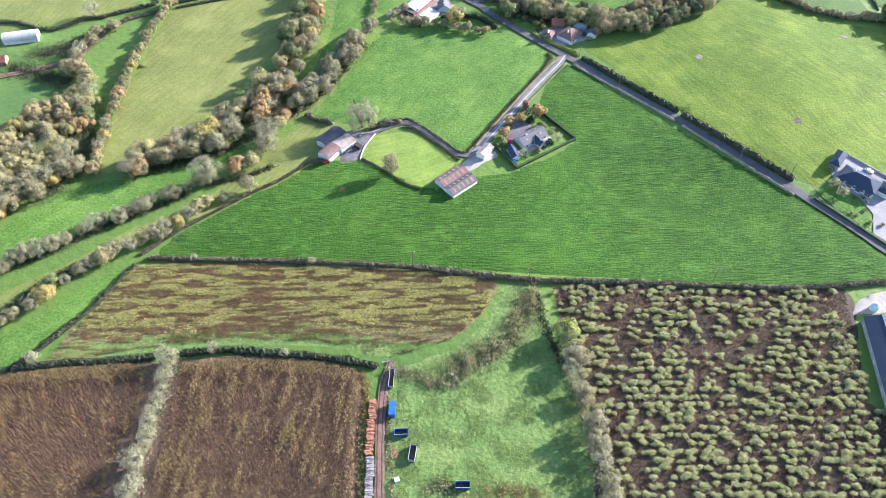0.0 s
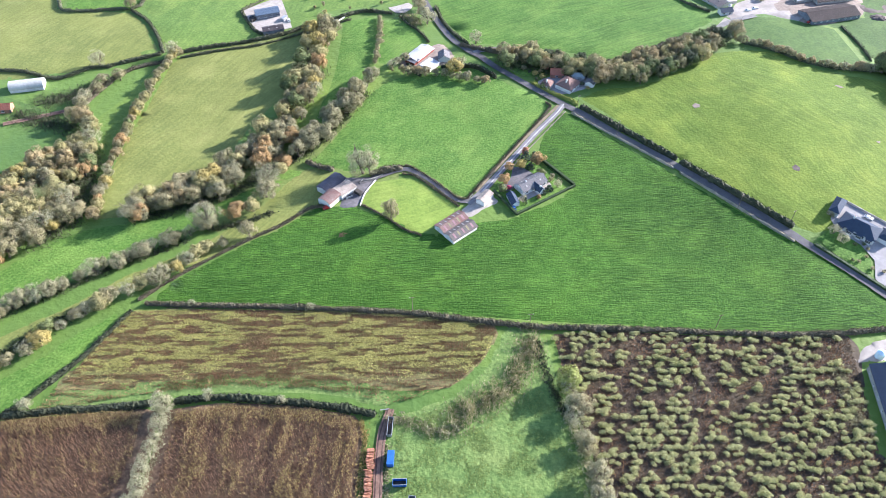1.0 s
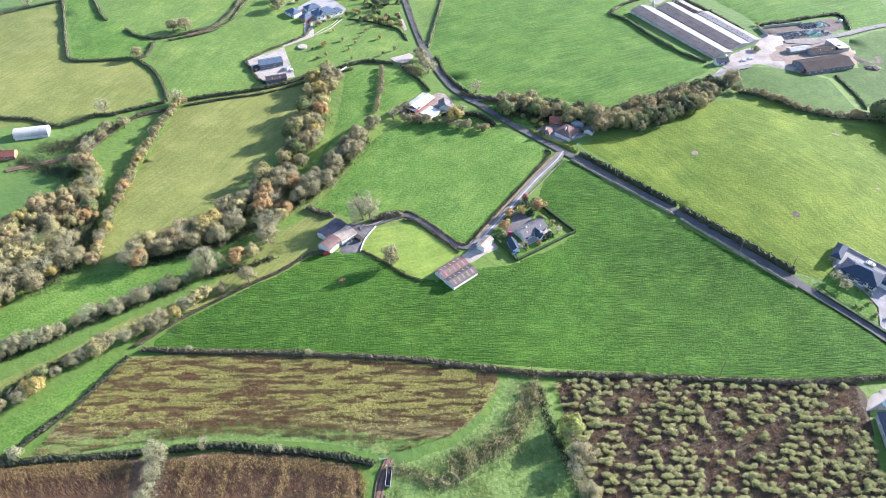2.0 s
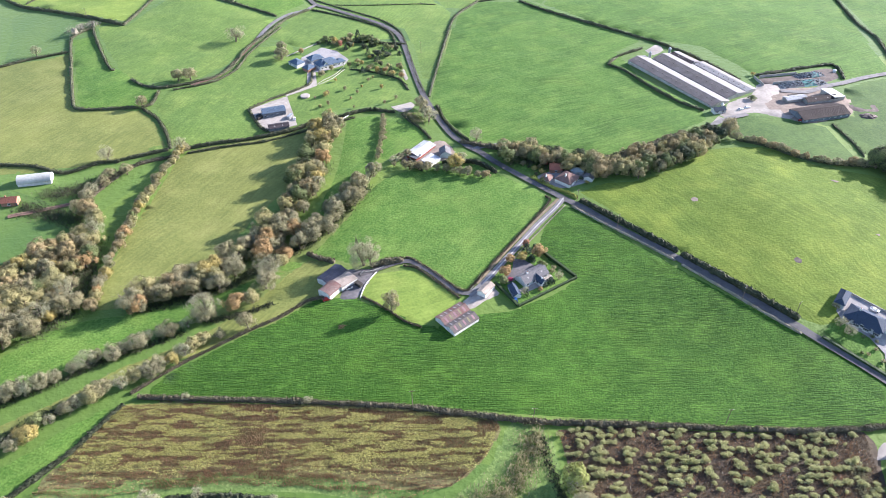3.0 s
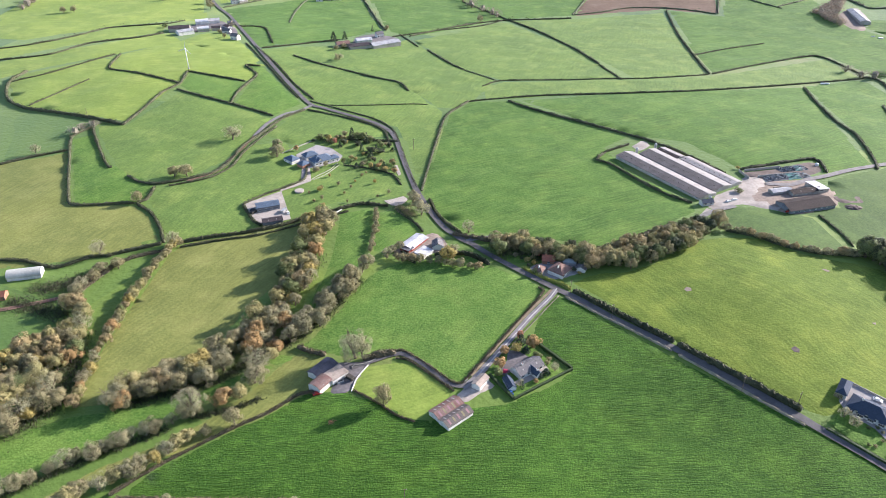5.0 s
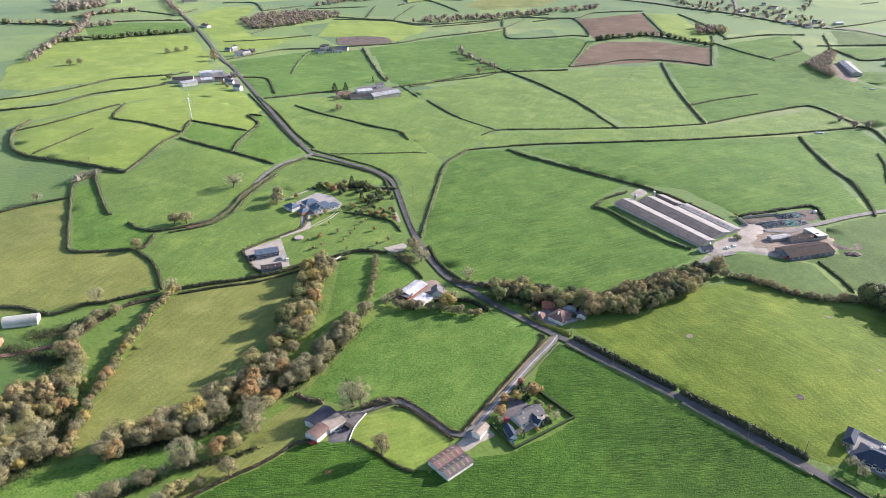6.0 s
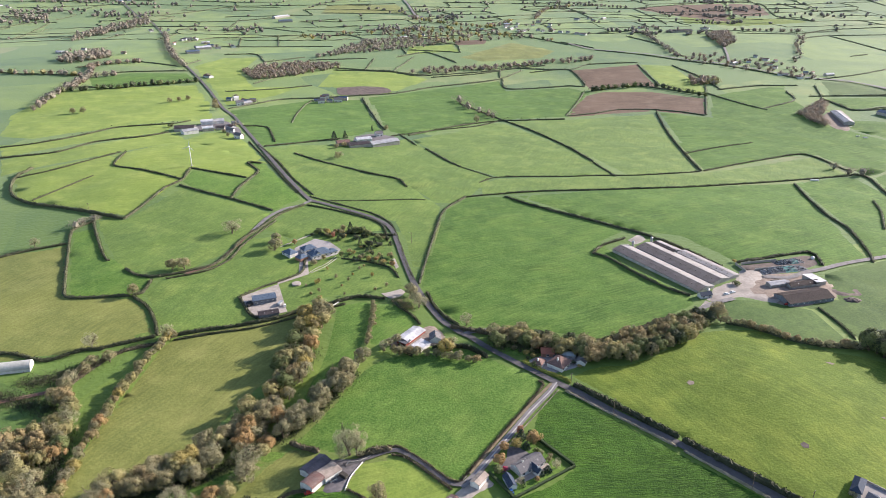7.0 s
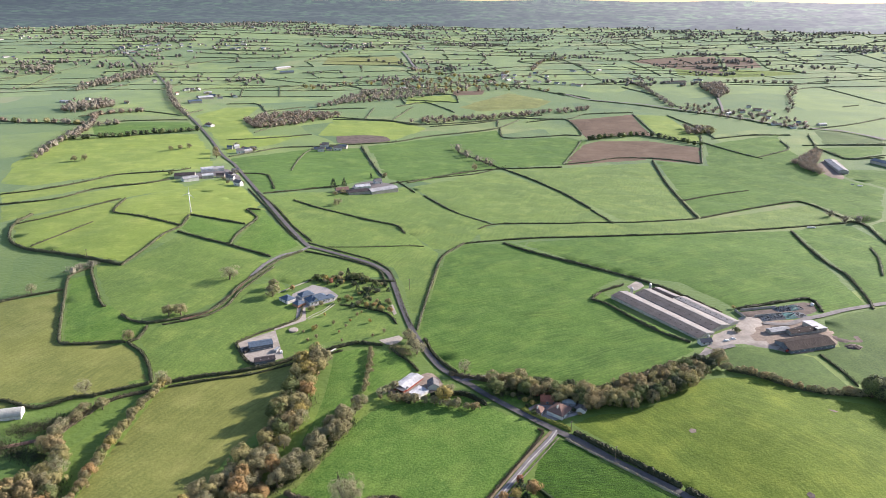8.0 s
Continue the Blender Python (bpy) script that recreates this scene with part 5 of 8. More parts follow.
tree(3.1, 5.2, "fir", (-36.6, 548.6))
tree(2.6, 4.2, "dark", (-33.8, 514.6))
tree(3.6, 5.4, "olive", (-41.5, 510.4))
tree(3.1, 5.2, "dark", (-58.6, 542.2))
tree(4.0, 4.5, "fir", (-55.0, 533.4))
tree(2.6, 4.2, "twig", (-52.1, 531.3))
tree(4.3, 4.8, "green", (-46.6, 556.5))
tree(3.6, 5.4, "twig", (-59.7, 520.4))
tree(2.9, 4.3, "dark", (-50.7, 515.4))
tree(4.3, 4.8, "olive", (-44.2, 524.0))
tree(3.1, 5.2, "green", (-89.0, 560.2))
tree(4.0, 4.5, "brown", (-91.8, 563.6))
tree(2.6, 4.2, "dark", (-104.8, 563.8))
tree(3.6, 2.6, "gold", (-81.0, 453.4))
tree(2.9, 2.1, "twig", (-94.5, 471.8))
tree(4.3, 3.1, "olive", (-86.1, 479.0))
tree(3.6, 2.6, "twig", (-64.6, 481.1))
tree(2.9, 2.1, "brown", (-68.5, 472.1))
tree(4.3, 3.1, "gold", (-47.2, 488.7))
tree(3.6, 2.6, "twig", (-58.1, 500.2))
tree(2.9, 2.1, "olive", (-55.1, 505.2))
tree(4.3, 3.1, "twig", (-35.5, 472.1))
tree(3.6, 2.6, "brown", (-43.3, 466.0))
tree(2.9, 2.1, "gold", (-62.3, 490.5))
tree(4.3, 3.1, "twig", (-74.4, 485.6))
tree(3.6, 2.6, "olive", (-89.1, 459.1))
tree(2.9, 2.1, "twig", (-64.9, 459.2))
tree(4.3, 3.1, "brown", (-83.7, 463.3))
tree(3.6, 2.6, "gold", (-82.8, 499.6))
tree(2.9, 3.3, "green", (46.1, 384.8))
tree(3.8, 4.0, "twig", (49.4, 381.9))
tree(2.4, 2.9, "dark", (53.0, 379.0))
tree(4.3, 4.3, "gold", (56.2, 375.5))
tree(2.9, 3.3, "olive", (59.7, 378.6))
tree(3.8, 4.0, "red", (63.6, 381.7))
tree(2.4, 2.9, "dark", (56.4, 370.2))
tree(4.3, 4.3, "green", (59.6, 361.7))
tree(2.9, 3.3, "twig", (62.1, 359.7))
tree(3.8, 4.0, "dark", (83.1, 362.6))
tree(2.4, 2.9, "gold", (85.9, 359.2))
tree(4.3, 4.3, "olive", (92.0, 364.4))
tree(2.9, 3.3, "red", (95.1, 368.7))
tree(3.8, 4.0, "dark", (75.9, 380.2))
tree(2.4, 2.9, "green", (83.1, 381.1))
tree(4.3, 4.3, "twig", (91.2, 376.3))
tree(2.9, 3.3, "dark", (68.2, 380.8))
tree(3.8, 4.0, "gold", (60.1, 372.0))

tree(12, 12, "brown", (-312.9, 1018.3), "beside farm buildings")
tree(6, 6, "twig", (-252.3, 857), "beside farm buildings")
tree(5, 6, "twig", (-263.8, 879.1), "beside farm buildings")
tree(9, 7, "fir", (-112.1, 876.5), "beside farm buildings")
tree(7, 8, "twig", (-108.6, 834.2), "beside farm buildings")
tree(8, 9, "pale", (-107.7, 786.9), "beside farm buildings")
tree(6, 7, "twig", (-116.3, 825.5), "beside farm buildings")
tree(8, 7, "twig", (-64.2, 928.8), "beside farm buildings")
tree(4, 4, "twig", (-234.9, 860.8), "beside farm buildings")
tree(5, 9, "dark", (-337.8, 903), "beside farm buildings")
tree(7, 4, "fir", (-82.1, 922.6), "beside farm buildings")

tree(8, 6, "fir", (-73.1, 575.9), "in the garden of the large house")
tree(7, 8, "dark", (-67.8, 570.8), "in the garden of the large house")
tree(7, 9, "dark", (-62.9, 570.3), "in the garden of the large house")
tree(6, 6, "fir", (-59.9, 563.1), "in the garden of the large house")
tree(5, 7, "dark", (-66.4, 556.3), "in the garden of the large house")
tree(6, 4, "fir", (-62.3, 548.4), "in the garden of the large house")
tree(6, 8, "dark", (-53.7, 543.5), "in the garden of the large house")
tree(5, 4, "fir", (-50.3, 550.7), "in the garden of the large house")
tree(6, 8, "dark", (-56.9, 565.8), "in the garden of the large house")
tree(6, 7, "dark", (-98.8, 568.9), "in the garden of the large house")
tree(6, 6, "gold", (-91.6, 566.4), "in the garden of the large house")
tree(5, 5, "red", (-86.2, 561.7), "in the garden of the large house")
tree(5, 4, "fir", (-81.1, 554), "in the garden of the large house")
tree(6, 7, "dark", (-78, 558.6), "in the garden of the large house")
tree(5, 6, "brown", (-35.7, 523.7), "in the garden of the large house")
tree(5, 5, "orange", (-33.1, 507.1), "in the garden of the large house")
tree(4, 5, "olive", (-69.1, 531.8), "in the garden of the large house")
tree(3.5, 4, "gold", (-65.5, 529.4), "in the garden of the large house")
tree(4, 6, "gold", (-40.3, 511.8), "in the garden of the large house")
tree(4, 5, "orange", (-46.5, 516.8), "in the garden of the large house")
tree(3.5, 6, "dark", (-51.7, 517.1), "in the garden of the large house")
tree(3.5, 6, "dark", (-57.8, 524), "in the garden of the large house")
tree(5, 5, "orange", (-116.4, 545.4), "in the garden of the large house")
tree(5, 7, "twig", (-94.3, 508.2), "in the garden of the large house")
tree(5, 5, "twig", (-88.2, 517.3), "in the garden of the large house")
tree(4.5, 4.5, "gold", (-87.1, 476.4), "in the garden of the large house")
tree(6, 6, "twig", (-79.2, 575.9), "in the garden of the large house")
tree(4, 9, "dark", (-46.7, 543.6), "in the garden of the large house")


# ---- buildings ----
def part(name, v, f, mat, parent, label="", smooth=False):
    me = mesh_of(name, v, f, mat)
    if smooth:
        me.shade_smooth()
    ob = new(name, me)
    ob.parent = parent
    return tagged(ob, label)


def box(x0, x1, y0, y1, z0, z1):
    v = [(x, y, z) for z in (z0, z1) for y in (y0, y1) for x in (x0, x1)]
    return v, [(0, 2, 3, 1), (4, 5, 7, 6), (0, 1, 5, 4), (2, 6, 7, 3), (0, 4, 6, 2), (1, 3, 7, 5)]


def joined(*lumps):
    v, f = [], []
    for a, b in lumps:
        o = len(v)
        v += a
        f += [tuple(i + o for i in q) for q in b]
    return v, f


def sheet_roof(name, a, c, pitch=0.25, rough=0.7, rust=None):
    """Ribbed sheets: ribs across the ridge, laps, streaks and lichen."""
    m, n, l, b = shader(name, max(rough, 0.7))
    b.inputs["Specular IOR Level"].default_value = 0.1
    pos = n.new("ShaderNodeTexCoord").outputs["Object"]
    col = mixed(n, l, noise_at(n, l, pos, 1.1, 5), a, c)
    col = mixed(n, l, noise_at(n, l, pos, 0.22, 5, 0.42, 0.7), col, rust or [v * 0.66 for v in a])
    w = n.new("ShaderNodeTexWave")
    w.bands_direction = "X"
    w.inputs["Scale"].default_value = 0.314 / pitch
    l.new(pos, w.inputs["Vector"])
    s = n.new("ShaderNodeTexWave")
    s.bands_direction, s.wave_profile = "X", "SAW"
    s.inputs["Scale"].default_value = 0.314 / 1.1
    l.new(pos, s.inputs["Vector"])
    pick = n.new("ShaderNodeMath")
    pick.operation = "GREATER_THAN"
    pick.inputs[1].default_value = 0.93
    l.new(s.outputs["Fac"], pick.inputs[0])
    thin = n.new("ShaderNodeMath")
    thin.operation = "MULTIPLY"
    thin.inputs[1].default_value = 0.45
    l.new(pick.outputs[0], thin.inputs[0])
    col = mixed(n, l, thin.outputs[0], col, [v * 0.5 for v in a])
    l.new(col, b.inputs["Base Color"])
    bumped(n, l, b, w.outputs["Fac"], 0.5, 0.06)
    return m


def slates(name, a, c):
    m, n, l, b = shader(name, 0.75)
    b.inputs["Specular IOR Level"].default_value = 0.1
    pos = n.new("ShaderNodeTexCoord").outputs["Object"]
    k = n.new("ShaderNodeTexBrick")
    for i, col in ((1, a), (2, c), (3, [v * 0.45 for v in a])):
        k.inputs[i].default_value = (*col, 1)
    k.inputs["Scale"].default_value, k.inputs["Mortar Size"].default_value = 2.2, 0.03
    l.new(pos, k.inputs["Vector"])
    l.new(mixed(n, l, noise_at(n, l, pos, 0.35, 5, 0.45, 0.75), k.outputs["Color"], [v * 0.75 for v in c]), b.inputs["Base Color"])
    bumped(n, l, b, k.outputs["Fac"], 0.3, 0.03)
    return m


ROOFS = {"rust": sheet_roof("rusty_sheet", (0.155, 0.108, 0.10), (0.20, 0.145, 0.13), 0.25, 0.75, (0.17, 0.085, 0.075)),
         "fibre": sheet_roof("fibre_cement", (0.105, 0.093, 0.092), (0.135, 0.12, 0.115), 0.3, 0.7, (0.12, 0.10, 0.09)),
         # fibre_mid colours the shaded slopes of the livestock sheds, shed_pale the sunlit ones
         "fibre_mid": sheet_roof("shade_slope_fibre", (0.165, 0.145, 0.138), (0.205, 0.18, 0.17), 0.3, 0.75, (0.14, 0.12, 0.112)),
         "shed_pale": sheet_roof("shed_pale_sheet", (0.325, 0.302, 0.292), (0.38, 0.357, 0.345), 0.3, 0.7, (0.27, 0.25, 0.24)),
         "slate_dark": slates("dark_blue_slates", (0.05, 0.066, 0.10), (0.07, 0.09, 0.13)),
         "pale_sheet": sheet_roof("pale_sheet", (0.33, 0.275, 0.235), (0.40, 0.335, 0.285), 0.3, 0.75),
         "dark_sheet": sheet_roof("dark_sheet", (0.058, 0.048, 0.052), (0.08, 0.068, 0.072), 0.3, 0.55),
         "brown_sheet": sheet_roof("brown_sheet", (0.042, 0.032, 0.032), (0.056, 0.043, 0.042), 0.3, 0.8, (0.036, 0.029, 0.029)),
         "purple_sheet": sheet_roof("grey_purple_sheet", (0.125, 0.112, 0.128), (0.15, 0.135, 0.15), 0.3, 0.75),
         "grey_sheet": sheet_roof("grey_sheet", (0.34, 0.34, 0.36), (0.42, 0.42, 0.44), 0.3, 0.5),
         "pale_metal": sheet_roof("pale_metal", (0.52, 0.52, 0.55), (0.60, 0.60, 0.62), 0.3, 0.45),
         "slate": slates("grey_slates", (0.165, 0.155, 0.165), (0.21, 0.20, 0.205)),
         "slate_blue": slates("blue_slates", (0.10, 0.14, 0.20), (0.14, 0.185, 0.25)),
         "tile_brown": slates("brown_tiles", (0.22, 0.135, 0.115), (0.28, 0.175, 0.15)),
         "tile_red": slates("red_tiles", (0.32, 0.12, 0.08), (0.40, 0.16, 0.11)),
         "glass_sheet": sheet_roof("greenhouse_glass", (0.38, 0.43, 0.43), (0.46, 0.50, 0.50), 0.6, 0.2),
         "white_film": plain("plastic_film", (0.44, 0.43, 0.39), (0.52, 0.51, 0.46), 0.4, 0.8, 0.15, 0.1)}
WALLS = {"white_wall": plain("white_render", (0.60, 0.59, 0.57), (0.68, 0.67, 0.645), 0.85, 2.0, 0.3, 0.15),
         "render_wall": plain("weathered_render", (0.42, 0.39, 0.35), (0.52, 0.49, 0.44), 0.9, 1.5, 0.3, 0.2),
         "block_wall": plain("concrete_block", (0.33, 0.31, 0.28), (0.42, 0.40, 0.36), 0.9, 2.5, 0.3, 0.3),
         "grey_wall": plain("grey_cladding", (0.15, 0.165, 0.19), (0.20, 0.215, 0.24), 0.7, 2.0, 0.3, 0.15),
         "red_wall": plain("red_cladding", (0.25, 0.065, 0.05), (0.31, 0.085, 0.065), 0.7, 2.0, 0.3, 0.15),
         "brick_wall": plain("red_brick", (0.34, 0.17, 0.11), (0.42, 0.23, 0.16), 0.9, 3.0, 0.4, 0.3)}
PAVED = {"concrete": plain("pale_concrete", (0.33, 0.29, 0.26), (0.42, 0.375, 0.335), 0.9, 0.6, 0.09, 0.15),
         "asphalt": plain("yard_tarmac", (0.125, 0.115, 0.12), (0.175, 0.16, 0.165), 0.85, 0.7, 0.1, 0.15),
         "paving": plain("grey_gravel", (0.29, 0.27, 0.27), (0.36, 0.34, 0.335), 0.9, 0.8, 0.1, 0.2),
         "clay": plain("bare_clay", (0.24, 0.185, 0.15), (0.30, 0.24, 0.20), 0.9, 0.7, 0.3, 0.4),
         "mud": plain("trodden_mud", (0.105, 0.08, 0.072), (0.165, 0.13, 0.115), 0.85, 0.5, 0.12, 0.4), "lush": GRASS["lush"]}
GLASS_DARK = plain("window_glass", (0.03, 0.035, 0.045), (0.05, 0.055, 0.065), 0.12, 1.0, 0.5, 0.0)
FRAME = plain("white_frame", (0.76, 0.76, 0.74), (0.80, 0.80, 0.78), 0.5, 3.0, 0.5, 0.05)
DOOR = plain("dark_door", (0.10, 0.10, 0.11), (0.14, 0.14, 0.15), 0.6, 2.0, 0.5, 0.1)
PINK_SHEET = plain("faded_pink_sheet", (0.225, 0.125, 0.145), (0.275, 0.165, 0.18), 0.7, 1.5, 0.5, 0.1)
MOSS_SHEET = plain("mossy_sheet", (0.175, 0.165, 0.095), (0.225, 0.20, 0.125), 0.8, 1.5, 0.5, 0.1)
LIGHT_SHEET = plain("roof_light_sheet", (0.30, 0.28, 0.27), (0.36, 0.34, 0.33), 0.35, 1.5, 0.5, 0.05)


def slab(p, thick):
    """A sloping plate over four corners."""
    v = [tuple(q) for q in p] + [(x, y, z + thick) for x, y, z in p]
    return v, [(3, 2, 1, 0), (4, 5, 6, 7), (0, 1, 5, 4), (1, 2, 6, 5), (2, 3, 7, 6), (3, 0, 4, 7)]


def window(parent, x, y, z, w, h, side):
    """A window on the wall y, facing side (+1 or -1): frame, pane and sill."""
    y0, y1 = sorted((y, y + side * 0.07))
    hole = [box(x - w / 2 - 0.08, x - w / 2, y0, y1, z - 0.08, z + h + 0.08), box(x + w / 2, x + w / 2 + 0.08, y0, y1, z - 0.08, z + h + 0.08),
            box(x - w / 2, x + w / 2, y0, y1, z - 0.08, z), box(x - w / 2, x + w / 2, y0, y1, z + h, z + h + 0.08),
            box(x - 0.03, x + 0.03, y0, y1, z, z + h)]
    win = part("window", *joined(*hole), FRAME, parent)
    y0, y1 = sorted((y, y + side * 0.03))
    part("pane", *joined(box(x - w / 2, x - 0.03, y0, y1, z, z + h), box(x + 0.03, x + w / 2, y0, y1, z, z + h)), GLASS_DARK, win, "dark window glass")
    y0, y1 = sorted((y, y + side * 0.16))
    part("sill", *box(x - w / 2 - 0.12, x + w / 2 + 0.12, y0, y1, z - 0.15, z - 0.08), FRAME, win)


def building(name, style, wall, roof, at, turn, length, width, eave, rise, windows, lights, label):
    zs = [ground_z(at[0] + math.cos(t) * length / 2, at[1] + math.sin(t) * length / 2) for t in (0, 1.57, 3.14, 4.71)]
    top = tagged(new(name), label, "barn" if "barn" in name else "house" if name in ("house", "bungalow", "cottage", "large_house") else "outbuilding")
    top.matrix_world = pose(*at, ground_z(*at), 0, 0, turn)
    L, W, foot = length / 2, width / 2, min(zs) - ground_z(*at) - 0.3
    near = math.hypot(*at) < 520
    # walls, with gables where the roof has them
    v, f = box(-L, L, -W, W, min(foot, -0.2), eave)
    if style == "gable":
        v += [(-L, 0, eave + rise), (L, 0, eave + rise)]
        f += [(4, 6, 8), (5, 9, 7)]
    if style == "lean":
        v += [(-L, W, eave + rise), (L, W, eave + rise)]
        f += [(6, 7, 9, 8), (4, 6, 8), (5, 9, 7)]
    if style == "curve":
        n = 10
        for e in (-L, L):
            o = len(v)
            v += [(e, -W * math.cos(math.pi * i / n), eave + rise * math.sin(math.pi * i / n)) for i in range(n + 1)]
            f.append(tuple(range(o, o + n + 1)))
    part("wall", v, f, WALLS[wall], top)
    # roof
    over, t = 0.35, 0.14
    if style == "gable":
        dz = rise / W * over
        lumps = [slab([(-L - over, s * (W + over), eave - dz), (L + over, s * (W + over), eave - dz), (L + over, 0, eave + rise), (-L - over, 0, eave + rise)], t) for s in (-1, 1)]
        # two-sheet roofs put sun and shade into colour: paler slope faces the sun
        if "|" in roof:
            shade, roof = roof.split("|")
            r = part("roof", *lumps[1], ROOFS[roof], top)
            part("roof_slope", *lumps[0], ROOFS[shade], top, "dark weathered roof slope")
        else:
            r = part("roof", *joined(*lumps), ROOFS[roof], top)
        part("ridge_cap", *joined(slab([(-L - over, -0.22, eave + rise - 0.22 * rise / W + t), (L + over, -0.22, eave + rise - 0.22 * rise / W + t), (L + over, 0, eave + rise + t), (-L - over, 0, eave + rise + t)], 0.05),
                                  slab([(-L - over, 0.22, eave + rise - 0.22 * rise / W + t), (L + over, 0.22, eave + rise - 0.22 * rise / W + t), (L + over, 0, eave + rise + t), (-L - over, 0, eave + rise + t)], 0.05)), ROOFS[roof], r)
        for k in range(lights):
            s, x = (-1, 1)[k % 2], -L + (k // 2 + 0.75) * 2 * L / (lights / 2 + 0.5)
            ya, yb, h = (0.15, 0.85, 0.5) if roof in ("rust", "fibre") and s < 0 else (0.22, 0.78, 0.28) if "barn" in name else (0.42, 0.62, 0.35)
            q = [(x + d, s * W * y, eave + rise * (1 - y) + t) for y, d in ((ya, -h), (ya, h), (yb, h), (yb, -h))]
            panel, words = (LIGHT_SHEET, "pale translucent roof light") if s > 0 or roof not in ("rust", "fibre") else ((PINK_SHEET, "faded pink roof sheet"), (MOSS_SHEET, "mossy green roof sheet"))[k // 2 % 2]
            part("roof_light", *slab(q, 0.03), panel, r, words)
    elif style == "hip":
        k = max(0.0, L - W)
        ring = [(-L - over, -W - over, eave - 0.1), (L + over, -W - over, eave - 0.1), (L + over, W + over, eave - 0.1), (-L - over, W + over, eave - 0.1)]
        v = ring + [(x, y, eave + 0.08) for x, y, z in ring] + [(-k, 0, eave + rise), (k, 0, eave + rise)]
        f = [(3, 2, 1, 0), (0, 1, 5, 4), (1, 2, 6, 5), (2, 3, 7, 6), (3, 0, 4, 7), (4, 5, 9, 8), (5, 6, 9), (6, 7, 8, 9), (7, 4, 8)]
        r = part("roof", v, f, ROOFS[roof], top)
        for k2 in range(lights):
            x = -L * 0.5 + k2 * L * 0.5
            part("dormer", *box(x - 0.8, x + 0.8, -W * 0.75, -W * 0.3, eave + 0.3, eave + rise * 0.55), WALLS[wall], r)
    elif style == "lean":
        part("roof", *slab([(-L - over, -W - over, eave), (L + over, -W - over, eave), (L + over, W + over, eave + rise + 0.05), (-L - over, W + over, eave + rise + 0.05)], t), ROOFS[roof], top)
    else:
        n, v, f = 12, [], []
        for e in (-L - 0.2, L + 0.2):
            for d in (0.05, 0.17):
                v += [(e, -(W + d) * math.cos(math.pi * i / n), eave + (rise + d) * math.sin(math.pi * i / n)) for i in range(n + 1)]
        m = n + 1
        for i in range(n):
            f += [(m + i, 3 * m + i, 3 * m + i + 1, m + i + 1), (i, i + 1, 2 * m + i + 1, 2 * m + i), (i, m + i, m + i + 1, i + 1), (2 * m + i, 2 * m + i + 1, 3 * m + i + 1, 3 * m + i)]
        r = part("roof", v, f, ROOFS[roof], top)
        for k in range(lights):
            x = -L + (k + 0.5) * 2 * L / lights
            q = [(x - 0.3, -W * 0.85, eave + rise * 0.62), (x + 0.3, -W * 0.85, eave + rise * 0.62), (x + 0.3, -W * 0.45, eave + rise * 0.97), (x - 0.3, -W * 0.45, eave + rise * 0.97)]
            part("roof_light", *slab(q, 0.05), LIGHT_SHEET, r, "pale translucent roof light")
    # openings
    long_shed = name in ("poultry_shed", "cattle_barn", "long_barn")
    for k in range(windows):
        x = -L + (k + 0.5) * 2 * L / windows
        for s in (-1, 1):
            window(top, x, s * W, 1.4 if long_shed else 0.95, 1.1 if long_shed else 1.4, 0.6 if long_shed else 1.15, s)
    if windows and not long_shed:
        y0, y1 = -W - 0.06, -W
        part("door", *box(L / max(windows, 1) - L * 0.02 - 0.45, L / max(windows, 1) - L * 0.02 + 0.45, y0, y1, 0.02, 2.05), DOOR, top, "dark front door")
        if near and name not in ("stable_block", "farm_office"):
            st = part("chimney", *box(-L * 0.45 - 0.45, -L * 0.45 + 0.45, -0.35, 0.35, eave + rise * 0.55, eave + rise + 0.9), WALLS[wall], top)
            part("chimney_pot", *box(-L * 0.45 - 0.14, -L * 0.45 + 0.14, -0.14, 0.14, eave + rise + 0.9, eave + rise + 1.3), ROOFS["tile_red"], st)
    if name == "house" and roof == "slate_dark" and windows > 3:
        for k in range(4):
            x = -L + (k + 0.5) * L / 2
            bay = part("bay_window", *box(x - 1.35, x + 1.35, -W - 1.0, -W - 0.01, 0.0, 2.3), WALLS[wall], top)
            for j in (-1, 0, 1):
                part("pane", *box(x + j * 0.82 - 0.34, x + j * 0.82 + 0.34, -W - 1.04, -W - 1.0, 0.8, 2.0), GLASS_DARK, bay, "dark window glass")
            part("bay_roof", *slab([(x - 1.5, -W - 1.2, 2.3), (x + 1.5, -W - 1.2, 2.3), (x + 1.5, -W - 0.3, 2.75), (x - 1.5, -W - 0.3, 2.75)], 0.08), ROOFS[roof], bay)
    if name in ("barn", "shed", "garage", "cattle_barn", "workshop", "stable_block", "poultry_shed") and near and style != "lean":
        w = min(W * 0.55, 1.9)
        d = part("door", *box(L, L + 0.07, -w, w, 0.05, min(eave - 0.2, 3.6)), DOOR, top, "dark sliding door")
        part("door_rail", *box(L, L + 0.12, -w * 1.5, w * 1.5, min(eave - 0.2, 3.6), min(eave - 0.2, 3.6) + 0.12), FRAME, d)
    if name == "poultry_shed":
        for k in range(int(length / 5)):
            x = -L + 2.5 + 5 * k
            for s in (-1,):
                z = eave + rise * 0.5
                stack = part("roof_vent", *box(x - 0.22, x + 0.22, s * W * 0.5 - 0.22, s * W * 0.5 + 0.22, z, z + 0.7), ROOFS["dark_sheet"], top)
                part("vent_cowl", *box(x - 0.28, x + 0.28, s * W * 0.5 - 0.28, s * W * 0.5 + 0.28, z + 0.74, z + 0.82), ROOFS["pale_sheet"], stack)
    return top


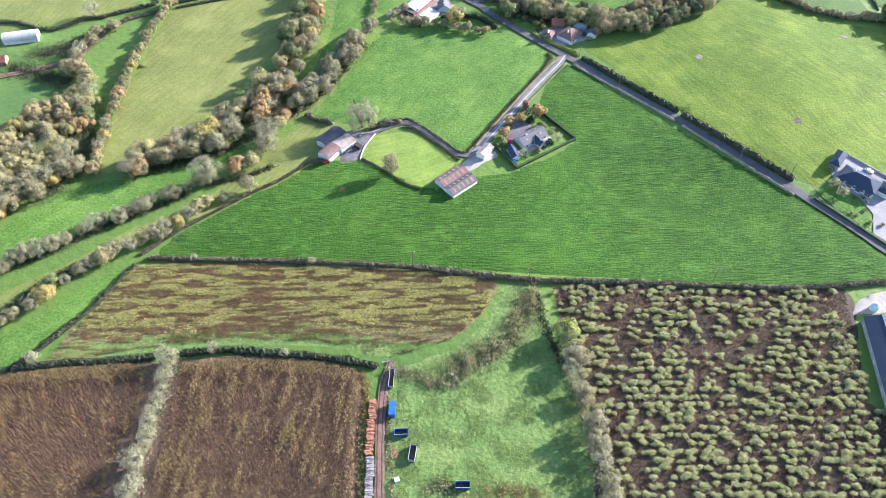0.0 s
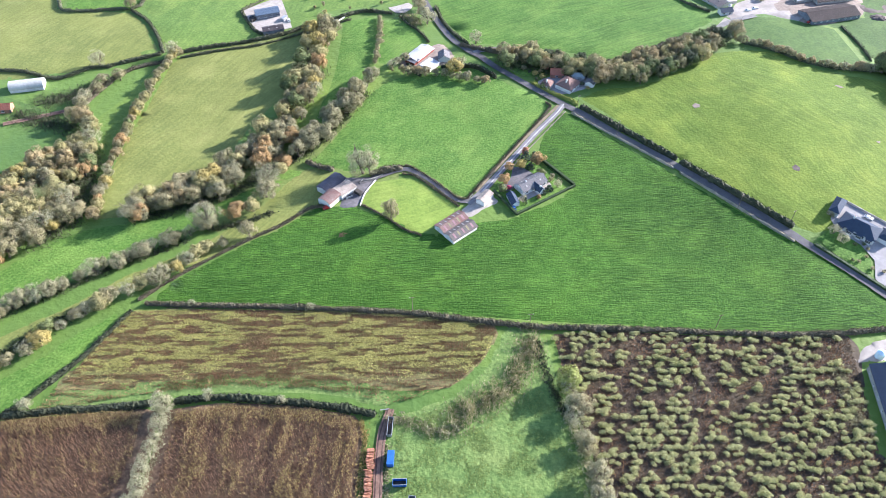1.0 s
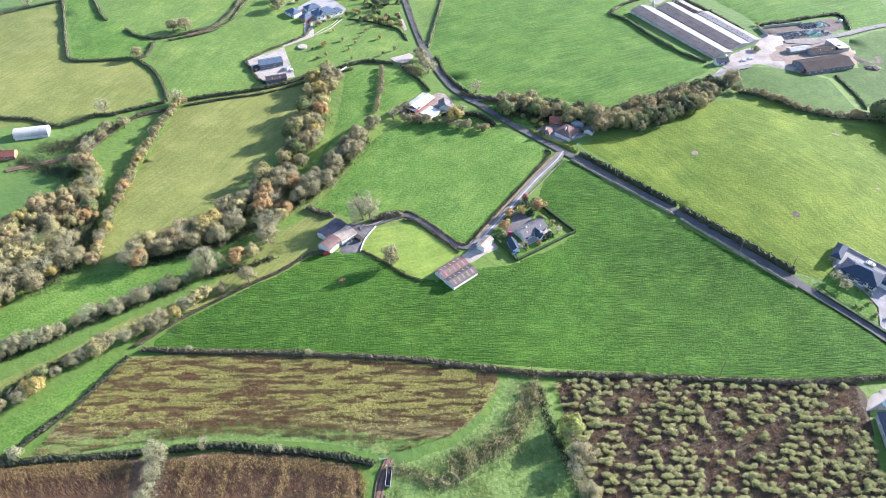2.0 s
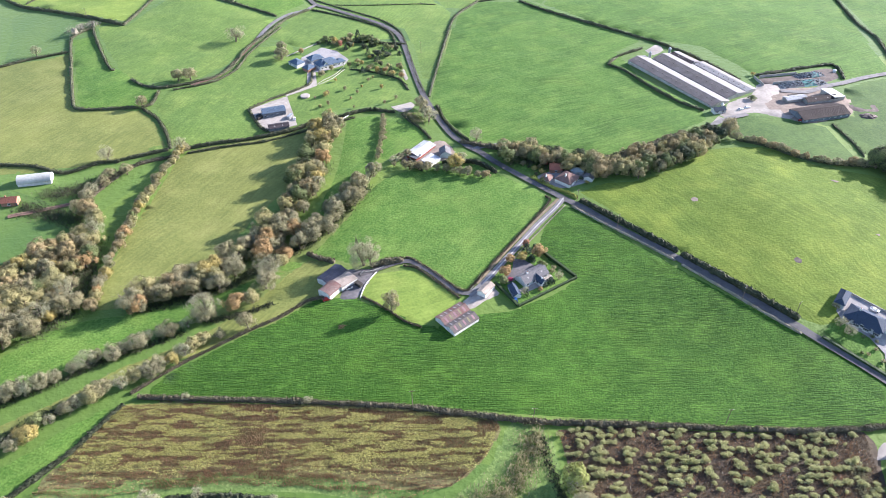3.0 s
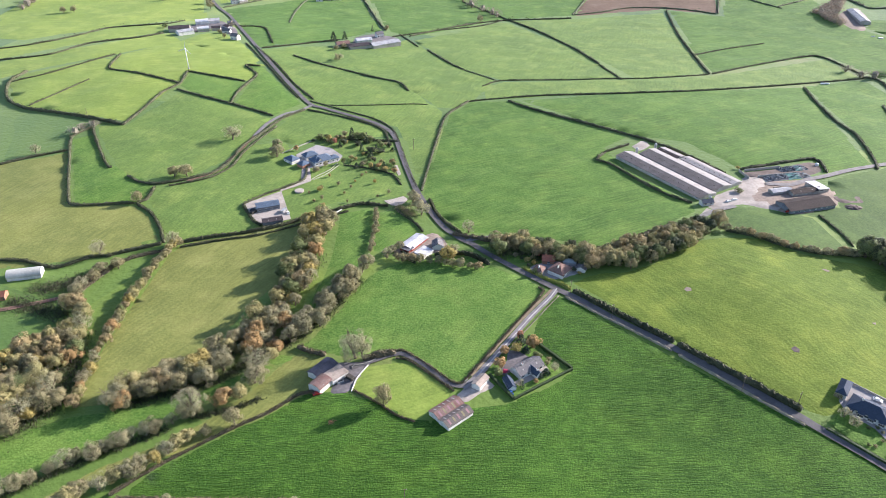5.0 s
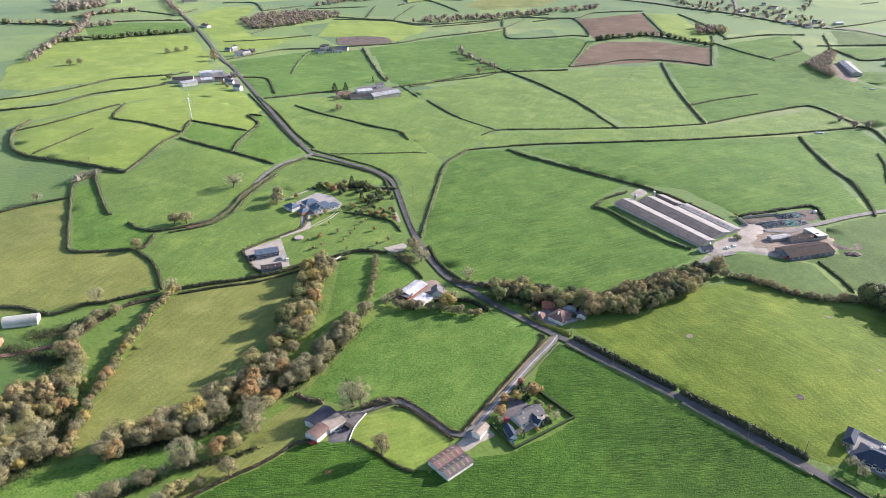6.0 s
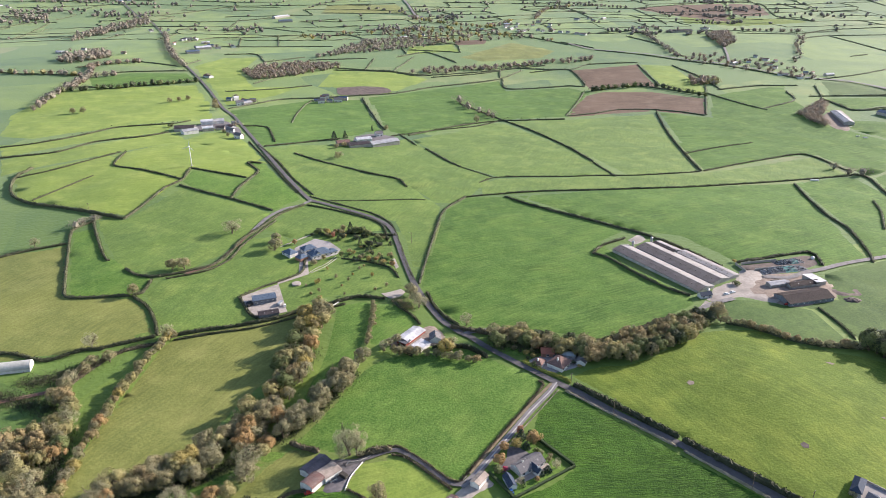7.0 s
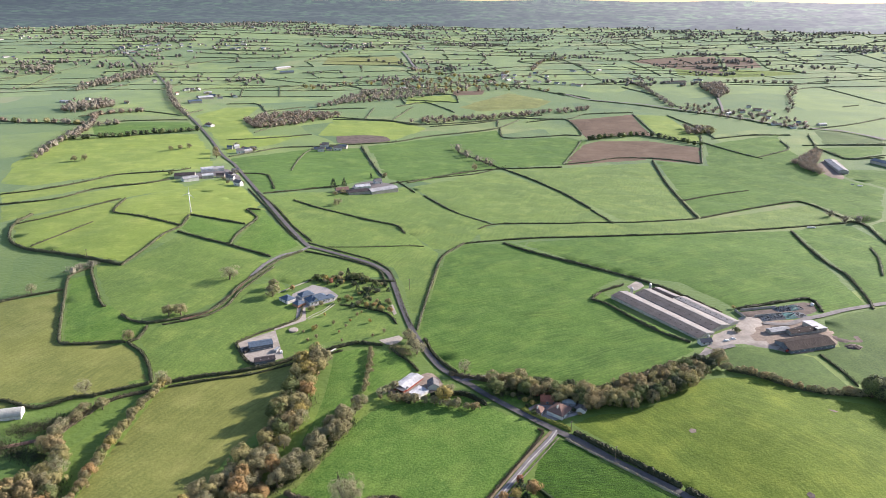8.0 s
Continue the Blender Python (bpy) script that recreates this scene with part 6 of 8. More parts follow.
pave_count = [0]


def paving(name, kind, pts, label):
    pave_count[0] += 1
    lift = 0.22 + 0.011 * (pave_count[0] % 5) + math.hypot(*pts[0]) * 0.0002
    v, f = draped(pts, 3 if math.hypot(*pts[0]) < 500 else 8, lift, lift - 0.03 if name != "yard" else -0.06, name not in ("bare_patch", "yard"))
    return tagged(new(name, smooth_faces(mesh_of(name, v, f, PAVED[kind]))), label, "lawn" if "lawn" in name else "paving", kind="structure")


def yard_wall(name, height, kind, pts):
    line = smooth_line(pts, 2.0)
    v, f = [], []
    for i, p in enumerate(line):
        a, b = line[max(0, i - 1)], line[min(len(line) - 1, i + 1)]
        s = Vector((b.y - a.y, a.x - b.x, 0)).normalized() * 0.15
        z = ground_z(p.x, p.y)
        v += [(*(p + s).xy, z - 0.2), (*(p + s).xy, z + height), (*(p - s).xy, z + height), (*(p - s).xy, z - 0.2)]
        if i:
            o = 4 * i - 4
            f += [(o + k, o + k + 1, o + k + 5, o + k + 4) for k in range(3)]
    f += [(3, 2, 1, 0), tuple(range(len(v) - 4, len(v)))]
    return tagged(new(name, mesh_of(name, v, f, WALLS["white_wall" if kind == "white" else "block_wall"])), "low " + ("white rendered" if kind == "white" else "grey block") + " wall beside a yard", "wall")


building("barn", "gable", "white_wall", "rust", (4.2, 246.8), 41.3, 15.5, 7.3, 2.3, 1.5, 0, 10, "white-walled barn bay with a rusty sheet roof")
building("barn", "gable", "white_wall", "fibre", (8.6, 241.1), 40.9, 15.3, 6.7, 2.3, 1.5, 0, 10, "white-walled barn bay with a grey fibre-cement roof")
building("shed", "gable", "white_wall", "pale_sheet", (21.0, 264.3), 55.3, 8.4, 4.7, 3.0, 1.0, 0, 0, "small white farm shed with a pale sheet roof")
building("barn", "gable", "white_wall", "purple_sheet", (-58.1, 277.9), 53.9, 13.6, 7.8, 3.0, 1.2, 0, 0, "white barn with a dark grey sheet roof")
building("barn", "curve", "white_wall", "rust", (-57.7, 266.5), 55.8, 8.9, 7.6, 3.0, 1.4, 0, 4, "small barn with a rounded rusty roof")
building("shed", "lean", "white_wall", "pale_sheet", (-50.7, 273.1), 45.2, 9.8, 6.9, 3.0, 0.4, 0, 0, "open-sided shed with a pale sheet roof")
building("bungalow", "gable", "white_wall", "slate", (45.0, 274.6), 34.6, 15.4, 7.8, 2.7, 2.3, 4, 6, "white bungalow with a grey tiled roof and roof windows")
building("bungalow_wing", "gable", "white_wall", "slate_dark", (48.6, 270.8), 124.6, 6.0, 3.4, 2.6, 1.6, 1, 0, "white gabled wing joined to the bungalow")
building("garage", "gable", "white_wall", "slate_dark", (35.2, 263.1), 106.7, 8.2, 3.9, 2.4, 1.4, 0, 0, "white garage with a dark roof beside the bungalow")
building("house", "hip", "white_wall", "slate_dark", (198.3, 239.4), -43.8, 17.5, 10.5, 2.8, 3.0, 5, 0, "long white house with a blue slate hipped roof")
building("garage", "hip", "white_wall", "slate_dark", (192.9, 253.3), 51.2, 11.7, 4.6, 2.6, 2.0, 0, 0, "white garage with a blue slate hipped roof")
building("house", "hip", "white_wall", "slate_dark", (208.7, 233.8), 45.7, 7.7, 5.5, 2.8, 2.2, 1, 0, "white annexe with a blue slate hipped roof")
building("cottage", "hip", "white_wall", "tile_brown", (74.7, 362.6), 49.2, 11.7, 10.4, 2.7, 3.2, 3, 0, "white cottage with a brown tiled hipped roof")
building("cottage", "hip", "white_wall", "tile_brown", (62.4, 364.1), 61.0, 7.0, 5.9, 2.5, 2.2, 1, 0, "small white cottage with a brown tiled roof")
building("shed", "gable", "brick_wall", "tile_red", (69.2, 375.5), -3.9, 7.6, 7.3, 2.6, 2.0, 1, 0, "small brick shed with a red tiled roof")
building("greenhouse", "gable", "white_wall", "glass_sheet", (82.1, 372.2), -14.4, 7.6, 4.7, 2.0, 0.8, 0, 0, "low greenhouse with a glazed roof")
building("shed", "gable", "white_wall", "slate", (88.5, 364.7), 64.0, 7.3, 5.3, 2.4, 1.4, 0, 0, "garden shed with a grey roof")
building("workshop", "gable", "red_wall", "pale_metal", (-15.0, 401.5), 55.8, 18.0, 9.6, 1.9, 1.0, 0, 0, "long low red-clad workshop with a pale metal roof")
building("workshop", "lean", "red_wall", "slate", (-19.6, 393.2), -36.1, 7.4, 5.0, 2.0, 0.4, 0, 0, "brick lean-to with a slate roof")
building("shed", "lean", "white_wall", "pale_metal", (-8.4, 388.4), 52.4, 9.8, 7.8, 1.9, 0.4, 0, 0, "low shed with a pale metal roof")
building("house", "gable", "white_wall", "slate", (0.4, 396.5), 93.4, 7.7, 6.9, 2.7, 2.2, 2, 0, "white house with a dark slate roof by the road")
building("stable_block", "gable", "grey_wall", "slate_blue", (-120.8, 450.7), 20.7, 15.9, 8.4, 3.4, 1.2, 4, 0, "grey stable block with a metal sheet roof")
building("stable_block", "gable", "grey_wall", "dark_sheet", (-113.5, 430.5), 18.8, 13.4, 6.3, 3.0, 1.0, 0, 4, "dark stable block with roof lights")
building("large_house", "hip", "white_wall", "slate_blue", (-92.7, 525.5), 36.0, 17.0, 10.5, 3.1, 3.6, 5, 0, "large white house with a blue slate hipped roof")
building("house_wing", "hip", "white_wall", "slate_blue", (-102.8, 533.1), 36.0, 11.0, 8.0, 3.0, 2.8, 2, 0, "white back wing with a blue slate roof")
building("house_wing", "gable", "white_wall", "slate_blue", (-94.7, 522.7), 126.0, 7.5, 5.2, 3.2, 2.6, 1, 0, "white front gable of the large house")
building("house_wing", "hip", "white_wall", "slate_blue", (-83.4, 529.4), 36.0, 7.5, 6.5, 2.8, 2.2, 2, 0, "low white end wing of the large house")
building("garage", "hip", "white_wall", "slate_blue", (-116.2, 525.4), -42.0, 10.5, 8.0, 2.8, 2.2, 2, 0, "white garage with a slate hipped roof")
building("garage", "hip", "brick_wall", "slate_blue", (-105.6, 517.6), 48.0, 7.6, 7.0, 2.6, 2.2, 0, 0, "brick garage with a slate pyramid roof")
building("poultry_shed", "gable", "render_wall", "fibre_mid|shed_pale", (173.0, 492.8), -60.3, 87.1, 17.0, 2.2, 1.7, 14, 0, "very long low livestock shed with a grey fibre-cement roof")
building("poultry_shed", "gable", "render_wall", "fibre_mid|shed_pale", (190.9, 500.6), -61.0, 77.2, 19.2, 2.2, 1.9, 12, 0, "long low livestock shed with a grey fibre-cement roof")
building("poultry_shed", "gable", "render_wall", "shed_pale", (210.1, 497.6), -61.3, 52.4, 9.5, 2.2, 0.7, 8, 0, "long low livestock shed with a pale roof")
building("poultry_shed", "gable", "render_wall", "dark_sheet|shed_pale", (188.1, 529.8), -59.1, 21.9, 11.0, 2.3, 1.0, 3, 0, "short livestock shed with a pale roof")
building("farm_office", "gable", "white_wall", "slate_dark", (190.1, 445), 14.0, 8.6, 5.0, 2.5, 1.7, 2, 0, "small white farm office with a slate roof")
building("cattle_barn", "gable", "grey_wall", "brown_sheet", (258.6, 441.5), 15.1, 36.6, 16.0, 2.7, 2.4, 8, 0, "large cattle barn with a dark sheet roof")
building("shed", "gable", "block_wall", "brown_sheet", (267.3, 462.3), 14.3, 24.2, 6.9, 2.5, 1.2, 0, 4, "long shed with a dark roof and roof lights")
building("shed", "lean", "block_wall", "pale_metal", (279.4, 469.0), 109.2, 13.6, 9.1, 3.0, 0.7, 0, 0, "open shed with a white metal roof")
building("shed", "gable", "block_wall", "grey_sheet", (249.9, 462.8), 13.9, 16.2, 5.8, 2.4, 0.8, 0, 0, "grey sheet-roofed cattle shed")
building("polytunnel", "curve", "white_wall", "white_film", (-252.0, 366.7), 13.1, 19.2, 8.1, 1.6, 3.4, 0, 0, "white plastic polytunnel beside a hedge")
building("cottage", "gable", "brick_wall", "tile_red", (-257.2, 344.7), 8.6, 8.6, 6.5, 2.6, 2.0, 1, 0, "small red cottage among trees")
building("long_barn", "gable", "block_wall", "slate_dark", (174.3, 132.9), 82.2, 58.4, 11.5, 3.4, 2.4, 10, 0, "long low barn with a blue-grey roof and stone walls")
building("barn", "gable", "block_wall", "dark_sheet", (-314.8, 887.4), 12.9, 24.3, 15.0, 4.5, 2.0, 0, 0, "dark-roofed barn of a distant farm")
building("barn", "gable", "white_wall", "grey_sheet", (-303.2, 870.4), 37.0, 18.9, 11.7, 4.2, 1.8, 0, 0, "grey-roofed barn of a distant farm")
building("barn", "curve", "white_wall", "pale_metal", (-298.1, 924.7), 21.6, 15.6, 9.7, 4.0, 2.6, 0, 0, "round-roofed pale metal barn of a distant farm")
building("barn", "gable", "white_wall", "grey_sheet", (-286.0, 933.6), 23.8, 14.5, 9.0, 4.0, 2.2, 0, 0, "grey barn of a distant farm")
building("barn", "curve", "block_wall", "pale_metal", (-286.3, 887.7), 22.0, 13.7, 8.5, 3.6, 2.0, 0, 0, "low round-roofed barn of a distant farm")
building("house", "gable", "white_wall", "slate", (-237.7, 850.1), -28.9, 10.0, 6.2, 4.6, 2.6, 2, 0, "white farmhouse with a slate roof by the road")
building("house", "gable", "white_wall", "slate", (-255.9, 882.1), -12.6, 9.3, 5.7, 3.2, 2.4, 1, 0, "small white farm cottage with slate roof")
building("shed", "gable", "block_wall", "dark_sheet", (-272.5, 895.9), 8.4, 10.4, 6.5, 3.2, 1.8, 0, 0, "dark-roofed farm shed by the yard")
building("barn", "gable", "block_wall", "tile_brown", (-110.7, 842.7), 22.5, 15.5, 9.6, 3.8, 2.4, 0, 0, "brown-roofed stone barn by the yard")
building("barn", "gable", "white_wall", "pale_metal", (-88.1, 864.1), 19.9, 18.7, 11.6, 4.2, 1.6, 0, 0, "pale metal-roofed barn by the yard")
building("barn", "gable", "block_wall", "grey_sheet", (-62.2, 852.2), 31.9, 36.7, 15.0, 4.4, 1.8, 0, 0, "long silver-grey sheet-roofed barn")
building("shed", "gable", "block_wall", "dark_sheet", (-91.3, 841.2), 23.2, 26.3, 15.0, 3.4, 1.4, 0, 0, "dark low shed beside the barns")
building("house", "gable", "white_wall", "slate", (-71.1, 893.8), 28.5, 9.5, 5.9, 4.4, 2.4, 2, 0, "grey farmhouse with a slate roof")
building("barn", "gable", "block_wall", "grey_sheet", (580.0, 997.0), -103.0, 72.0, 13.0, 3.4, 2.0, 0, 0, "long grey sheet-roofed barn beside a brown wood")
building("barn", "gable", "block_wall", "slate_blue", (656.5, 994.3), -69.7, 53.4, 15.0, 4.0, 2.4, 0, 0, "distant long blue-roofed barn")
building("house", "gable", "white_wall", "slate", (-148.6, 1099.9), 8.8, 13.0, 8.1, 4.4, 2.6, 2, 0, "white farmhouse on a rise")
building("barn", "gable", "block_wall", "slate_blue", (-142.0, 1113.0), -8.5, 13.7, 8.5, 4.0, 2.2, 0, 0, "blue-roofed barn on a rise")
building("house", "gable", "white_wall", "slate", (-172.5, 1087.2), 9.2, 10.3, 6.4, 4.4, 2.6, 1, 0, "white cottage behind trees")
building("house", "gable", "white_wall", "slate", (-170.3, 1120.3), 9.5, 10.6, 6.6, 4.4, 2.6, 1, 0, "white cottage with slate roof")
building("house", "gable", "white_wall", "slate", (-287.9, 1055.5), 31.6, 11.1, 6.9, 4.6, 2.6, 2, 0, "white farmhouse with outbuildings")
building("shed", "gable", "block_wall", "grey_sheet", (-279.5, 1061.9), 46.0, 13.6, 8.4, 3.2, 1.8, 0, 0, "grey farm shed beside the farmhouse")
building("house", "curve", "white_wall", "pale_metal", (-301.4, 1084.6), 39.5, 8.3, 5.1, 3.6, 2.4, 0, 0, "round-roofed white farm shed")
building("barn", "gable", "block_wall", "dark_sheet", (-649.6, 1401.8), 28.3, 42.7, 15.0, 4.4, 2.2, 0, 0, "dark-roofed barn beside distant trees")
building("barn", "gable", "block_wall", "slate_blue", (-486.3, 1476.6), 31.1, 25.8, 15.0, 4.2, 2.2, 0, 0, "distant barn with a blue roof")
building("barn", "gable", "block_wall", "pale_metal", (-484.2, 1539.9), 31.8, 30.7, 15.0, 4.2, 2.2, 0, 0, "pale-roofed barn in the distance")
building("barn", "gable", "block_wall", "pale_metal", (-435.5, 2115.8), 53.2, 53.9, 15.0, 4.2, 2.2, 0, 0, "white-roofed barn in the distance")
building("barn", "gable", "block_wall", "slate_blue", (-408.3, 2040.7), 18.7, 37.3, 15.0, 4.2, 2.2, 0, 0, "blue-roofed barn in the distance")
building("barn", "gable", "block_wall", "dark_sheet", (610.6, 1828.4), 15.8, 60.6, 15.0, 4.2, 2.2, 0, 0, "dark-roofed barn beside distant trees")
paving("bare_patch", "clay", [(142.2, 337.7), (143.6, 339.7), (145.8, 339.5), (146.8, 337.3), (145.4, 335.3), (143.0, 335.5)], "bare trodden soil patch in the pasture")
paving("bare_patch", "mud", [(180.3, 282.7), (182.2, 284.3), (183.9, 283.4), (184.3, 280.9), (182.6, 278.9), (180.7, 280.2)], "bare trodden soil patch in the pasture")
paving("bare_patch", "clay", [(229.5, 355.6), (231.4, 356.2), (232.8, 354.6), (234.4, 353.5), (232.9, 352.3), (230.6, 353.3)], "bare pale soil patch in the pasture")
paving("bare_patch", "clay", [(232.0, 303.0), (233.7, 304.0), (235.0, 302.7), (233.5, 301.2), (232.1, 301.6)], "bare pale soil patch in the pasture")
paving("bare_patch", "mud", [(-163, 1197), (-122, 1214), (-83, 1211), (-72, 1178), (-107, 1155), (-152, 1148)], "rough brown ground beside the farm")
paving("yard", "concrete", [(9.0, 257.6), (12.4, 261.6), (18.3, 268.2), (22.5, 271.9), (27.4, 266.3), (28.4, 262.5), (22.0, 258.9), (15.0, 252.6), (11.7, 252.3)], "pale concrete farm yard by the barns")
paving("yard", "asphalt", [(-54.9, 285.3), (-38.4, 284.8), (-32.2, 285.8), (-36.0, 279.7), (-40.2, 268.6), (-44.0, 261.6), (-52.6, 260.7), (-51.8, 271.8)], "dark stained farm yard by the barns")
paving("drive", "asphalt", [(36.9, 290.0), (41.9, 289.4), (47.4, 283.9), (51.2, 286.4), (53.3, 283.7), (37.9, 273.7), (32.5, 270.4), (30.8, 275.5), (35.5, 281.5)], "grey tarmac garden drive")
paving("patio", "concrete", [(40.4, 267.7), (54.8, 277.6), (56.2, 274.2), (49.1, 268.4), (40.1, 262.7), (37.1, 265.3)], "pale paved patio beside the bungalow")
paving("garden_lawn", "lush", [(35.7, 252.3), (65.2, 271.5), (48.5, 296.4), (41.3, 293.5), (33.7, 286.0), (25.5, 273.1), (24.1, 268.9)], "mown garden lawn round the bungalow")
paving("garden_lawn", "lush", [(177.5, 234.6), (186.5, 240.8), (191.8, 237.8), (195.8, 230.0), (197.4, 221.1), (195.1, 213.2), (190.0, 213.2), (183.1, 223.4)], "mown front lawn of the house")
paving("drive", "paving", [(191.8, 252.3), (199.6, 257.4), (214.3, 244.2), (224.9, 236.1), (221.2, 213.9), (197.7, 200.9), (195.2, 209.9), (199.0, 220.5), (196.3, 230.0), (188.2, 239.3), (187.9, 246.9)], "grey gravel drive round the house")
paving("courtyard", "concrete", [(-139.6, 455.1), (-126.5, 466.7), (-115.6, 475.4), (-106.0, 447.7), (-101.7, 435.4), (-111.8, 431.0), (-121.9, 426.7)], "pale gravel yard of the stables")
paving("drive", "concrete", [(-106.8, 515.9), (-100.9, 518.1), (-95.9, 491.8), (-104.5, 484.4), (-115.6, 475.4), (-118.2, 477.9), (-103.5, 491.6)], "pale gravel drive of the large house")
paving("courtyard", "paving", [(-114.9, 537.7), (-101.1, 557.2), (-87.9, 551.6), (-76.9, 537), (-78.9, 527.1), (-93.9, 515.5), (-102.4, 513), (-111.4, 522.8)], "paved surround of the large house")
paving("yard", "concrete", [(201.5, 459.4), (222.1, 472.1), (232.5, 489.6), (247.6, 487.6), (243.0, 470.2), (233.9, 460.8), (245.2, 441.3), (239.2, 432.6), (221.4, 441.1), (210.3, 443.0), (179.6, 423.4), (172.0, 418.0), (190.1, 441.8)], "wide pale concrete farm yard")
paving("yard", "concrete", [(161.9, 549.4), (174.9, 562.5), (178.4, 551.0), (167.3, 539.5)], "pale gravel yard behind the sheds")
paving("yard", "clay", [(240.1, 479.1), (261.7, 483.1), (283, 483.4), (291.5, 471.2), (290.5, 461.3), (282.8, 442.3), (259.6, 431.2), (243, 428.8), (229.5, 441), (222, 452.7)], "trodden earth yard between the cattle sheds")
paving("yard", "mud", [(234.1, 496.7), (263.6, 504.0), (299.3, 517.6), (297.7, 498.5), (271.4, 487.8), (248.0, 483.6), (236.9, 487.6)], "dark muddy silage clamp floor")
paving("yard", "mud", [(283.3, 456.2), (290.1, 458.2), (296.3, 453.1), (304.5, 460.4), (308.5, 458.8), (308.7, 453.5), (303.8, 446.5), (296.6, 443.7), (291.5, 446.0), (285.3, 449.3)], "muddy brown dung heap ground")
paving("yard", "concrete", [(169.9, 165.2), (174.2, 172.3), (182.9, 176.6), (208.2, 182.5), (202.7, 169.4), (180.2, 166.3), (175.0, 166.3)], "pale gravel yard by the long barn")
paving("yard", "clay", [(-28.1, 393.5), (-12.0, 408.3), (-2.6, 415.3), (4.9, 406.3), (6.6, 396.2), (-2.5, 388.4), (-13.4, 388.8), (-26.0, 386.7)], "brown trodden yard of the workshop")
paving("yard", "clay", [(590, 1046), (572, 962), (553, 930), (543, 952), (553, 1000), (567, 1022)], "bare brown apron beside the long barn")
paving("yard", "concrete", [(592, 1044), (605, 1047), (586, 970), (572, 951), (566, 956), (577, 966)], "pale concrete strip along the long barn")
paving("yard", "paving", [(58.0, 363.1), (70.7, 354.8), (85.0, 359.9), (90.7, 363.3), (90.8, 373.7), (79.0, 377.3), (64.5, 374.3), (57.0, 369.6)], "paved yard of the cottage")
paving("garden_lawn", "lush", [(40.4, 381.0), (50.5, 374.5), (61.5, 378.5), (58.8, 386.8), (44.5, 387.6)], "small garden lawn")
paving("gateway", "concrete", [(-38.6, 461), (-32.6, 463.5), (-24.6, 468.1), (-21.2, 463.4), (-22.8, 458.8), (-26.7, 453.8), (-32.1, 453.5), (-35, 456.5)], "pale gravel gateway")
paving("drive", "concrete", [(-34.7, 519), (-31.8, 521.4), (-27.8, 504.7), (-29.8, 501.9)], "pale drive entrance of the large house")
paving("yard", "asphalt", [(-322, 888), (-299, 877), (-281, 900), (-258, 882), (-243, 864), (-247, 898), (-279, 948), (-299, 941)], "concrete yard of the distant farm")
paving("yard", "asphalt", [(-102, 860), (-77, 868), (-50, 880), (-52, 896), (-79, 906), (-99, 890)], "concrete yard of the middle farm")
yard_wall("garden_wall", 0.7, "white", [(-42.0, 261.9), (-40.4, 271.2), (-36.6, 279.3), (-35.5, 281.5)])
yard_wall("garden_wall", 1.0, "block", [(-42.6, 281.0), (-36.8, 282.5), (-31.6, 285.8)])
yard_wall("garden_wall", 0.6, "block", [(-79.3, 523.9), (-84.5, 510.9), (-92.0, 501.1), (-96.5, 493.6)])
yard_wall("garden_wall", 0.8, "block", [(-126.7, 538.9), (-115.2, 553.3), (-103.2, 567.3)])
yard_wall("garden_wall", 0.6, "block", [(-78.0, 519.9), (-85.6, 504.4), (-94.7, 493.6)])
yard_wall("clamp_wall", 2.0, "block", [(232.8, 498.8), (235.6, 484.6)])
yard_wall("clamp_wall", 2.0, "block", [(237.1, 498.7), (267.3, 505.1)])
yard_wall("clamp_wall", 2.0, "block", [(243.3, 487.6), (274.3, 493.9)])
yard_wall("garden_wall", 1.2, "block", [(199.2, 257.8), (205.7, 251.1), (213.5, 243.5), (220.1, 237.8)])
yard_wall("garden_wall", 1.0, "white", [(-73.9, 439.8), (-67.0, 449.3), (-61.6, 455.7)])


# ---- crops, coppice and plantation ----
RIGHT_PLOT = [(46.3, 179.8), (76.9, 181.5), (124.6, 177.9), (171.4, 177.8), (167.6, 154.2), (161.4, 124.1), (177.1, 114.6), (170.6, 81.0), (57.9, 81.1), (59.2, 112.8), (52.4, 143.8)]
WEED_PLOT = [(-138.5, 195.4), (-109.9, 196.2), (-56.2, 193.6), (-13.5, 190.2), (20.5, 185.1), (23.4, 182.6), (17.5, 168.5), (5.0, 155.2), (-8.3, 150.0), (-21.3, 146.5), (-32.9, 150.3), (-51.7, 154.4), (-89.1, 155.5), (-123.2, 152.3), (-147.2, 147.3), (-161.6, 145.6), (-157.5, 153.8), (-147.4, 173.5)]
LEFT_COPPICE = [(-193.0, 133.5), (-176.5, 139.8), (-154.7, 142.4), (-126.8, 144.4), (-118.0, 143.2), (-116.4, 125.8), (-119.8, 107.6), (-119.4, 82.1), (-176.2, 82.5)]
MID_COPPICE = [(-104.4, 143.5), (-87.3, 146.7), (-50.5, 144.0), (-34.0, 140.0), (-31.6, 131.5), (-32.5, 115.6), (-31.7, 89.8), (-31.4, 81.5), (-103.1, 82.0), (-103.9, 114.1)]
TUSSOCK_PLOT = [(-18.7, 138.8), (-5.4, 143.0), (7.0, 148.8), (26.6, 154.5), (38.1, 154.4), (47.8, 138.8), (51.5, 115.0), (52.2, 81.1), (-16.3, 81.4)]


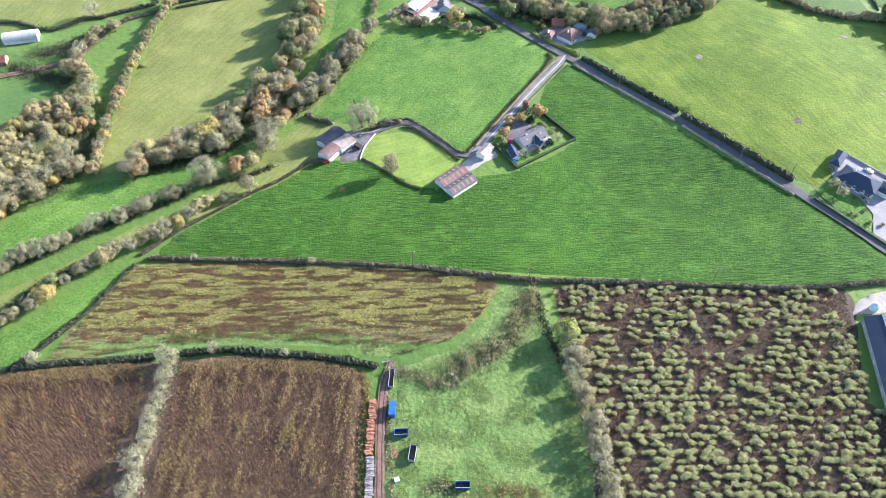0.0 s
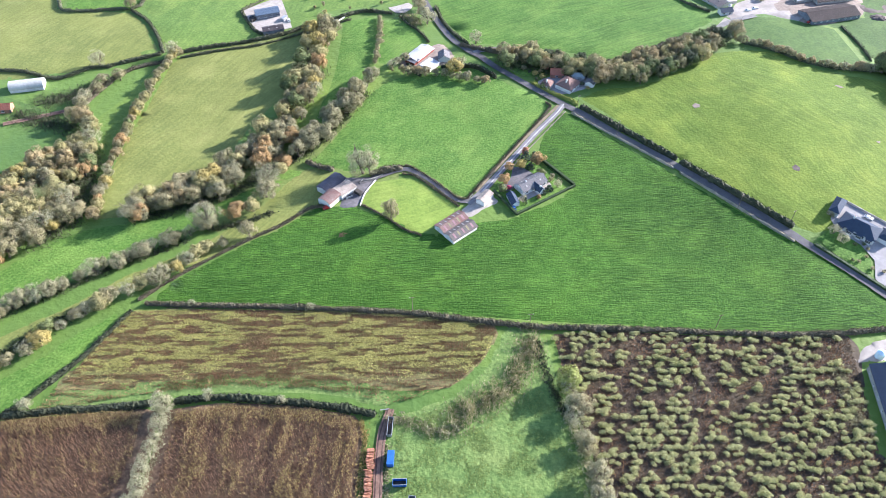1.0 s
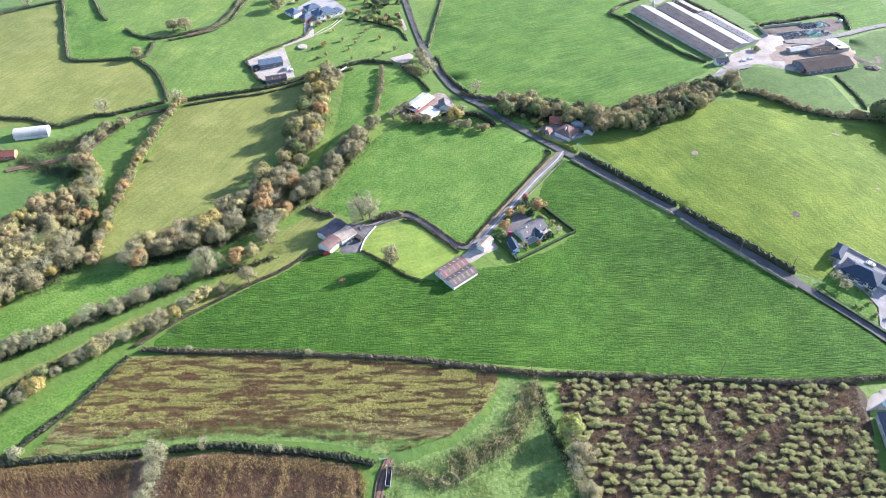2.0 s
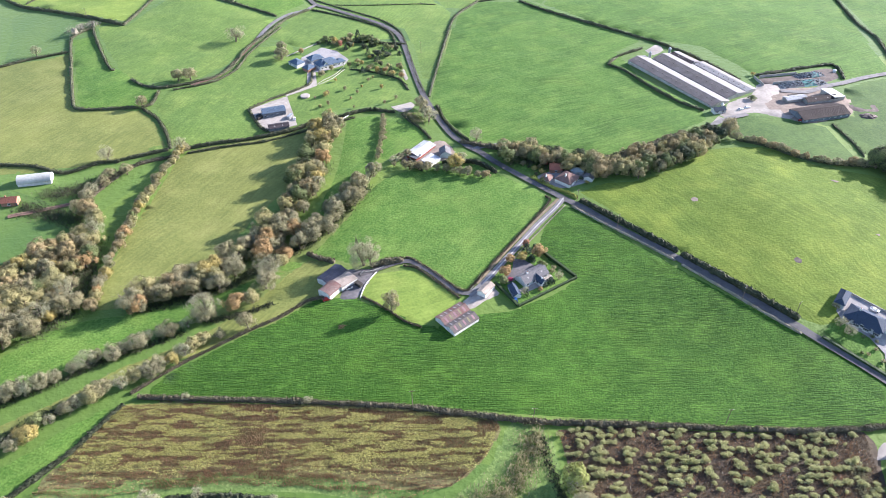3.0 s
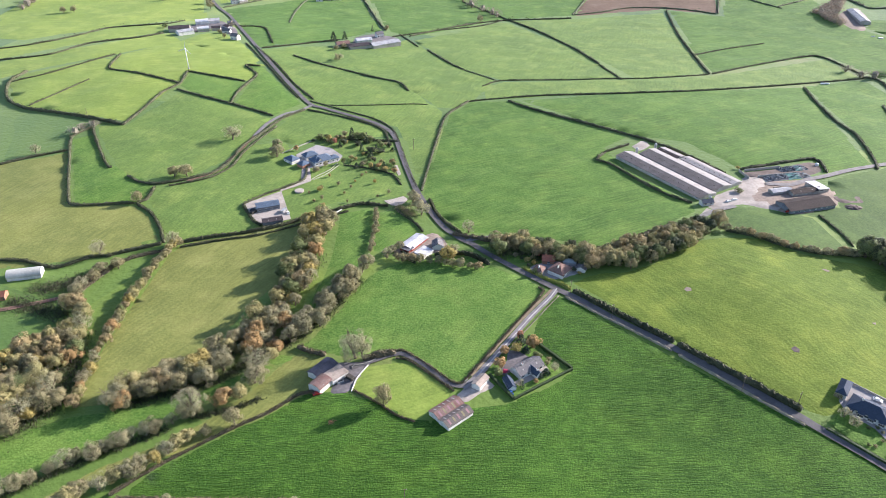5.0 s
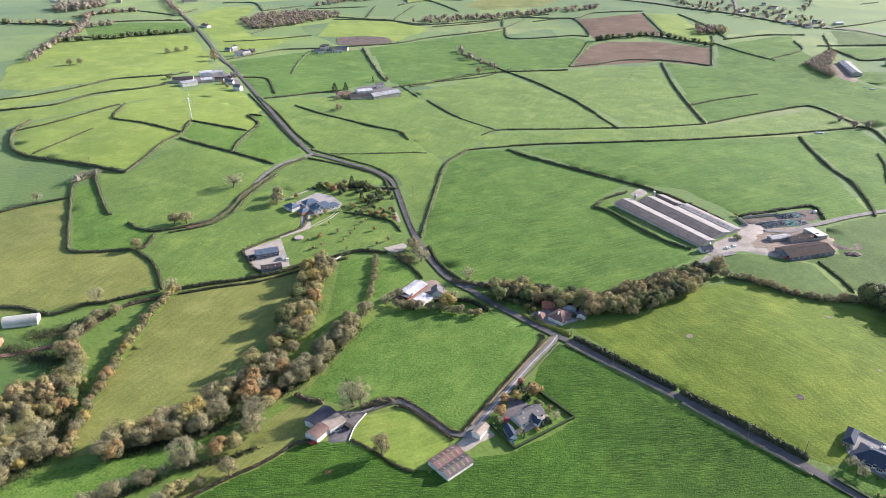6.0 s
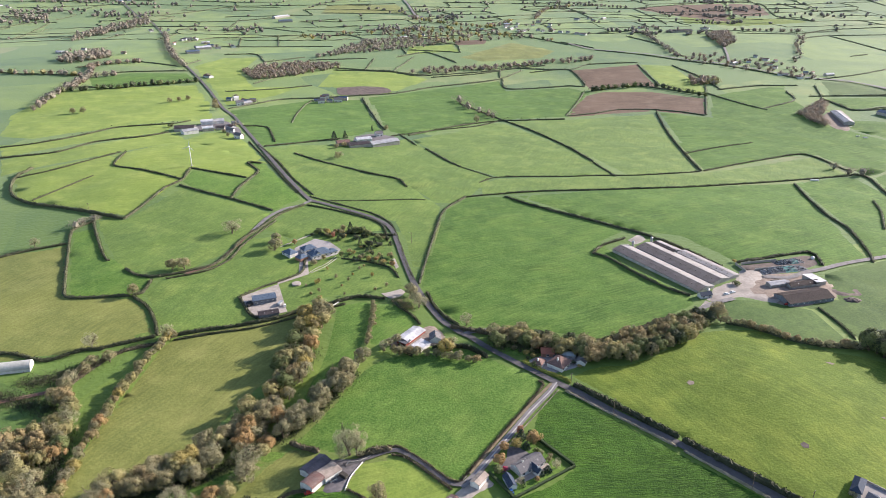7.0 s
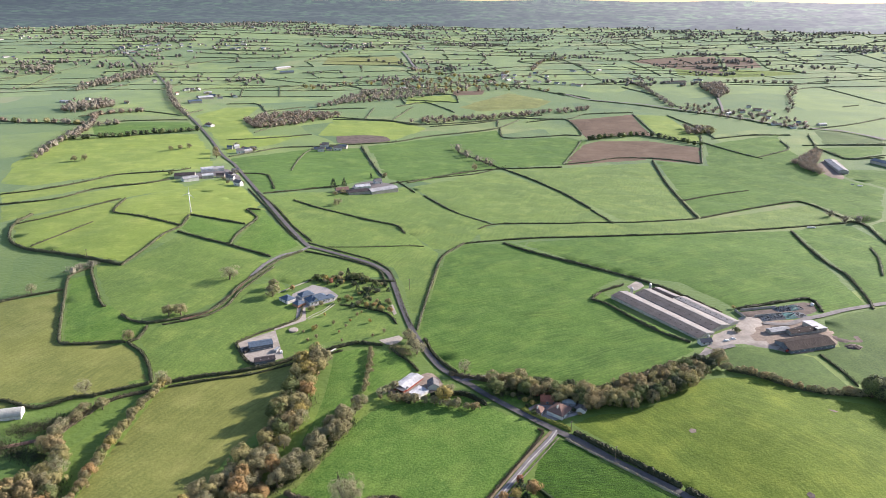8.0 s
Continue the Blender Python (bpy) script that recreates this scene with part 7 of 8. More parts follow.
def spots(poly, gap_x, gap_y, jitter, rng):
    xs, ys = [p[0] for p in poly], [p[1] for p in poly]
    for y in np.arange(min(ys), max(ys), gap_y):
        for x in np.arange(min(xs), max(xs), gap_x):
            a, b = x + rng.normal() * jitter, y + rng.normal() * jitter * 0.75
            if inside(a, b, poly):
                yield a, b


def blade(v, f, x, y, z, dx, dy, h, w, rng):
    t = rng.random() * 6.283
    c, s, o = w * math.cos(t), w * math.sin(t), len(v)
    v += [(x - c, y - s, z), (x + c, y + s, z), (x + dx, y + dy, z + h)]
    f.append((o, o + 1, o + 2))


def spray(v, f, x, y, z, size, rng, flat=1.0):
    q, o = rng.normal(0, size, (3, 3)) * (1, 1, flat), len(v)
    v += [(x + a, y + b, z + c) for a, b, c in q]
    f.append((o, o + 1, o + 2))


def coppice(poly, seed, tilt, leafy):
    """Close rows of tall bare stems, with the last yellow leaves in drifts along the rows."""
    rng = np.random.default_rng(seed)
    sv, sf, lv, lf = [], [], [], []
    for x, y in spots(poly, 0.7, 0.6, 0.22, rng):
        z = ground_z(x, y)
        row = noise.noise((x * 0.36 - y * 0.36 * tilt, (y + x * tilt) * 0.06, seed)) + 0.5 * noise.noise((x * 0.06, y * 0.06, seed + 3))
        h = 2.0 + 0.3 * rng.normal() + 0.4 * row
        for _ in range(2):
            blade(sv, sf, x, y, z, 0.25 * rng.normal(), 0.25 * rng.normal(), h, 0.10, rng)
        p = 0.05 * leafy + max(0.0, row - 0.02) * leafy * 1.7 + (0.0 if inside(x, y + 5.5 + 4 * row, poly) else 0.85) + (0.0 if inside(x + 3.0, y, poly) else 0.35)
        if rng.random() < p:
            for _ in range(5):
                spray(lv, lf, x + 0.3 * rng.normal(), y + 0.3 * rng.normal(), z + h * rng.uniform(0.7, 1.05), 0.19, rng, 0.6)
    stems = tagged(new("coppice_stems", mesh_of("coppice_stems", sv, sf, LEAF["stalk"])), "dense brown leafless coppice stems in rows", "coppice", kind="stuff")
    return stems, tagged(new("coppice_leaves", mesh_of("coppice_leaves", lv, lf, LEAF["straw"])), "last yellow leaves on coppice rows", "coppice", kind="stuff")


coppice(LEFT_COPPICE, 31, -0.5, 0.7)
coppice(MID_COPPICE, 47, 0.1, 1.7)


def weeds():
    rng = np.random.default_rng(77)
    gv, gf, bv, bf, rv, rf = [], [], [], [], [], []
    for x, y in spots(WEED_PLOT, 0.5, 0.55, 0.18, rng):
        z = ground_z(x, y) + 0.1
        n = noise.noise((x * 0.07, y * 0.42, 2.0)) + 0.6 * noise.noise((x * 0.16, y * 0.9, 5.0)) + 0.35 * noise.noise((x * 0.02, y * 0.03, 9.0))
        edge = (y - 156) / 12 if x < 24 else 1
        n -= 0.25 if (y / 1.65) % 1 > 0.72 else 0
        if n > -0.10 and rng.random() < edge:
            h = 0.7 + 0.5 * max(0, n) + 0.2 * rng.random()
            for _ in range(5):
                spray(gv, gf, x + 0.25 * rng.normal(), y + 0.15 * rng.normal(), z + h * rng.uniform(0.55, 1), 0.23, rng, 0.4)
        elif n < -0.10:
            for _ in range(3):
                blade(*((bv, bf) if rng.random() < 0.5 else (rv, rf)), x, y, z, 0.2 * rng.normal(), 0.2 * rng.normal(), 0.7 + 0.4 * rng.random(), 0.12, rng)
        elif rng.random() < 0.6:
            spray(rv, rf, x, y, z + 0.6, 0.2, rng)
    tagged(new("weed_growth", mesh_of("weed_growth", gv, gf, LEAF["weed"])), "yellow-green saplings and weeds in rows", "plants", kind="stuff")
    tagged(new("dead_stalks", mesh_of("dead_stalks", bv, bf, LEAF["stalk"])), "brown dead stalks between planted rows", "plants", kind="stuff")
    tagged(new("rusty_weeds", mesh_of("rusty_weeds", rv, rf, LEAF["rust"])), "rusty red-brown dead weeds between planted rows", "plants", kind="stuff")


weeds()


def willow_mesh(seed):
    rng = np.random.default_rng(seed)
    v, f = [], []
    for _ in range(9):
        a = rng.normal(0, 0.42, 2)
        blade(v, f, a[0] * 0.4, a[1] * 0.4, -0.1, a[0], a[1], 2.1, 0.06, rng)
    for _ in range(250):
        d = rng.normal(0, 1, 3)
        d /= np.linalg.norm(d)
        c = np.array((0, 0, 1.35)) + d * np.array((1.15, 0.8, 1.1)) * (0.4 + 0.65 * rng.random())
        if c[2] > 0.2:
            spray(v, f, *c, 0.16, rng, 0.5)
    return v, f


def willows():
    """Rows of leafy willow stools with gaps between them, on dead brown weeds."""
    rng = np.random.default_rng(13)
    kinds = [willow_mesh(200 + i) for i in range(6)]
    shared = [mesh_of("willow_shrub", v, f, LEAF["willow"]) for v, f in kinds]
    places = []
    for x, y in spots(RIGHT_PLOT, 2.0, 3.1, 0.75, rng):
        n = 0.8 * noise.noise((x * 0.17, y * 0.33, 4.0)) + 0.35 * noise.noise((x * 0.05, y * 0.05, 8.0)) + 0.45 * noise.noise((x * 0.5, y * 0.9, 1.0)) + (150 - y) * 0.002
        if n > -0.03 or (y > 177 and x < 119 and rng.random() < 0.75):
            places.append((x, y, 0.75 + 0.7 * min(0.6, abs(n)) + 0.4 * rng.random()))
    places.sort(key=lambda p: math.hypot(p[0] - 89, p[1] - 119))
    rv, rf = [], []
    for i, (x, y, s) in enumerate(places):
        m = pose(x, y, ground_z(x, y), 0, 0, rng.normal() * 20 + 180 * (i % 2)) @ Matrix.Diagonal((s * 1.25, s * 1.15, s * 0.75, 1))
        if i < 290:
            ob = tagged(new("willow_shrub", shared[i % 6]), "pale green leafy willow stool in a planted row", "shrub", "willow rows")
            ob.matrix_world = m
        else:
            v, f = kinds[i % 6]
            o = len(rv)
            rv += [tuple(m @ Vector(p)) for p in v]
            rf += [tuple(k + o for k in q) for q in f]
    tagged(new("willow_rows", mesh_of("willow_rows", rv, rf, LEAF["willow"])), "pale green willow stools in broken rows", "shrubs", kind="stuff")
    bv, bf, wv, wf = [], [], [], []
    uv, uf = [], []
    for x, y in spots(RIGHT_PLOT, 0.62, 0.7, 0.3, rng):
        z = ground_z(x, y) + 0.1
        tall = 0.55 + 0.5 * noise.noise((x * 0.3, y * 0.3, 15.0))
        for _ in range(2):
            red = noise.noise((x * 0.09, y * 0.12, 21.0)) + 0.3 * rng.normal() > 0.12
            blade(*((uv, uf) if red else (bv, bf)), x + 0.2 * rng.normal(), y + 0.2 * rng.normal(), z, 0.3 * rng.normal(), 0.3 * rng.normal(), tall + 0.4 * rng.random(), 0.15, rng)
        if noise.noise((x * 0.07, y * 0.07, 12.0)) > 0.12 and rng.random() < 0.3:
            spray(wv, wf, x, y, z + 0.7, 0.16, rng)
    tagged(new("dead_weeds", mesh_of("dead_weeds", bv, bf, LEAF["deadweed"])), "dark brown dead weeds between willow rows", "plants", kind="stuff")
    tagged(new("rusty_weeds", mesh_of("rusty_weeds", uv, uf, LEAF["rust"])), "rusty brown dead weeds between willow rows", "plants", kind="stuff")
    tagged(new("seed_heads", mesh_of("seed_heads", wv, wf, LEAF["seed"])), "pale seed heads among dead weeds", "plants", kind="stuff")


willows()


def tussocks():
    rng = np.random.default_rng(5)
    poly = TUSSOCK_PLOT
    v, f = [], []
    for x, y in spots(poly, 0.6, 0.6, 0.3, rng):
        n = noise.noise((x * 0.12, y * 0.12, 6.0)) + 0.5 * noise.noise((x * 0.5, y * 0.5, 2.0))
        if n > 0.0:
            for _ in range(3):
                blade(v, f, x, y, ground_z(x, y) + 0.1, 0.35 * rng.normal(), 0.35 * rng.normal(), 0.14 + 0.3 * n, 0.15, rng)
    tagged(new("grass_tussocks", mesh_of("grass_tussocks", v, f, LEAF["tussock"])), "tufts of long grass in the rough paddock", "grass", kind="stuff")


tussocks()


def brambles(pts, width, height, kind, seed):
    """A tangle of low scrub along a line."""
    rng = np.random.default_rng(seed)
    v, f = [], []
    for p in smooth_line(pts, 0.35):
        for _ in range(int(4 + width * 2.2)):
            x, y = p.x + rng.normal() * width * 0.4, p.y + rng.normal() * width * 0.4
            h = height * max(0.15, 0.6 + 0.8 * noise.noise((x * 0.25, y * 0.25, seed)))
            spray(v, f, x, y, ground_z(x, y) + h * rng.random(), 0.26, rng)
            blade(v, f, x, y, ground_z(x, y), 0.4 * rng.normal(), 0.4 * rng.normal(), h, 0.1, rng)
    tagged(new("scrub_thicket", mesh_of("scrub_thicket", v, f, LEAF[kind])), "tangled low thicket of brambles and thorn", "scrub", kind="stuff")


brambles([(37.3, 179.5), (35.1, 169.8), (31.1, 159.9), (24.2, 151.8), (14.8, 146.7), (3.5, 139.1)], 8, 3.4, "twig", 1)
brambles([(38.8, 177.1), (41.6, 162.7), (45.4, 147.8), (48.1, 141.3)], 3, 2.0, "h_dark", 2)
brambles([(48.4, 143.9), (51.8, 131.4), (55.1, 118.4), (55.9, 104.1), (56.7, 89.8)], 5, 2.4, "pale", 3)
brambles([(-21.0, 140.6), (-12.0, 138.0), (0.2, 133.7), (6.8, 136.1)], 4, 2.0, "grey", 4)
brambles([(-21.4, 129.5), (-20.3, 115.5), (-19.1, 100.3), (-17.6, 89.7)], 2.0, 0.8, "grey", 5)
brambles([(-32.1, 139.5), (-29.4, 132.0), (-30.0, 115.6), (-28.6, 90.2)], 2.2, 1.6, "straw", 6)
brambles([(-5.8, 93.0), (1.1, 94.0), (5.1, 91.0)], 4, 1.6, "grey", 7)
brambles([(-108.2, 147.8), (-108.7, 140.5), (-108.9, 128.1), (-110.3, 114.2), (-110.2, 96.9), (-108.4, 86.9)], 4, 1.8, "pale", 8)
brambles([(15.0, 90.9), (22.9, 91.9), (34.6, 89.8)], 5, 1.4, "straw", 9)
brambles([(-249.2, 340.5), (-234.8, 336.0), (-217.4, 331.7), (-209.6, 327.1)], 9, 2.0, "h_bank", 10)
brambles([(-240.9, 353.8), (-225.5, 357.0), (-212.3, 368.3)], 9, 2.0, "h_bank", 11)
brambles([(161.1, 165.2), (160.0, 148.9), (159.1, 131.3)], 5, 1.8, "grey", 12)
brambles([(-186.9, 168.7), (-178.1, 180.6), (-166.9, 191.4), (-152.8, 202.7)], 5, 2.2, "h_dark", 13)
brambles([(-116.3, 247.4), (-98.4, 252.6), (-85.9, 259.4)], 3, 1.8, "h_dark", 14)
brambles([(-198.0, 193.3), (-177.3, 206.4), (-156.1, 222.1), (-125.6, 240.6)], 4, 1.6, "h_dark", 15)
brambles([(-155.5, 257.4), (-131.6, 265.5), (-107.7, 277.9), (-87.4, 302.1)], 6, 2.2, "h_dark", 16)
brambles([(39.1, 388.6), (65.5, 382.3), (92.7, 374.9), (120.9, 375.6), (153.0, 390.4)], 9, 2.6, "h_bank", 17)
brambles([(-27.0, 451.0), (-22.5, 446.0), (-17.0, 439.0)], 7, 2.6, "twig", 21)
brambles([(-84.0, 299.6), (-65.0, 325.2), (-48.4, 361.1)], 6, 2.2, "h_dark", 18)
brambles([(-200.0, 239.1), (-189.0, 255.2), (-187.4, 276.5), (-197.5, 308.2)], 10, 2.6, "h_bank", 19)
brambles([(-129.3, 280.9), (-111.2, 296.3), (-96.7, 322.1), (-85.2, 357.7), (-78.1, 385.2)], 8, 2.4, "h_bank", 20)


# ---- small things ----
STEEL = plain("galvanised_steel", (0.42, 0.43, 0.44), (0.52, 0.53, 0.54), 0.45, 3.0, 0.5, 0.1, 0.6)
WHITE = plain("white_paint", (0.78, 0.78, 0.78), (0.82, 0.82, 0.82), 0.4, 2.0, 0.4, 0.05)
BLUE = plain("blue_paint", (0.03, 0.11, 0.36), (0.04, 0.14, 0.42), 0.45, 2.0, 0.5, 0.1)
DARK_PAINT = plain("dark_grey_paint", (0.05, 0.055, 0.065), (0.07, 0.075, 0.085), 0.35, 2.0, 0.4, 0.05)
RED = plain("red_paint", (0.42, 0.035, 0.03), (0.5, 0.05, 0.04), 0.4, 2.0, 0.5, 0.1)
RUBBER = plain("rubber", (0.02, 0.02, 0.02), (0.035, 0.035, 0.035), 0.85, 3.0, 0.5, 0.1)
POLE = plain("creosoted_wood", (0.16, 0.12, 0.09), (0.22, 0.17, 0.13), 0.85, 5.0, 0.5, 0.3)
LOG_RED = plain("fresh_cut_logs", (0.36, 0.16, 0.09), (0.46, 0.24, 0.15), 0.85, 3.0, 0.6, 0.3)
LOG_GREY = plain("weathered_logs", (0.30, 0.27, 0.26), (0.40, 0.36, 0.34), 0.9, 3.0, 0.6, 0.3)
TIN = plain("dark_interior", (0.05, 0.045, 0.04), (0.08, 0.07, 0.06), 0.8, 2.0, 0.5, 0.2)


def tube(a, b, ra, rb, sides=10):
    v, f = [], []
    limb_tube(v, f, Vector(a), Vector(b), ra, rb, sides)
    f += [tuple(range(sides - 1, -1, -1)), tuple(range(sides, 2 * sides))]
    return v, f


def thing(name, at, turn, label, category, group=""):
    top = tagged(new(name), label, category, group)
    top.matrix_world = pose(*at, ground_z(*at) + 0.1, 0, 0, turn)
    return top


def wind_turbine(at):
    top = thing("wind_turbine", at, 0, "white three-bladed farm wind turbine on a grass hill", "turbine")
    part("foundation", *tube((0, 0, -0.3), (0, 0, 0.25), 1.6, 1.5, 16), PAVED["concrete"], top)
    part("tower", *tube((0, 0, 0.2), (0, 0, 20.5), 0.65, 0.32, 16), WHITE, top, smooth=True)
    n = part("nacelle", *box(-0.4, 0.4, -1.2, 1.0, 20.4, 21.3), WHITE, top)
    part("hub", *tube((0, -1.2, 20.85), (0, -1.9, 20.85), 0.35, 0.12, 12), WHITE, n)
    for k in range(3):
        t = radians(78 + 120 * k)
        d, w = Vector((math.cos(t), 0, math.sin(t))), Vector((-math.sin(t), 0, math.cos(t)))
        c = Vector((0, -1.5, 20.85))
        v = []
        for r, h, y in ((0.3, 0.16, 0.1), (1.2, 0.38, 0.08), (7.4, 0.12, 0.03)):
            v += [tuple(c + d * r + w * (h * s) + Vector((0, y * q, 0))) for s, q in ((-1, -1), (1, -1), (1, 1), (-1, 1))]
        f = [(3, 2, 1, 0), (8, 9, 10, 11)] + [(4 * a + i, 4 * a + (i + 1) % 4, 4 * a + 4 + (i + 1) % 4, 4 * a + 4 + i) for a in (0, 1) for i in range(4)]
        part("blade", v, f, WHITE, n)


wind_turbine((-257.0, 729.7))


def utility_pole(at, turn, height=9.5):
    top = thing("utility_pole", at, turn, "wooden overhead line pole beside a hedge", "pole", "overhead line poles")
    part("pole", *tube((0, 0, -0.5), (0, 0, height), 0.16, 0.11), POLE, top)
    arm = part("crossarm", *box(-1.1, 1.1, -0.07, 0.07, height - 0.6, height - 0.45), POLE, top)
    for x in (-0.95, 0.0, 0.95):
        part("insulator", *tube((x, 0, height - 0.45), (x, 0, height - 0.2), 0.07, 0.05, 6), WHITE, arm)


for x, y, turn in ((-13.3, 193.4, 5), (37.0, 183.9, 5), (116.9, 183.9, 5), (95.7, 314.3, 40), (77.2, 339.4, 40), (145.8, 255.5, 40), (167.2, 243.8, 40), (-19.4, 551.7, 0), (-308.6, 600.9, 20)):
    utility_pole((x, y), turn)


def car(at, turn, paint, label):
    top = thing("car", at, turn, label, "car")
    prof = [(-2.1, 0.35), (-2.1, 0.85), (-1.9, 0.95), (-1.25, 1.42), (0.35, 1.45), (1.0, 0.98), (1.95, 0.85), (2.1, 0.6), (2.1, 0.35)]
    n = len(prof)
    v = [(x, s * (0.86 if z < 1.0 else 0.68), z) for s in (-1, 1) for x, z in prof]
    f = [tuple(range(n)), tuple(range(2 * n - 1, n - 1, -1))] + [(i, n + i, n + (i + 1) % n, (i + 1) % n) for i in range(n)]
    part("body", v, f, paint, top)
    for x0, z0, x1, z1, nm in ((0.42, 1.40, 0.95, 1.02, "windscreen"), (-1.8, 1.02, -1.28, 1.38, "rear_window")):
        part(nm, *slab([(x0, -0.6, z0), (x1, -0.7, z1), (x1, 0.7, z1), (x0, 0.6, z0)], 0.05), GLASS_DARK, top)
    for x in (-1.3, 1.3):
        for s in (-1, 1):
            w = part("wheel", *tube((x, s * 0.7, 0.32), (x, s * 0.9, 0.32), 0.32, 0.32, 14), RUBBER, top)
            part("rim", *tube((x, s * 0.88, 0.32), (x, s * 0.92, 0.32), 0.2, 0.2, 10), STEEL, w)


car((206.2, 246.9), -42, WHITE, "white car parked on the drive behind the house")
car((206.8, 448.0), 15, WHITE, "white car parked in the farm yard")
car((212.3, 450.7), 15, WHITE, "white car parked in the farm yard beside another")
car((-58.7, 261.0), 20, RED, "red car parked beside the old barn")
car((-107.8, 448.5), 100, DARK_PAINT, "dark car parked beside the stable block")
car((-105.0, 443.5), 105, WHITE, "white car parked in the stable yard")
car((-131.0, 447.5), 70, DARK_PAINT, "dark car parked at the end of the stable block")
car((35.1, 258.2), 110, BLUE, "blue car in front of the bungalow garage")


def container(at, turn, length, width, height, paint, label, lid=True):
    top = thing("steel_container" if lid else "open_skip", at, turn, label, "container" if lid else "skip")
    L, W = length / 2, width / 2
    walls = [box(-L, L, -W, -W + 0.08, 0.15, height), box(-L, L, W - 0.08, W, 0.15, height), box(-L, -L + 0.08, -W + 0.08, W - 0.08, 0.15, height), box(L - 0.08, L, -W + 0.08, W - 0.08, 0.15, height)]
    ribs = [box(x - 0.06, x + 0.06, s * W - (0.05 if s < 0 else 0), s * W + (0.05 if s > 0 else 0), 0.2, height - 0.1) for x in np.arange(-L + 0.5, L - 0.2, 0.6) for s in (-1, 1)]
    body = part("body", *joined(*walls, *ribs), paint, top)
    part("floor_plate", *box(-L, L, -W, W, 0.05, 0.15), TIN, top)
    if lid:
        part("roof_panel", *box(-L - 0.02, L + 0.02, -W - 0.02, W + 0.02, height, height + 0.07), paint, top)
        for s in (-0.5, 0.5):
            d = part("door", *box(L, L + 0.05, s * W - W * 0.46, s * W + W * 0.46, 0.25, height - 0.1), paint, top)
            part("lock_bar", *box(L + 0.05, L + 0.09, s * W * 0.4 - 0.03, s * W * 0.4 + 0.03, 0.3, height - 0.15), STEEL, d)
    else:
        part("rim", *joined(box(-L - 0.05, L + 0.05, -W - 0.06, -W + 0.1, height, height + 0.08), box(-L - 0.05, L + 0.05, W - 0.1, W + 0.06, height, height + 0.08)), STEEL, body)
        for x in (-L * 0.5, L * 0.5):
            for s in (-1, 1):
                part("wheel", *tube((x, s * W * 0.8, 0.0), (x, s * (W * 0.8 + 0.25), 0.0), 0.35, 0.35, 12), RUBBER, top)


container((-19.2, 123.0), 88, 5.6, 2.4, 2.5, BLUE, "blue steel container beside the muddy track")
container((-15.5, 113.8), 2, 5.0, 2.4, 1.8, BLUE, "open blue trailer half full of cut wood", False)
container((-11.1, 105.7), 82, 6.0, 2.4, 1.9, STEEL, "open grey metal trailer standing on the grass", False)
container((6.9, 93.8), 0, 5.0, 2.4, 1.8, BLUE, "open blue skip on the grass", False)
container((-20.1, 136.4), 88, 7.7, 1.9, 1.6, STEEL, "narrow grey trailer beside the hedge gap", False)
container((-48.4, 269.0), 30, 3.6, 1.9, 1.3, STEEL, "open grey trailer in the old farm yard", False)
container((-43.6, 271.4), -40, 4.2, 2.2, 2.0, TIN, "dark covered trailer beside the yard wall")
container((-129.2, 443.6), 60, 4.6, 2.1, 1.9, TIN, "dark horse trailer parked in the stable yard")
container((-108.4, 445.4), 70, 5.0, 2.2, 2.1, STEEL, "pale grey horse box parked in the stable yard")
container((250.0, 467.4), 10, 6.5, 2.3, 1.8, TIN, "dark cattle trailer beside the sheds")


def log_pile(x, y0, y1, wood, label):
    """Cut logs stacked crosswise along the track, in uneven bundles."""
    top = thing("log_pile", (x, y0), 0, label, "logs")
    rng = np.random.default_rng(int(y0))
    shared = [mesh_of("log", *tube((-1.3 * k, 0, 0), (1.3 * k, 0, 0), 0.17, 0.14, 7), wood) for k in (0.9, 1.0, 1.08)]
    y, off = 0.0, 0.0
    for k in range(int((y1 - y0) / 0.9)):
        off = 0.25 * rng.normal()
        high = 0.9 + 0.5 * rng.random()
        for i in range(9):
            ob = new("log", shared[i % 3])
            ob.parent = top
            ob.matrix_basis = pose(off + 0.1 * rng.normal(), 0.9 * k + 0.9 * rng.random(), 0.15 + high * (i // 3) / 2, 0, 4 * rng.normal(), 6 * rng.normal())


log_pile(-26.9, 105.0, 128.0, LOG_RED, "long stack of fresh red-brown logs beside the track")
log_pile(-26.1, 78.5, 104.7, LOG_GREY, "long stack of weathered grey logs beside the track")


def loose_logs(at, count, seed, label):
    rng = np.random.default_rng(seed)
    top = thing("log_heap", at, 0, label, "logs")
    for k in range(count):
        t, c = rng.uniform(0, 3.14), rng.normal(0, 0.8, 2)
        z = 0.12 + 0.5 * rng.random() * (1 - min(1, np.hypot(*c) / 2))
        d = np.array((math.cos(t), math.sin(t))) * rng.uniform(0.5, 0.9)
        part("log", *tube((c[0] - d[0], c[1] - d[1], z), (c[0] + d[0], c[1] + d[1], z + 0.1 * rng.normal()), 0.1, 0.09, 6), LOG_RED, top)


loose_logs((-17.4, 105.8), 26, 4, "scattered heap of red-brown cut logs on the grass")
loose_logs((-49.5, 241.5), 16, 9, "heap of old timber against the old barn yard")
loose_logs((7.5, 89.2), 14, 6, "small heap of cut timber on the grass")


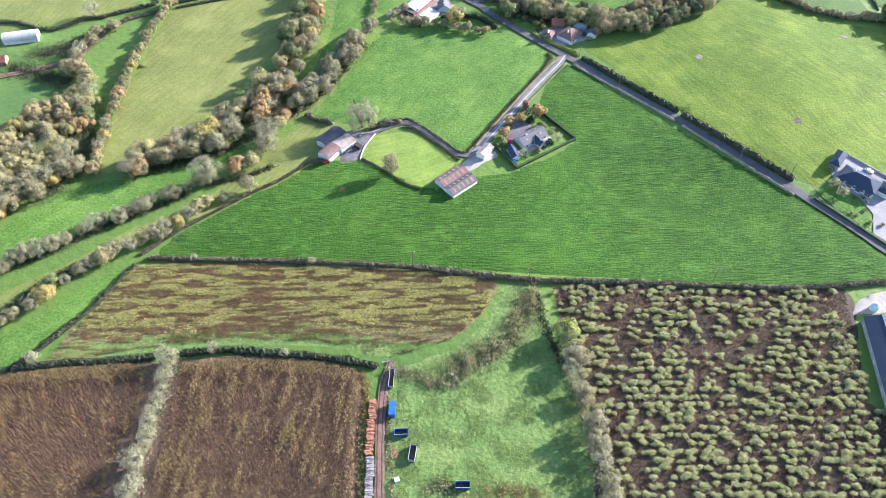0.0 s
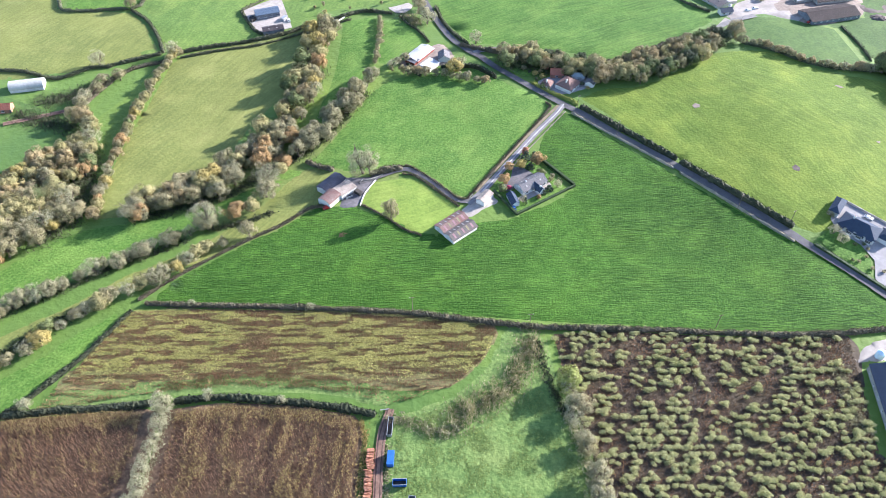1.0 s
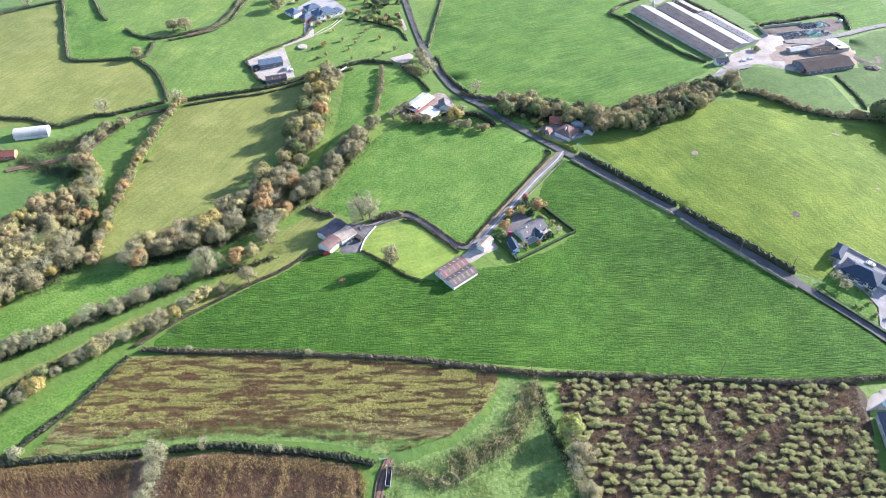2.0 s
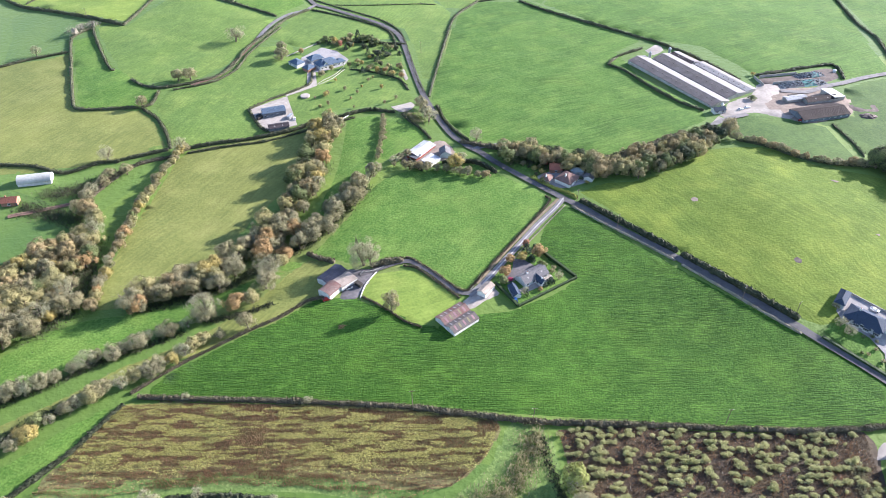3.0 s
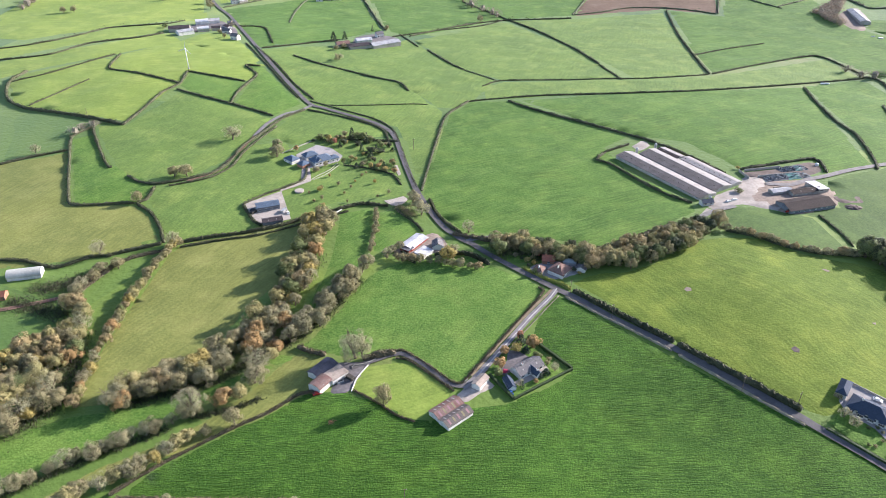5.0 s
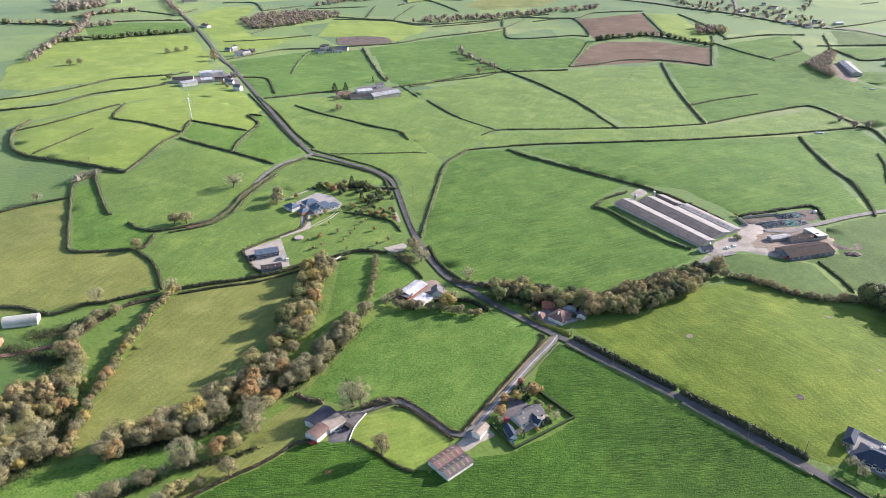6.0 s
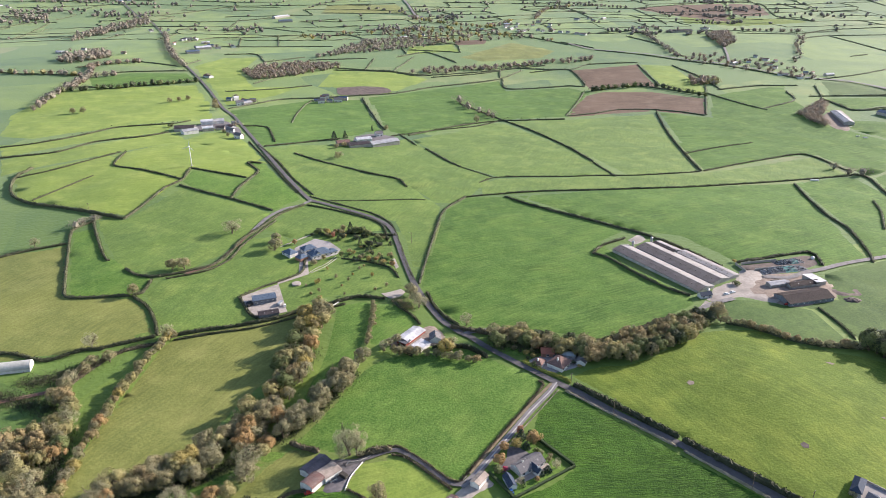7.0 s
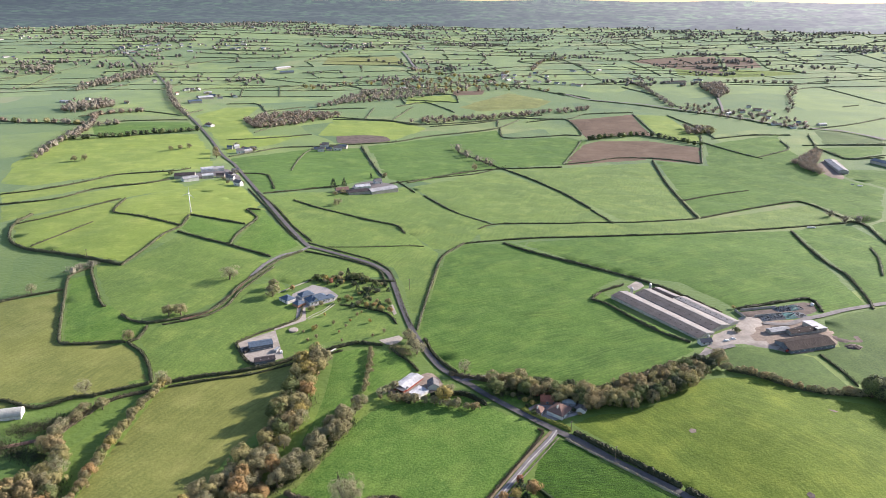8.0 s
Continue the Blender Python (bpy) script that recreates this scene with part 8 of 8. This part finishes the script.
def white_sack(at):
    rng = np.random.default_rng(2)
    v, f = box(-0.95, 0.95, -0.85, 0.85, 0, 0.75)
    v = [(x * (1 - 0.12 * z) + 0.08 * rng.normal(), y * (1 - 0.1 * z) + 0.08 * rng.normal(), z) for x, y, z in v]
    top = thing("bulk_bag", at, 20, "white woven bulk bag on the grass", "bag")
    part("sack", v, f, WHITE, top)
    for x in (-0.7, 0.7):
        part("loop", *box(x - 0.04, x + 0.04, -0.7, 0.7, 0.74, 0.85), WHITE, top)


white_sack((-16.5, 96.2))


def round_tank(at, radius, height, paint, label, cone=0.0):
    top = thing("round_tank", at, 0, label, "tank")
    part("shell", *tube((0, 0, -0.2), (0, 0, height), radius, radius, 28), paint, top, smooth=False)
    part("lid", *tube((0, 0, height), (0, 0, height + 0.15 + cone), radius * 1.03, radius * (0.9 if not cone else 0.15), 28), paint, top)


round_tank((-102.3, 475.5), 3.4, 0.9, PAVED["concrete"], "low round pale concrete tank beside the drive")
round_tank((179.9, 168.5), 1.7, 3.2, plain("pale_blue_tank", (0.45, 0.6, 0.68), (0.55, 0.68, 0.74), 0.4), "pale blue round tank at the end of the long barn", 0.6)
for x, y in ((162.4, 534.3), (179.7, 542.0)):
    round_tank((x, y), 1.1, 5.0, STEEL, "grey metal feed silo by the livestock sheds", 1.0)
round_tank((194.6, 451.0), 1.0, 3.0, STEEL, "grey metal feed bin by the shed gable", 0.8)


def digger(at, turn):
    top = thing("loader", at, turn, "red farm loader parked by the cattle barn", "vehicle")
    body = part("body", *joined(box(-1.6, 1.2, -0.6, 0.6, 0.7, 1.5), box(-1.6, -0.2, -0.5, 0.5, 1.5, 1.7)), RED, top)
    part("cab", *box(-0.2, 1.0, -0.65, 0.65, 1.5, 2.6), GLASS_DARK, body, "dark glazed cab")
    part("bucket", *joined(box(2.2, 2.9, -1.0, 1.0, 0.2, 0.3), box(2.2, 2.3, -1.0, 1.0, 0.3, 0.9)), STEEL, top)
    part("arm", *joined(box(0.6, 2.3, -0.75, -0.62, 0.7, 0.9), box(0.6, 2.3, 0.62, 0.75, 0.7, 0.9)), RED, top)
    for x in (-1.0, 1.0):
        for s in (-1, 1):
            w = part("wheel", *tube((x, s * 0.65, 0.6), (x, s * 1.0, 0.6), 0.6, 0.6, 14), RUBBER, top)
            part("rim", *tube((x, s * 0.98, 0.6), (x, s * 1.03, 0.6), 0.3, 0.3, 10), WHITE, w)


digger((242.2, 431.4), 20)


def silage(cx, cy, length, width, turn, seed, label):
    """A covered silage heap weighted with old tyres."""
    rng = np.random.default_rng(seed)
    top = thing("silage_heap", (cx, cy), turn, label, "silage heap")
    n, m, v, f = 16, 6, [], []
    for i in range(n + 1):
        for j in range(m + 1):
            x, y = (i / n - 0.5) * length, (j / m - 0.5) * width
            e = min(1, 3.5 * min(i / n, 1 - i / n)) * min(1, 3 * min(j / m, 1 - j / m))
            v.append((x, y, 1.9 * e + 0.15 * rng.normal() * e - 0.05))
    for i in range(n):
        for j in range(m):
            a = i * (m + 1) + j
            f.append((a, a + m + 1, a + m + 2, a + 1))
    part("cover", v, f, SHEETING, top, smooth=True)
    low, high = int(n * 0.55), int(n * 0.8)
    patch = [(x, y, z + 0.05) for x, y, z in v[low * (m + 1):(high + 1) * (m + 1)]]
    part("patch", patch, [(i * (m + 1) + j, (i + 1) * (m + 1) + j, (i + 1) * (m + 1) + j + 1, i * (m + 1) + j + 1) for i in range(high - low) for j in range(m)], TEAL_SHEET, top, "teal sheet over part of the heap", True)
    for k in range(230):
        x, y = rng.uniform(-0.46, 0.46) * length, rng.uniform(-0.44, 0.44) * width
        e = min(1, 3.5 * (0.5 - abs(x / length))) * min(1, 3 * (0.5 - abs(y / width)))
        ob = new("tyre", (TYRE, DUSTY_TYRE, DUSTY_TYRE)[k % 3])
        ob.parent = top
        ob.matrix_basis = pose(x, y, 1.9 * e + 0.12, rng.normal() * 12, rng.normal() * 12, 0)


SHEETING = plain("green_and_white_sheet", (0.055, 0.065, 0.08), (0.10, 0.12, 0.14), 0.5, 0.35, 0.2, 0.2)
TEAL_SHEET = plain("teal_sheet", (0.06, 0.20, 0.18), (0.10, 0.27, 0.25), 0.45, 0.6, 0.3, 0.2)
tv, tf = [], []
for i in range(10):
    for j in range(5):
        a, b = 2 * math.pi * i / 10, 2 * math.pi * j / 5
        r = 0.36 + 0.13 * math.cos(b)
        tv.append((r * math.cos(a), r * math.sin(a), 0.13 * math.sin(b)))
        tf.append((i * 5 + j, (i + 1) % 10 * 5 + j, (i + 1) % 10 * 5 + (j + 1) % 5, i * 5 + (j + 1) % 5))
TYRE = mesh_of("tyre", tv, tf, RUBBER)
DUSTY_TYRE = mesh_of("tyre", tv, tf, plain("dusty_tyre", (0.26, 0.28, 0.30), (0.38, 0.40, 0.42), 0.8, 2.0, 0.6, 0.1))
silage(265, 489, 40, 10, 12, 3, "silage heap under dark sheeting held down by dusty tyres")
silage(276, 503, 26, 9, 12, 8, "smaller covered silage heap with tyres on it")
round_tank((298.6, 509.9), 1.3, 1.8, WHITE, "white plastic water tank beside the silage clamp", 0.3)


def dung_heap(at, r, seed):
    rng = np.random.default_rng(seed)
    v, f, n = [(0, 0, 1.5)], [], 22
    for k, (q, h) in enumerate(((0.35, 1.35), (0.7, 0.8), (1.0, -0.2))):
        for i in range(n):
            t = 2 * math.pi * i / n
            e = q * r * (1 + 0.12 * rng.normal())
            v.append((e * math.cos(t) * 1.5, e * math.sin(t), h + 0.12 * rng.normal()))
    f += [(0, 1 + i, 1 + (i + 1) % n) for i in range(n)]
    f += [(1 + k * n + i, 1 + (k + 1) * n + i, 1 + (k + 1) * n + (i + 1) % n, 1 + k * n + (i + 1) % n) for k in (0, 1) for i in range(n)]
    top = thing("dung_heap", at, 0, "brown dung heap on muddy ground beside the barns", "heap")
    part("mound", v, f, PAVED["mud"], top)


dung_heap((292.7, 440.3), 4.2, 2)


def field_gate(at, turn, wide=3.4):
    top = thing("field_gate", at, turn, "galvanised field gate in a hedge gap", "gate", "field gates")
    for s in (-1, 1):
        part("post", *tube((s * wide / 2 * 1.04, 0, -0.3), (s * wide / 2 * 1.04, 0, 1.3), 0.1, 0.1, 8), POLE, top)
    for k in range(5):
        part("bar", *box(-wide / 2, wide / 2, -0.025, 0.025, 0.25 + 0.2 * k, 0.30 + 0.2 * k), STEEL, top)


for x, y, t in ((-22.6, 144.0, 8), (14.3, 267.2, 55), (-42.8, 280.8, 60)):
    field_gate((x, y), t)


WRAP = plain("white_bale_wrap", (0.66, 0.67, 0.68), (0.74, 0.75, 0.75), 0.35, 2.0, 0.6, 0.1)


def wrapped_bale(x, y, turn, on=0.0):
    """A round bale lying on its side in white film, with pulled-in edges."""
    v, f, sides = [], [], 14
    rings = ((-0.62, 0.35), (-0.60, 0.56), (-0.52, 0.64), (0.0, 0.66), (0.52, 0.64), (0.60, 0.56), (0.62, 0.35))
    for k, (across, r) in enumerate(rings):
        for i in range(sides):
            a = 2 * math.pi * i / sides
            v.append((across, r * math.cos(a), 0.63 + r * math.sin(a)))
        if k:
            f += [((k - 1) * sides + i, (k - 1) * sides + (i + 1) % sides, k * sides + (i + 1) % sides, k * sides + i) for i in range(sides)]
    f += [tuple(range(sides - 1, -1, -1)), tuple(range(len(v) - sides, len(v)))]
    ob = tagged(new("wrapped_bale", smooth_faces(mesh_of("wrapped_bale", v, f, WRAP))), "round silage bale wrapped in white film lying on grass", "bale", "wrapped bales")
    ob.matrix_world = pose(x, y, ground_z(x, y) + on + math.hypot(x, y) * 0.00015, 0, 0, turn)


bale_rng = random.Random(8)
for bx, by, across, deep in ((403.6, 724.0, 6, 2), (557.0, 898.0, 4, 2), (552.0, 906.0, 3, 1)):
    for i in range(across):
        for j in range(deep):
            wrapped_bale(bx + 1.5 * i + bale_rng.uniform(-0.15, 0.15), by + 1.6 * j + bale_rng.uniform(-0.15, 0.15), bale_rng.uniform(-12, 12))


def far_houses():
    """Scattered houses and farms of the far country, each with walls, roof and chimney."""
    rng = np.random.default_rng(44)
    meshes = []
    for L, W, e, r in ((6, 3.6, 4.6, 2.6), (8, 4.2, 3.0, 2.6), (12, 6, 4.2, 2.4)):
        v, f = box(-L, L, -W, W, -2, e)
        v += [(-L, 0, e + r), (L, 0, e + r)]
        f += [(4, 6, 8), (5, 9, 7)]
        lumps = [slab([(-L - 0.4, s * (W + 0.4), e - 0.2), (L + 0.4, s * (W + 0.4), e - 0.2), (L + 0.4, 0, e + r), (-L - 0.4, 0, e + r)], 0.2) for s in (-1, 1)]
        rv, rf = joined(*lumps)
        cv, cf = box(-L * 0.8, -L * 0.8 + 0.9, -0.5, 0.5, e + r * 0.6, e + r + 1.2)
        meshes.append([(mesh_of("wall", v, f, WALLS[w]), mesh_of("roof", rv, rf, ROOFS[q]), mesh_of("chimney", cv, cf, WALLS["brick_wall"]))
                       for w, q in (("white_wall", "slate"), ("white_wall", "tile_brown"), ("render_wall", "pale_metal" if L > 10 else "slate_blue"))])
    for cx, cy, sx, sy, n in VILLAGES:
        for _ in range(n):
            x, y = cx + sx * rng.normal(), cy + sy * rng.normal()
            kind = meshes[rng.choice([0, 0, 1, 2])][rng.integers(0, 3)]
            top = tagged(new("far_house"), "small pale house with a pitched roof in the distant valley", "house", "distant houses")
            top.matrix_world = pose(x, y, ground_z(x, y), 0, 0, rng.uniform(-50, 50) + 90 * (rng.random() < 0.25)) @ Matrix.Scale(0.72, 4)
            for nm, me in zip(("wall", "roof", "chimney"), kind):
                if nm != "chimney" or me.name.startswith("chimney"):
                    new(nm, me).parent = top
            if rng.random() < 0.5:
                FAR_TREES.append((x + 14 * rng.normal(), y + 14 * rng.normal(), 8, 8, "grey"))


VILLAGES = [(-997, 2413, 60, 60, 14), (-941, 2460, 60, 60, 14), (-860, 2469, 50, 50, 8), (-674, 2549, 60, 60, 12), (-613, 2459, 40, 40, 6), (200, 1924, 60, 60, 12), (231, 1865, 40, 40, 8), (271, 1952, 30, 30, 3), (307, 1795, 30, 30, 4), (1176, 2564, 50, 50, 7), (-778, 1991, 18, 18, 4), (-698, 1824, 18, 18, 3), (-574, 1674, 18, 18, 4), (-491, 1569, 40, 40, 8), (-716, 1442, 30, 30, 5), (-845, 1815, 15, 15, 2), (-42, 1718, 25, 25, 4), (-334, 2624, 60, 60, 6)]
VILLAGES += [(-160, 2733, 80, 80, 8), (-256, 2647, 50, 50, 5), (1213, 3861, 40, 40, 3), (-43, 2115, 25, 25, 3), (440, 2071, 40, 40, 4), (534, 1880, 30, 30, 3), (660, 1448, 35, 35, 7), (690, 1320, 35, 35, 6), (690, 1903, 20, 20, 2), (-1456, 2721, 70, 70, 8), (-1265, 2217, 25, 25, 3), (1271, 3110, 120, 120, 6), (1700, 3109, 150, 150, 8), (1440, 2467, 80, 80, 5), (238, 3337, 150, 150, 8), (-482, 3077, 150, 150, 6), (798, 3573, 150, 150, 6), (-744, 3104, 120, 120, 6)]
VILLAGES += [(-416, 4372, 300, 300, 6), (1353, 4116, 250, 250, 5), (-293, 1090, 16, 16, 4), (-170, 1112, 16, 16, 3), (-262, 910, 8, 8, 2), (1533, 2529, 60, 60, 4), (-385, 1229, 6, 6, 1)]
far_houses()


# ---- the far country: woods and hedges in the distance ----
def clump(v, f, x, y, h, w, rng, leaves=0, size=1.2):
    """A far tree: an uneven crown on a short stem, with loose sprays."""
    o, z = len(v), ground_z(x, y) - 0.2
    rings = ((0.1, 0), (0.26, 0.2), (0.34, 0.45), (0.26, 0.68), (0.1, 0.84)) if leaves > 10 else ((0.24, 0.05), (0.42, 0.45), (0.2, 0.85))
    for lev, (r, hh) in enumerate(rings):
        for i in range(6):
            t = math.pi * (i + 0.5 * (lev % 2)) / 3
            q = r * w * (0.5 if leaves > 200 else 0.72 if leaves > 10 else 1) * (1 + 0.3 * rng.normal())
            v.append((x + q * math.cos(t), y + q * math.sin(t), z + h * hh * (1 + 0.08 * rng.normal())))
        if lev:
            for i in range(6):
                j = (i + 1) % 6
                f.append((o + lev * 6 - 6 + i, o + lev * 6 - 6 + j, o + lev * 6 + j, o + lev * 6 + i))
    f.append(tuple(range(len(v) - 6, len(v))))
    for _ in range(leaves):
        d = rng.normal(0, 1, 3)
        d /= np.linalg.norm(d)
        c = np.array((x, y, z + h * 0.58)) + d * np.array((w * 0.56, w * 0.56, h * 0.44)) * (0.5 + 0.6 * rng.random())
        t = rng.normal(0, size * 0.5, (3, 3))
        k = len(v)
        v += [tuple(c + q) for q in t]
        f.append((k, k + 1, k + 2))


def belts():
    """The nearest trees of the belts one by one; the rest of them joined by kind."""
    PLANTED.sort(key=lambda t: math.hypot(t[0] + 40, t[1]))
    for x, y, h, w, kind, where in PLANTED[:165]:
        tree(h, w, kind, (x, y), where)
    rest = PLANTED[165:]
    for kind in sorted({t[4] for t in rest}):
        sets = [[[np.array([v.co[:] for v in me.vertices]), [tuple(q.vertices) for q in me.polygons]] for me in tree_meshes(kind, 900 + s, 0.42)] for s in range(2)]
        for k, name in enumerate(("belt_trunks", "belt_crowns")):
            v, f = [], []
            for i, (x, y, h, w, kd, _) in enumerate(rest):
                if kd != kind:
                    continue
                a = i * 2.4
                m = np.array(((math.cos(a), math.sin(a), 0), (-math.sin(a), math.cos(a), 0), (0, 0, 1)))
                co, faces = sets[i % 2][k]
                pts = (co * (w / 8.2, w / 8.2, h / 9.4)) @ m + (x, y, ground_z(x, y))
                o = len(v)
                v += pts.tolist()
                f += [tuple(q + o for q in face) for face in faces]
            tagged(new(name, mesh_of(name, v, f, BARK if k == 0 else LEAF[kind])), ("trunks and limbs of " if k == 0 else "") + TREE_WORDS[kind] + "s in wooded belts", "trees", kind="stuff")


belts()


def far_woods():
    rng = np.random.default_rng(9)
    for kind in sorted({t[4] for t in FAR_TREES}):
        v, f = [], []
        for x, y, h, w, k, *_ in FAR_TREES:
            if k == kind:
                d = math.hypot(x, y)
                clump(v, f, x, y, h * 0.85, w * 1.3, rng, 420 if d < 1150 else 130, 0.6 if d < 1150 else 0.9)
        # the f_ leaf colours already hold the haze of distance
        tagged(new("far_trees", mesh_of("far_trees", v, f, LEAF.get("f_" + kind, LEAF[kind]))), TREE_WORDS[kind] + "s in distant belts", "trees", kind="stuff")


far_woods()


def far_hedges():
    """Small fields beyond the middle distance: hedge lines on a skewed, broken grid, with trees in them."""
    rng = np.random.default_rng(21)
    hv, hf, tv, tf = [], [], [], []

    def at(i, j):
        n = noise.noise_vector((i * 0.31, j * 0.31, 1.0))
        return (-3300 + 128 * i + 75 * n.x + 22 * (j % 2), 1720 + 88 * j + 60 * n.y + 0.12 * (128 * i - 3000))

    for i in range(52):
        for j in range(44):
            x, y = at(i, j)
            if abs(x) > 0.72 * y + 120 or math.hypot(x, y) > 3520:
                continue
            for (di, dj), odds in (((1, 0), 0.82), ((0, 1), 0.62)):
                if rng.random() > odds:
                    continue
                x2, y2 = at(i + di, j + dj)
                n = max(2, int(math.hypot(x2 - x, y2 - y) / 13))
                h = 1.0 + 1.3 * rng.random()
                lush = noise.noise((x * 0.0016, y * 0.0016, 14.0))
                prev = None
                for k in range(n + 1):
                    a, b = x + (x2 - x) * k / n + 3 * rng.normal(), y + (y2 - y) * k / n + 3 * rng.normal()
                    z, q = ground_z(a, b) - 0.3, h * (0.7 + 0.6 * rng.random())
                    o = len(hv)
                    hv += [(a, b - 1.4, z), (a, b - 0.8, z + q), (a, b + 0.8, z + q), (a, b + 1.4, z), (a - 1.6, b, z + q * 0.9)]
                    if prev is not None:
                        hf += [(prev, o, o + 1, prev + 1), (prev + 1, o + 1, o + 2, prev + 2), (prev + 2, o + 2, o + 3, prev + 3)]
                    prev = o
                    if rng.random() < (0.05 if y < 1900 else 0.09 if y < 2400 else 0.14) * (1.5 if lush > 0 else 0.5):
                        clump(tv, tf, a, b, 5 + 5 * rng.random(), 7 + 6 * rng.random(), rng, 8, 1.7)
            if rng.random() < (0.05 if y < 2100 else 0.08 if y < 2600 else 0.13):
                for _ in range(int(12 + 40 * rng.random())):
                    clump(tv, tf, x + 60 * rng.normal(), y + 24 * rng.normal(), 6 + 5 * rng.random(), 8 + 5 * rng.random(), rng, 7, 1.7)
    # a broken belt of woods where the hazy hills begin
    for _ in range(600):
        t = rng.uniform(-0.72, 0.72)
        r = 3300 + 170 * rng.normal() + 130 * noise.noise((t * 9, 2.0, 7.0))
        clump(tv, tf, r * math.sin(t), r * math.cos(t), 5 + 5 * rng.random(), 10 + 8 * rng.random(), rng, 8, 1.9)
    tagged(new("far_hedges", mesh_of("far_hedges", hv, hf, LEAF["h_far"])), "hedge lines between small distant fields, paled for haze", "hedges", kind="stuff")
    tagged(new("far_woodland", mesh_of("far_woodland", tv, tf, LEAF["h_wood"])), "grey trees and woods in the distance, paled for haze", "woodland", kind="stuff")


far_hedges()


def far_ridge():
    """The last hills, far behind the valley: rolling farmland up to the skyline, its haze painted as glow."""
    m = bpy.data.materials.new("painted_haze_hills")
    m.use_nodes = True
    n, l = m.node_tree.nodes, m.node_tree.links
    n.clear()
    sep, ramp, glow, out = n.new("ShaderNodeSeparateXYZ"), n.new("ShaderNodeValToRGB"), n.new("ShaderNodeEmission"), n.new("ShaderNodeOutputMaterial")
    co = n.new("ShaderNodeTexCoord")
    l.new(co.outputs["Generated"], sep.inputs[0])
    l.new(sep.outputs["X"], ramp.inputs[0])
    # haze as emission: blue-grey on the left, paler towards the sun side
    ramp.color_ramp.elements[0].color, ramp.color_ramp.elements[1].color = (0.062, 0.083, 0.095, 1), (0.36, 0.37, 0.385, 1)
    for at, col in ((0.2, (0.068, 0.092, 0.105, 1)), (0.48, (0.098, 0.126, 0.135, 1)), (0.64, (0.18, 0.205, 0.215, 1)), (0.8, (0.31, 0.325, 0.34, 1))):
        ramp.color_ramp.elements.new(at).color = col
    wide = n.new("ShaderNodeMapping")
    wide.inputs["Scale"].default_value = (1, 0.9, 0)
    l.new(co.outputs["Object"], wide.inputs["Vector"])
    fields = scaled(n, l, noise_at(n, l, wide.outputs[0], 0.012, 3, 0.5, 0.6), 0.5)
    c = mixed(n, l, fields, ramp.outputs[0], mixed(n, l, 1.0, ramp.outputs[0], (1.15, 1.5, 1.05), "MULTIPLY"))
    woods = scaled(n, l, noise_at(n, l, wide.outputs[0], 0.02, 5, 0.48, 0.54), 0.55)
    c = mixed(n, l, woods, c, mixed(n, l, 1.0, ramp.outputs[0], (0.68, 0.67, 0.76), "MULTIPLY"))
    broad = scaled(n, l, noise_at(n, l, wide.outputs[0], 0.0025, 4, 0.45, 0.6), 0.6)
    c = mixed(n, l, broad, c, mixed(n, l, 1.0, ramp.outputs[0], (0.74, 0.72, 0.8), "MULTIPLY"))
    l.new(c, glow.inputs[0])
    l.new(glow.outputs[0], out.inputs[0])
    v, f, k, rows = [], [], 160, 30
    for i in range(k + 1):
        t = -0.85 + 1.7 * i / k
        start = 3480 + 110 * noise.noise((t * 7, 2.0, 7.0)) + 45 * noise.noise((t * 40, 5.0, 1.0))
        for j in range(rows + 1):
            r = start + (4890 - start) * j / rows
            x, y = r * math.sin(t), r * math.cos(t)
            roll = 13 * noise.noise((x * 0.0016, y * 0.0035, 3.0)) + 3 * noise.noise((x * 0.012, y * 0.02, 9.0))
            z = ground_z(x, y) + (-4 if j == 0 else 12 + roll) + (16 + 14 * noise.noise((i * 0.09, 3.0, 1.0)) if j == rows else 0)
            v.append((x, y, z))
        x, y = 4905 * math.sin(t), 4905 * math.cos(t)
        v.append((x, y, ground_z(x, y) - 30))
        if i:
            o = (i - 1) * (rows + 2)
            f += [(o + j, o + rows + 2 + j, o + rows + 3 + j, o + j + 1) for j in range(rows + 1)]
    tagged(new("backdrop", smooth_faces(mesh_of("backdrop", v, f, m))), "glowing backdrop of horizon hills with haze painted in", "hills", kind="structure")


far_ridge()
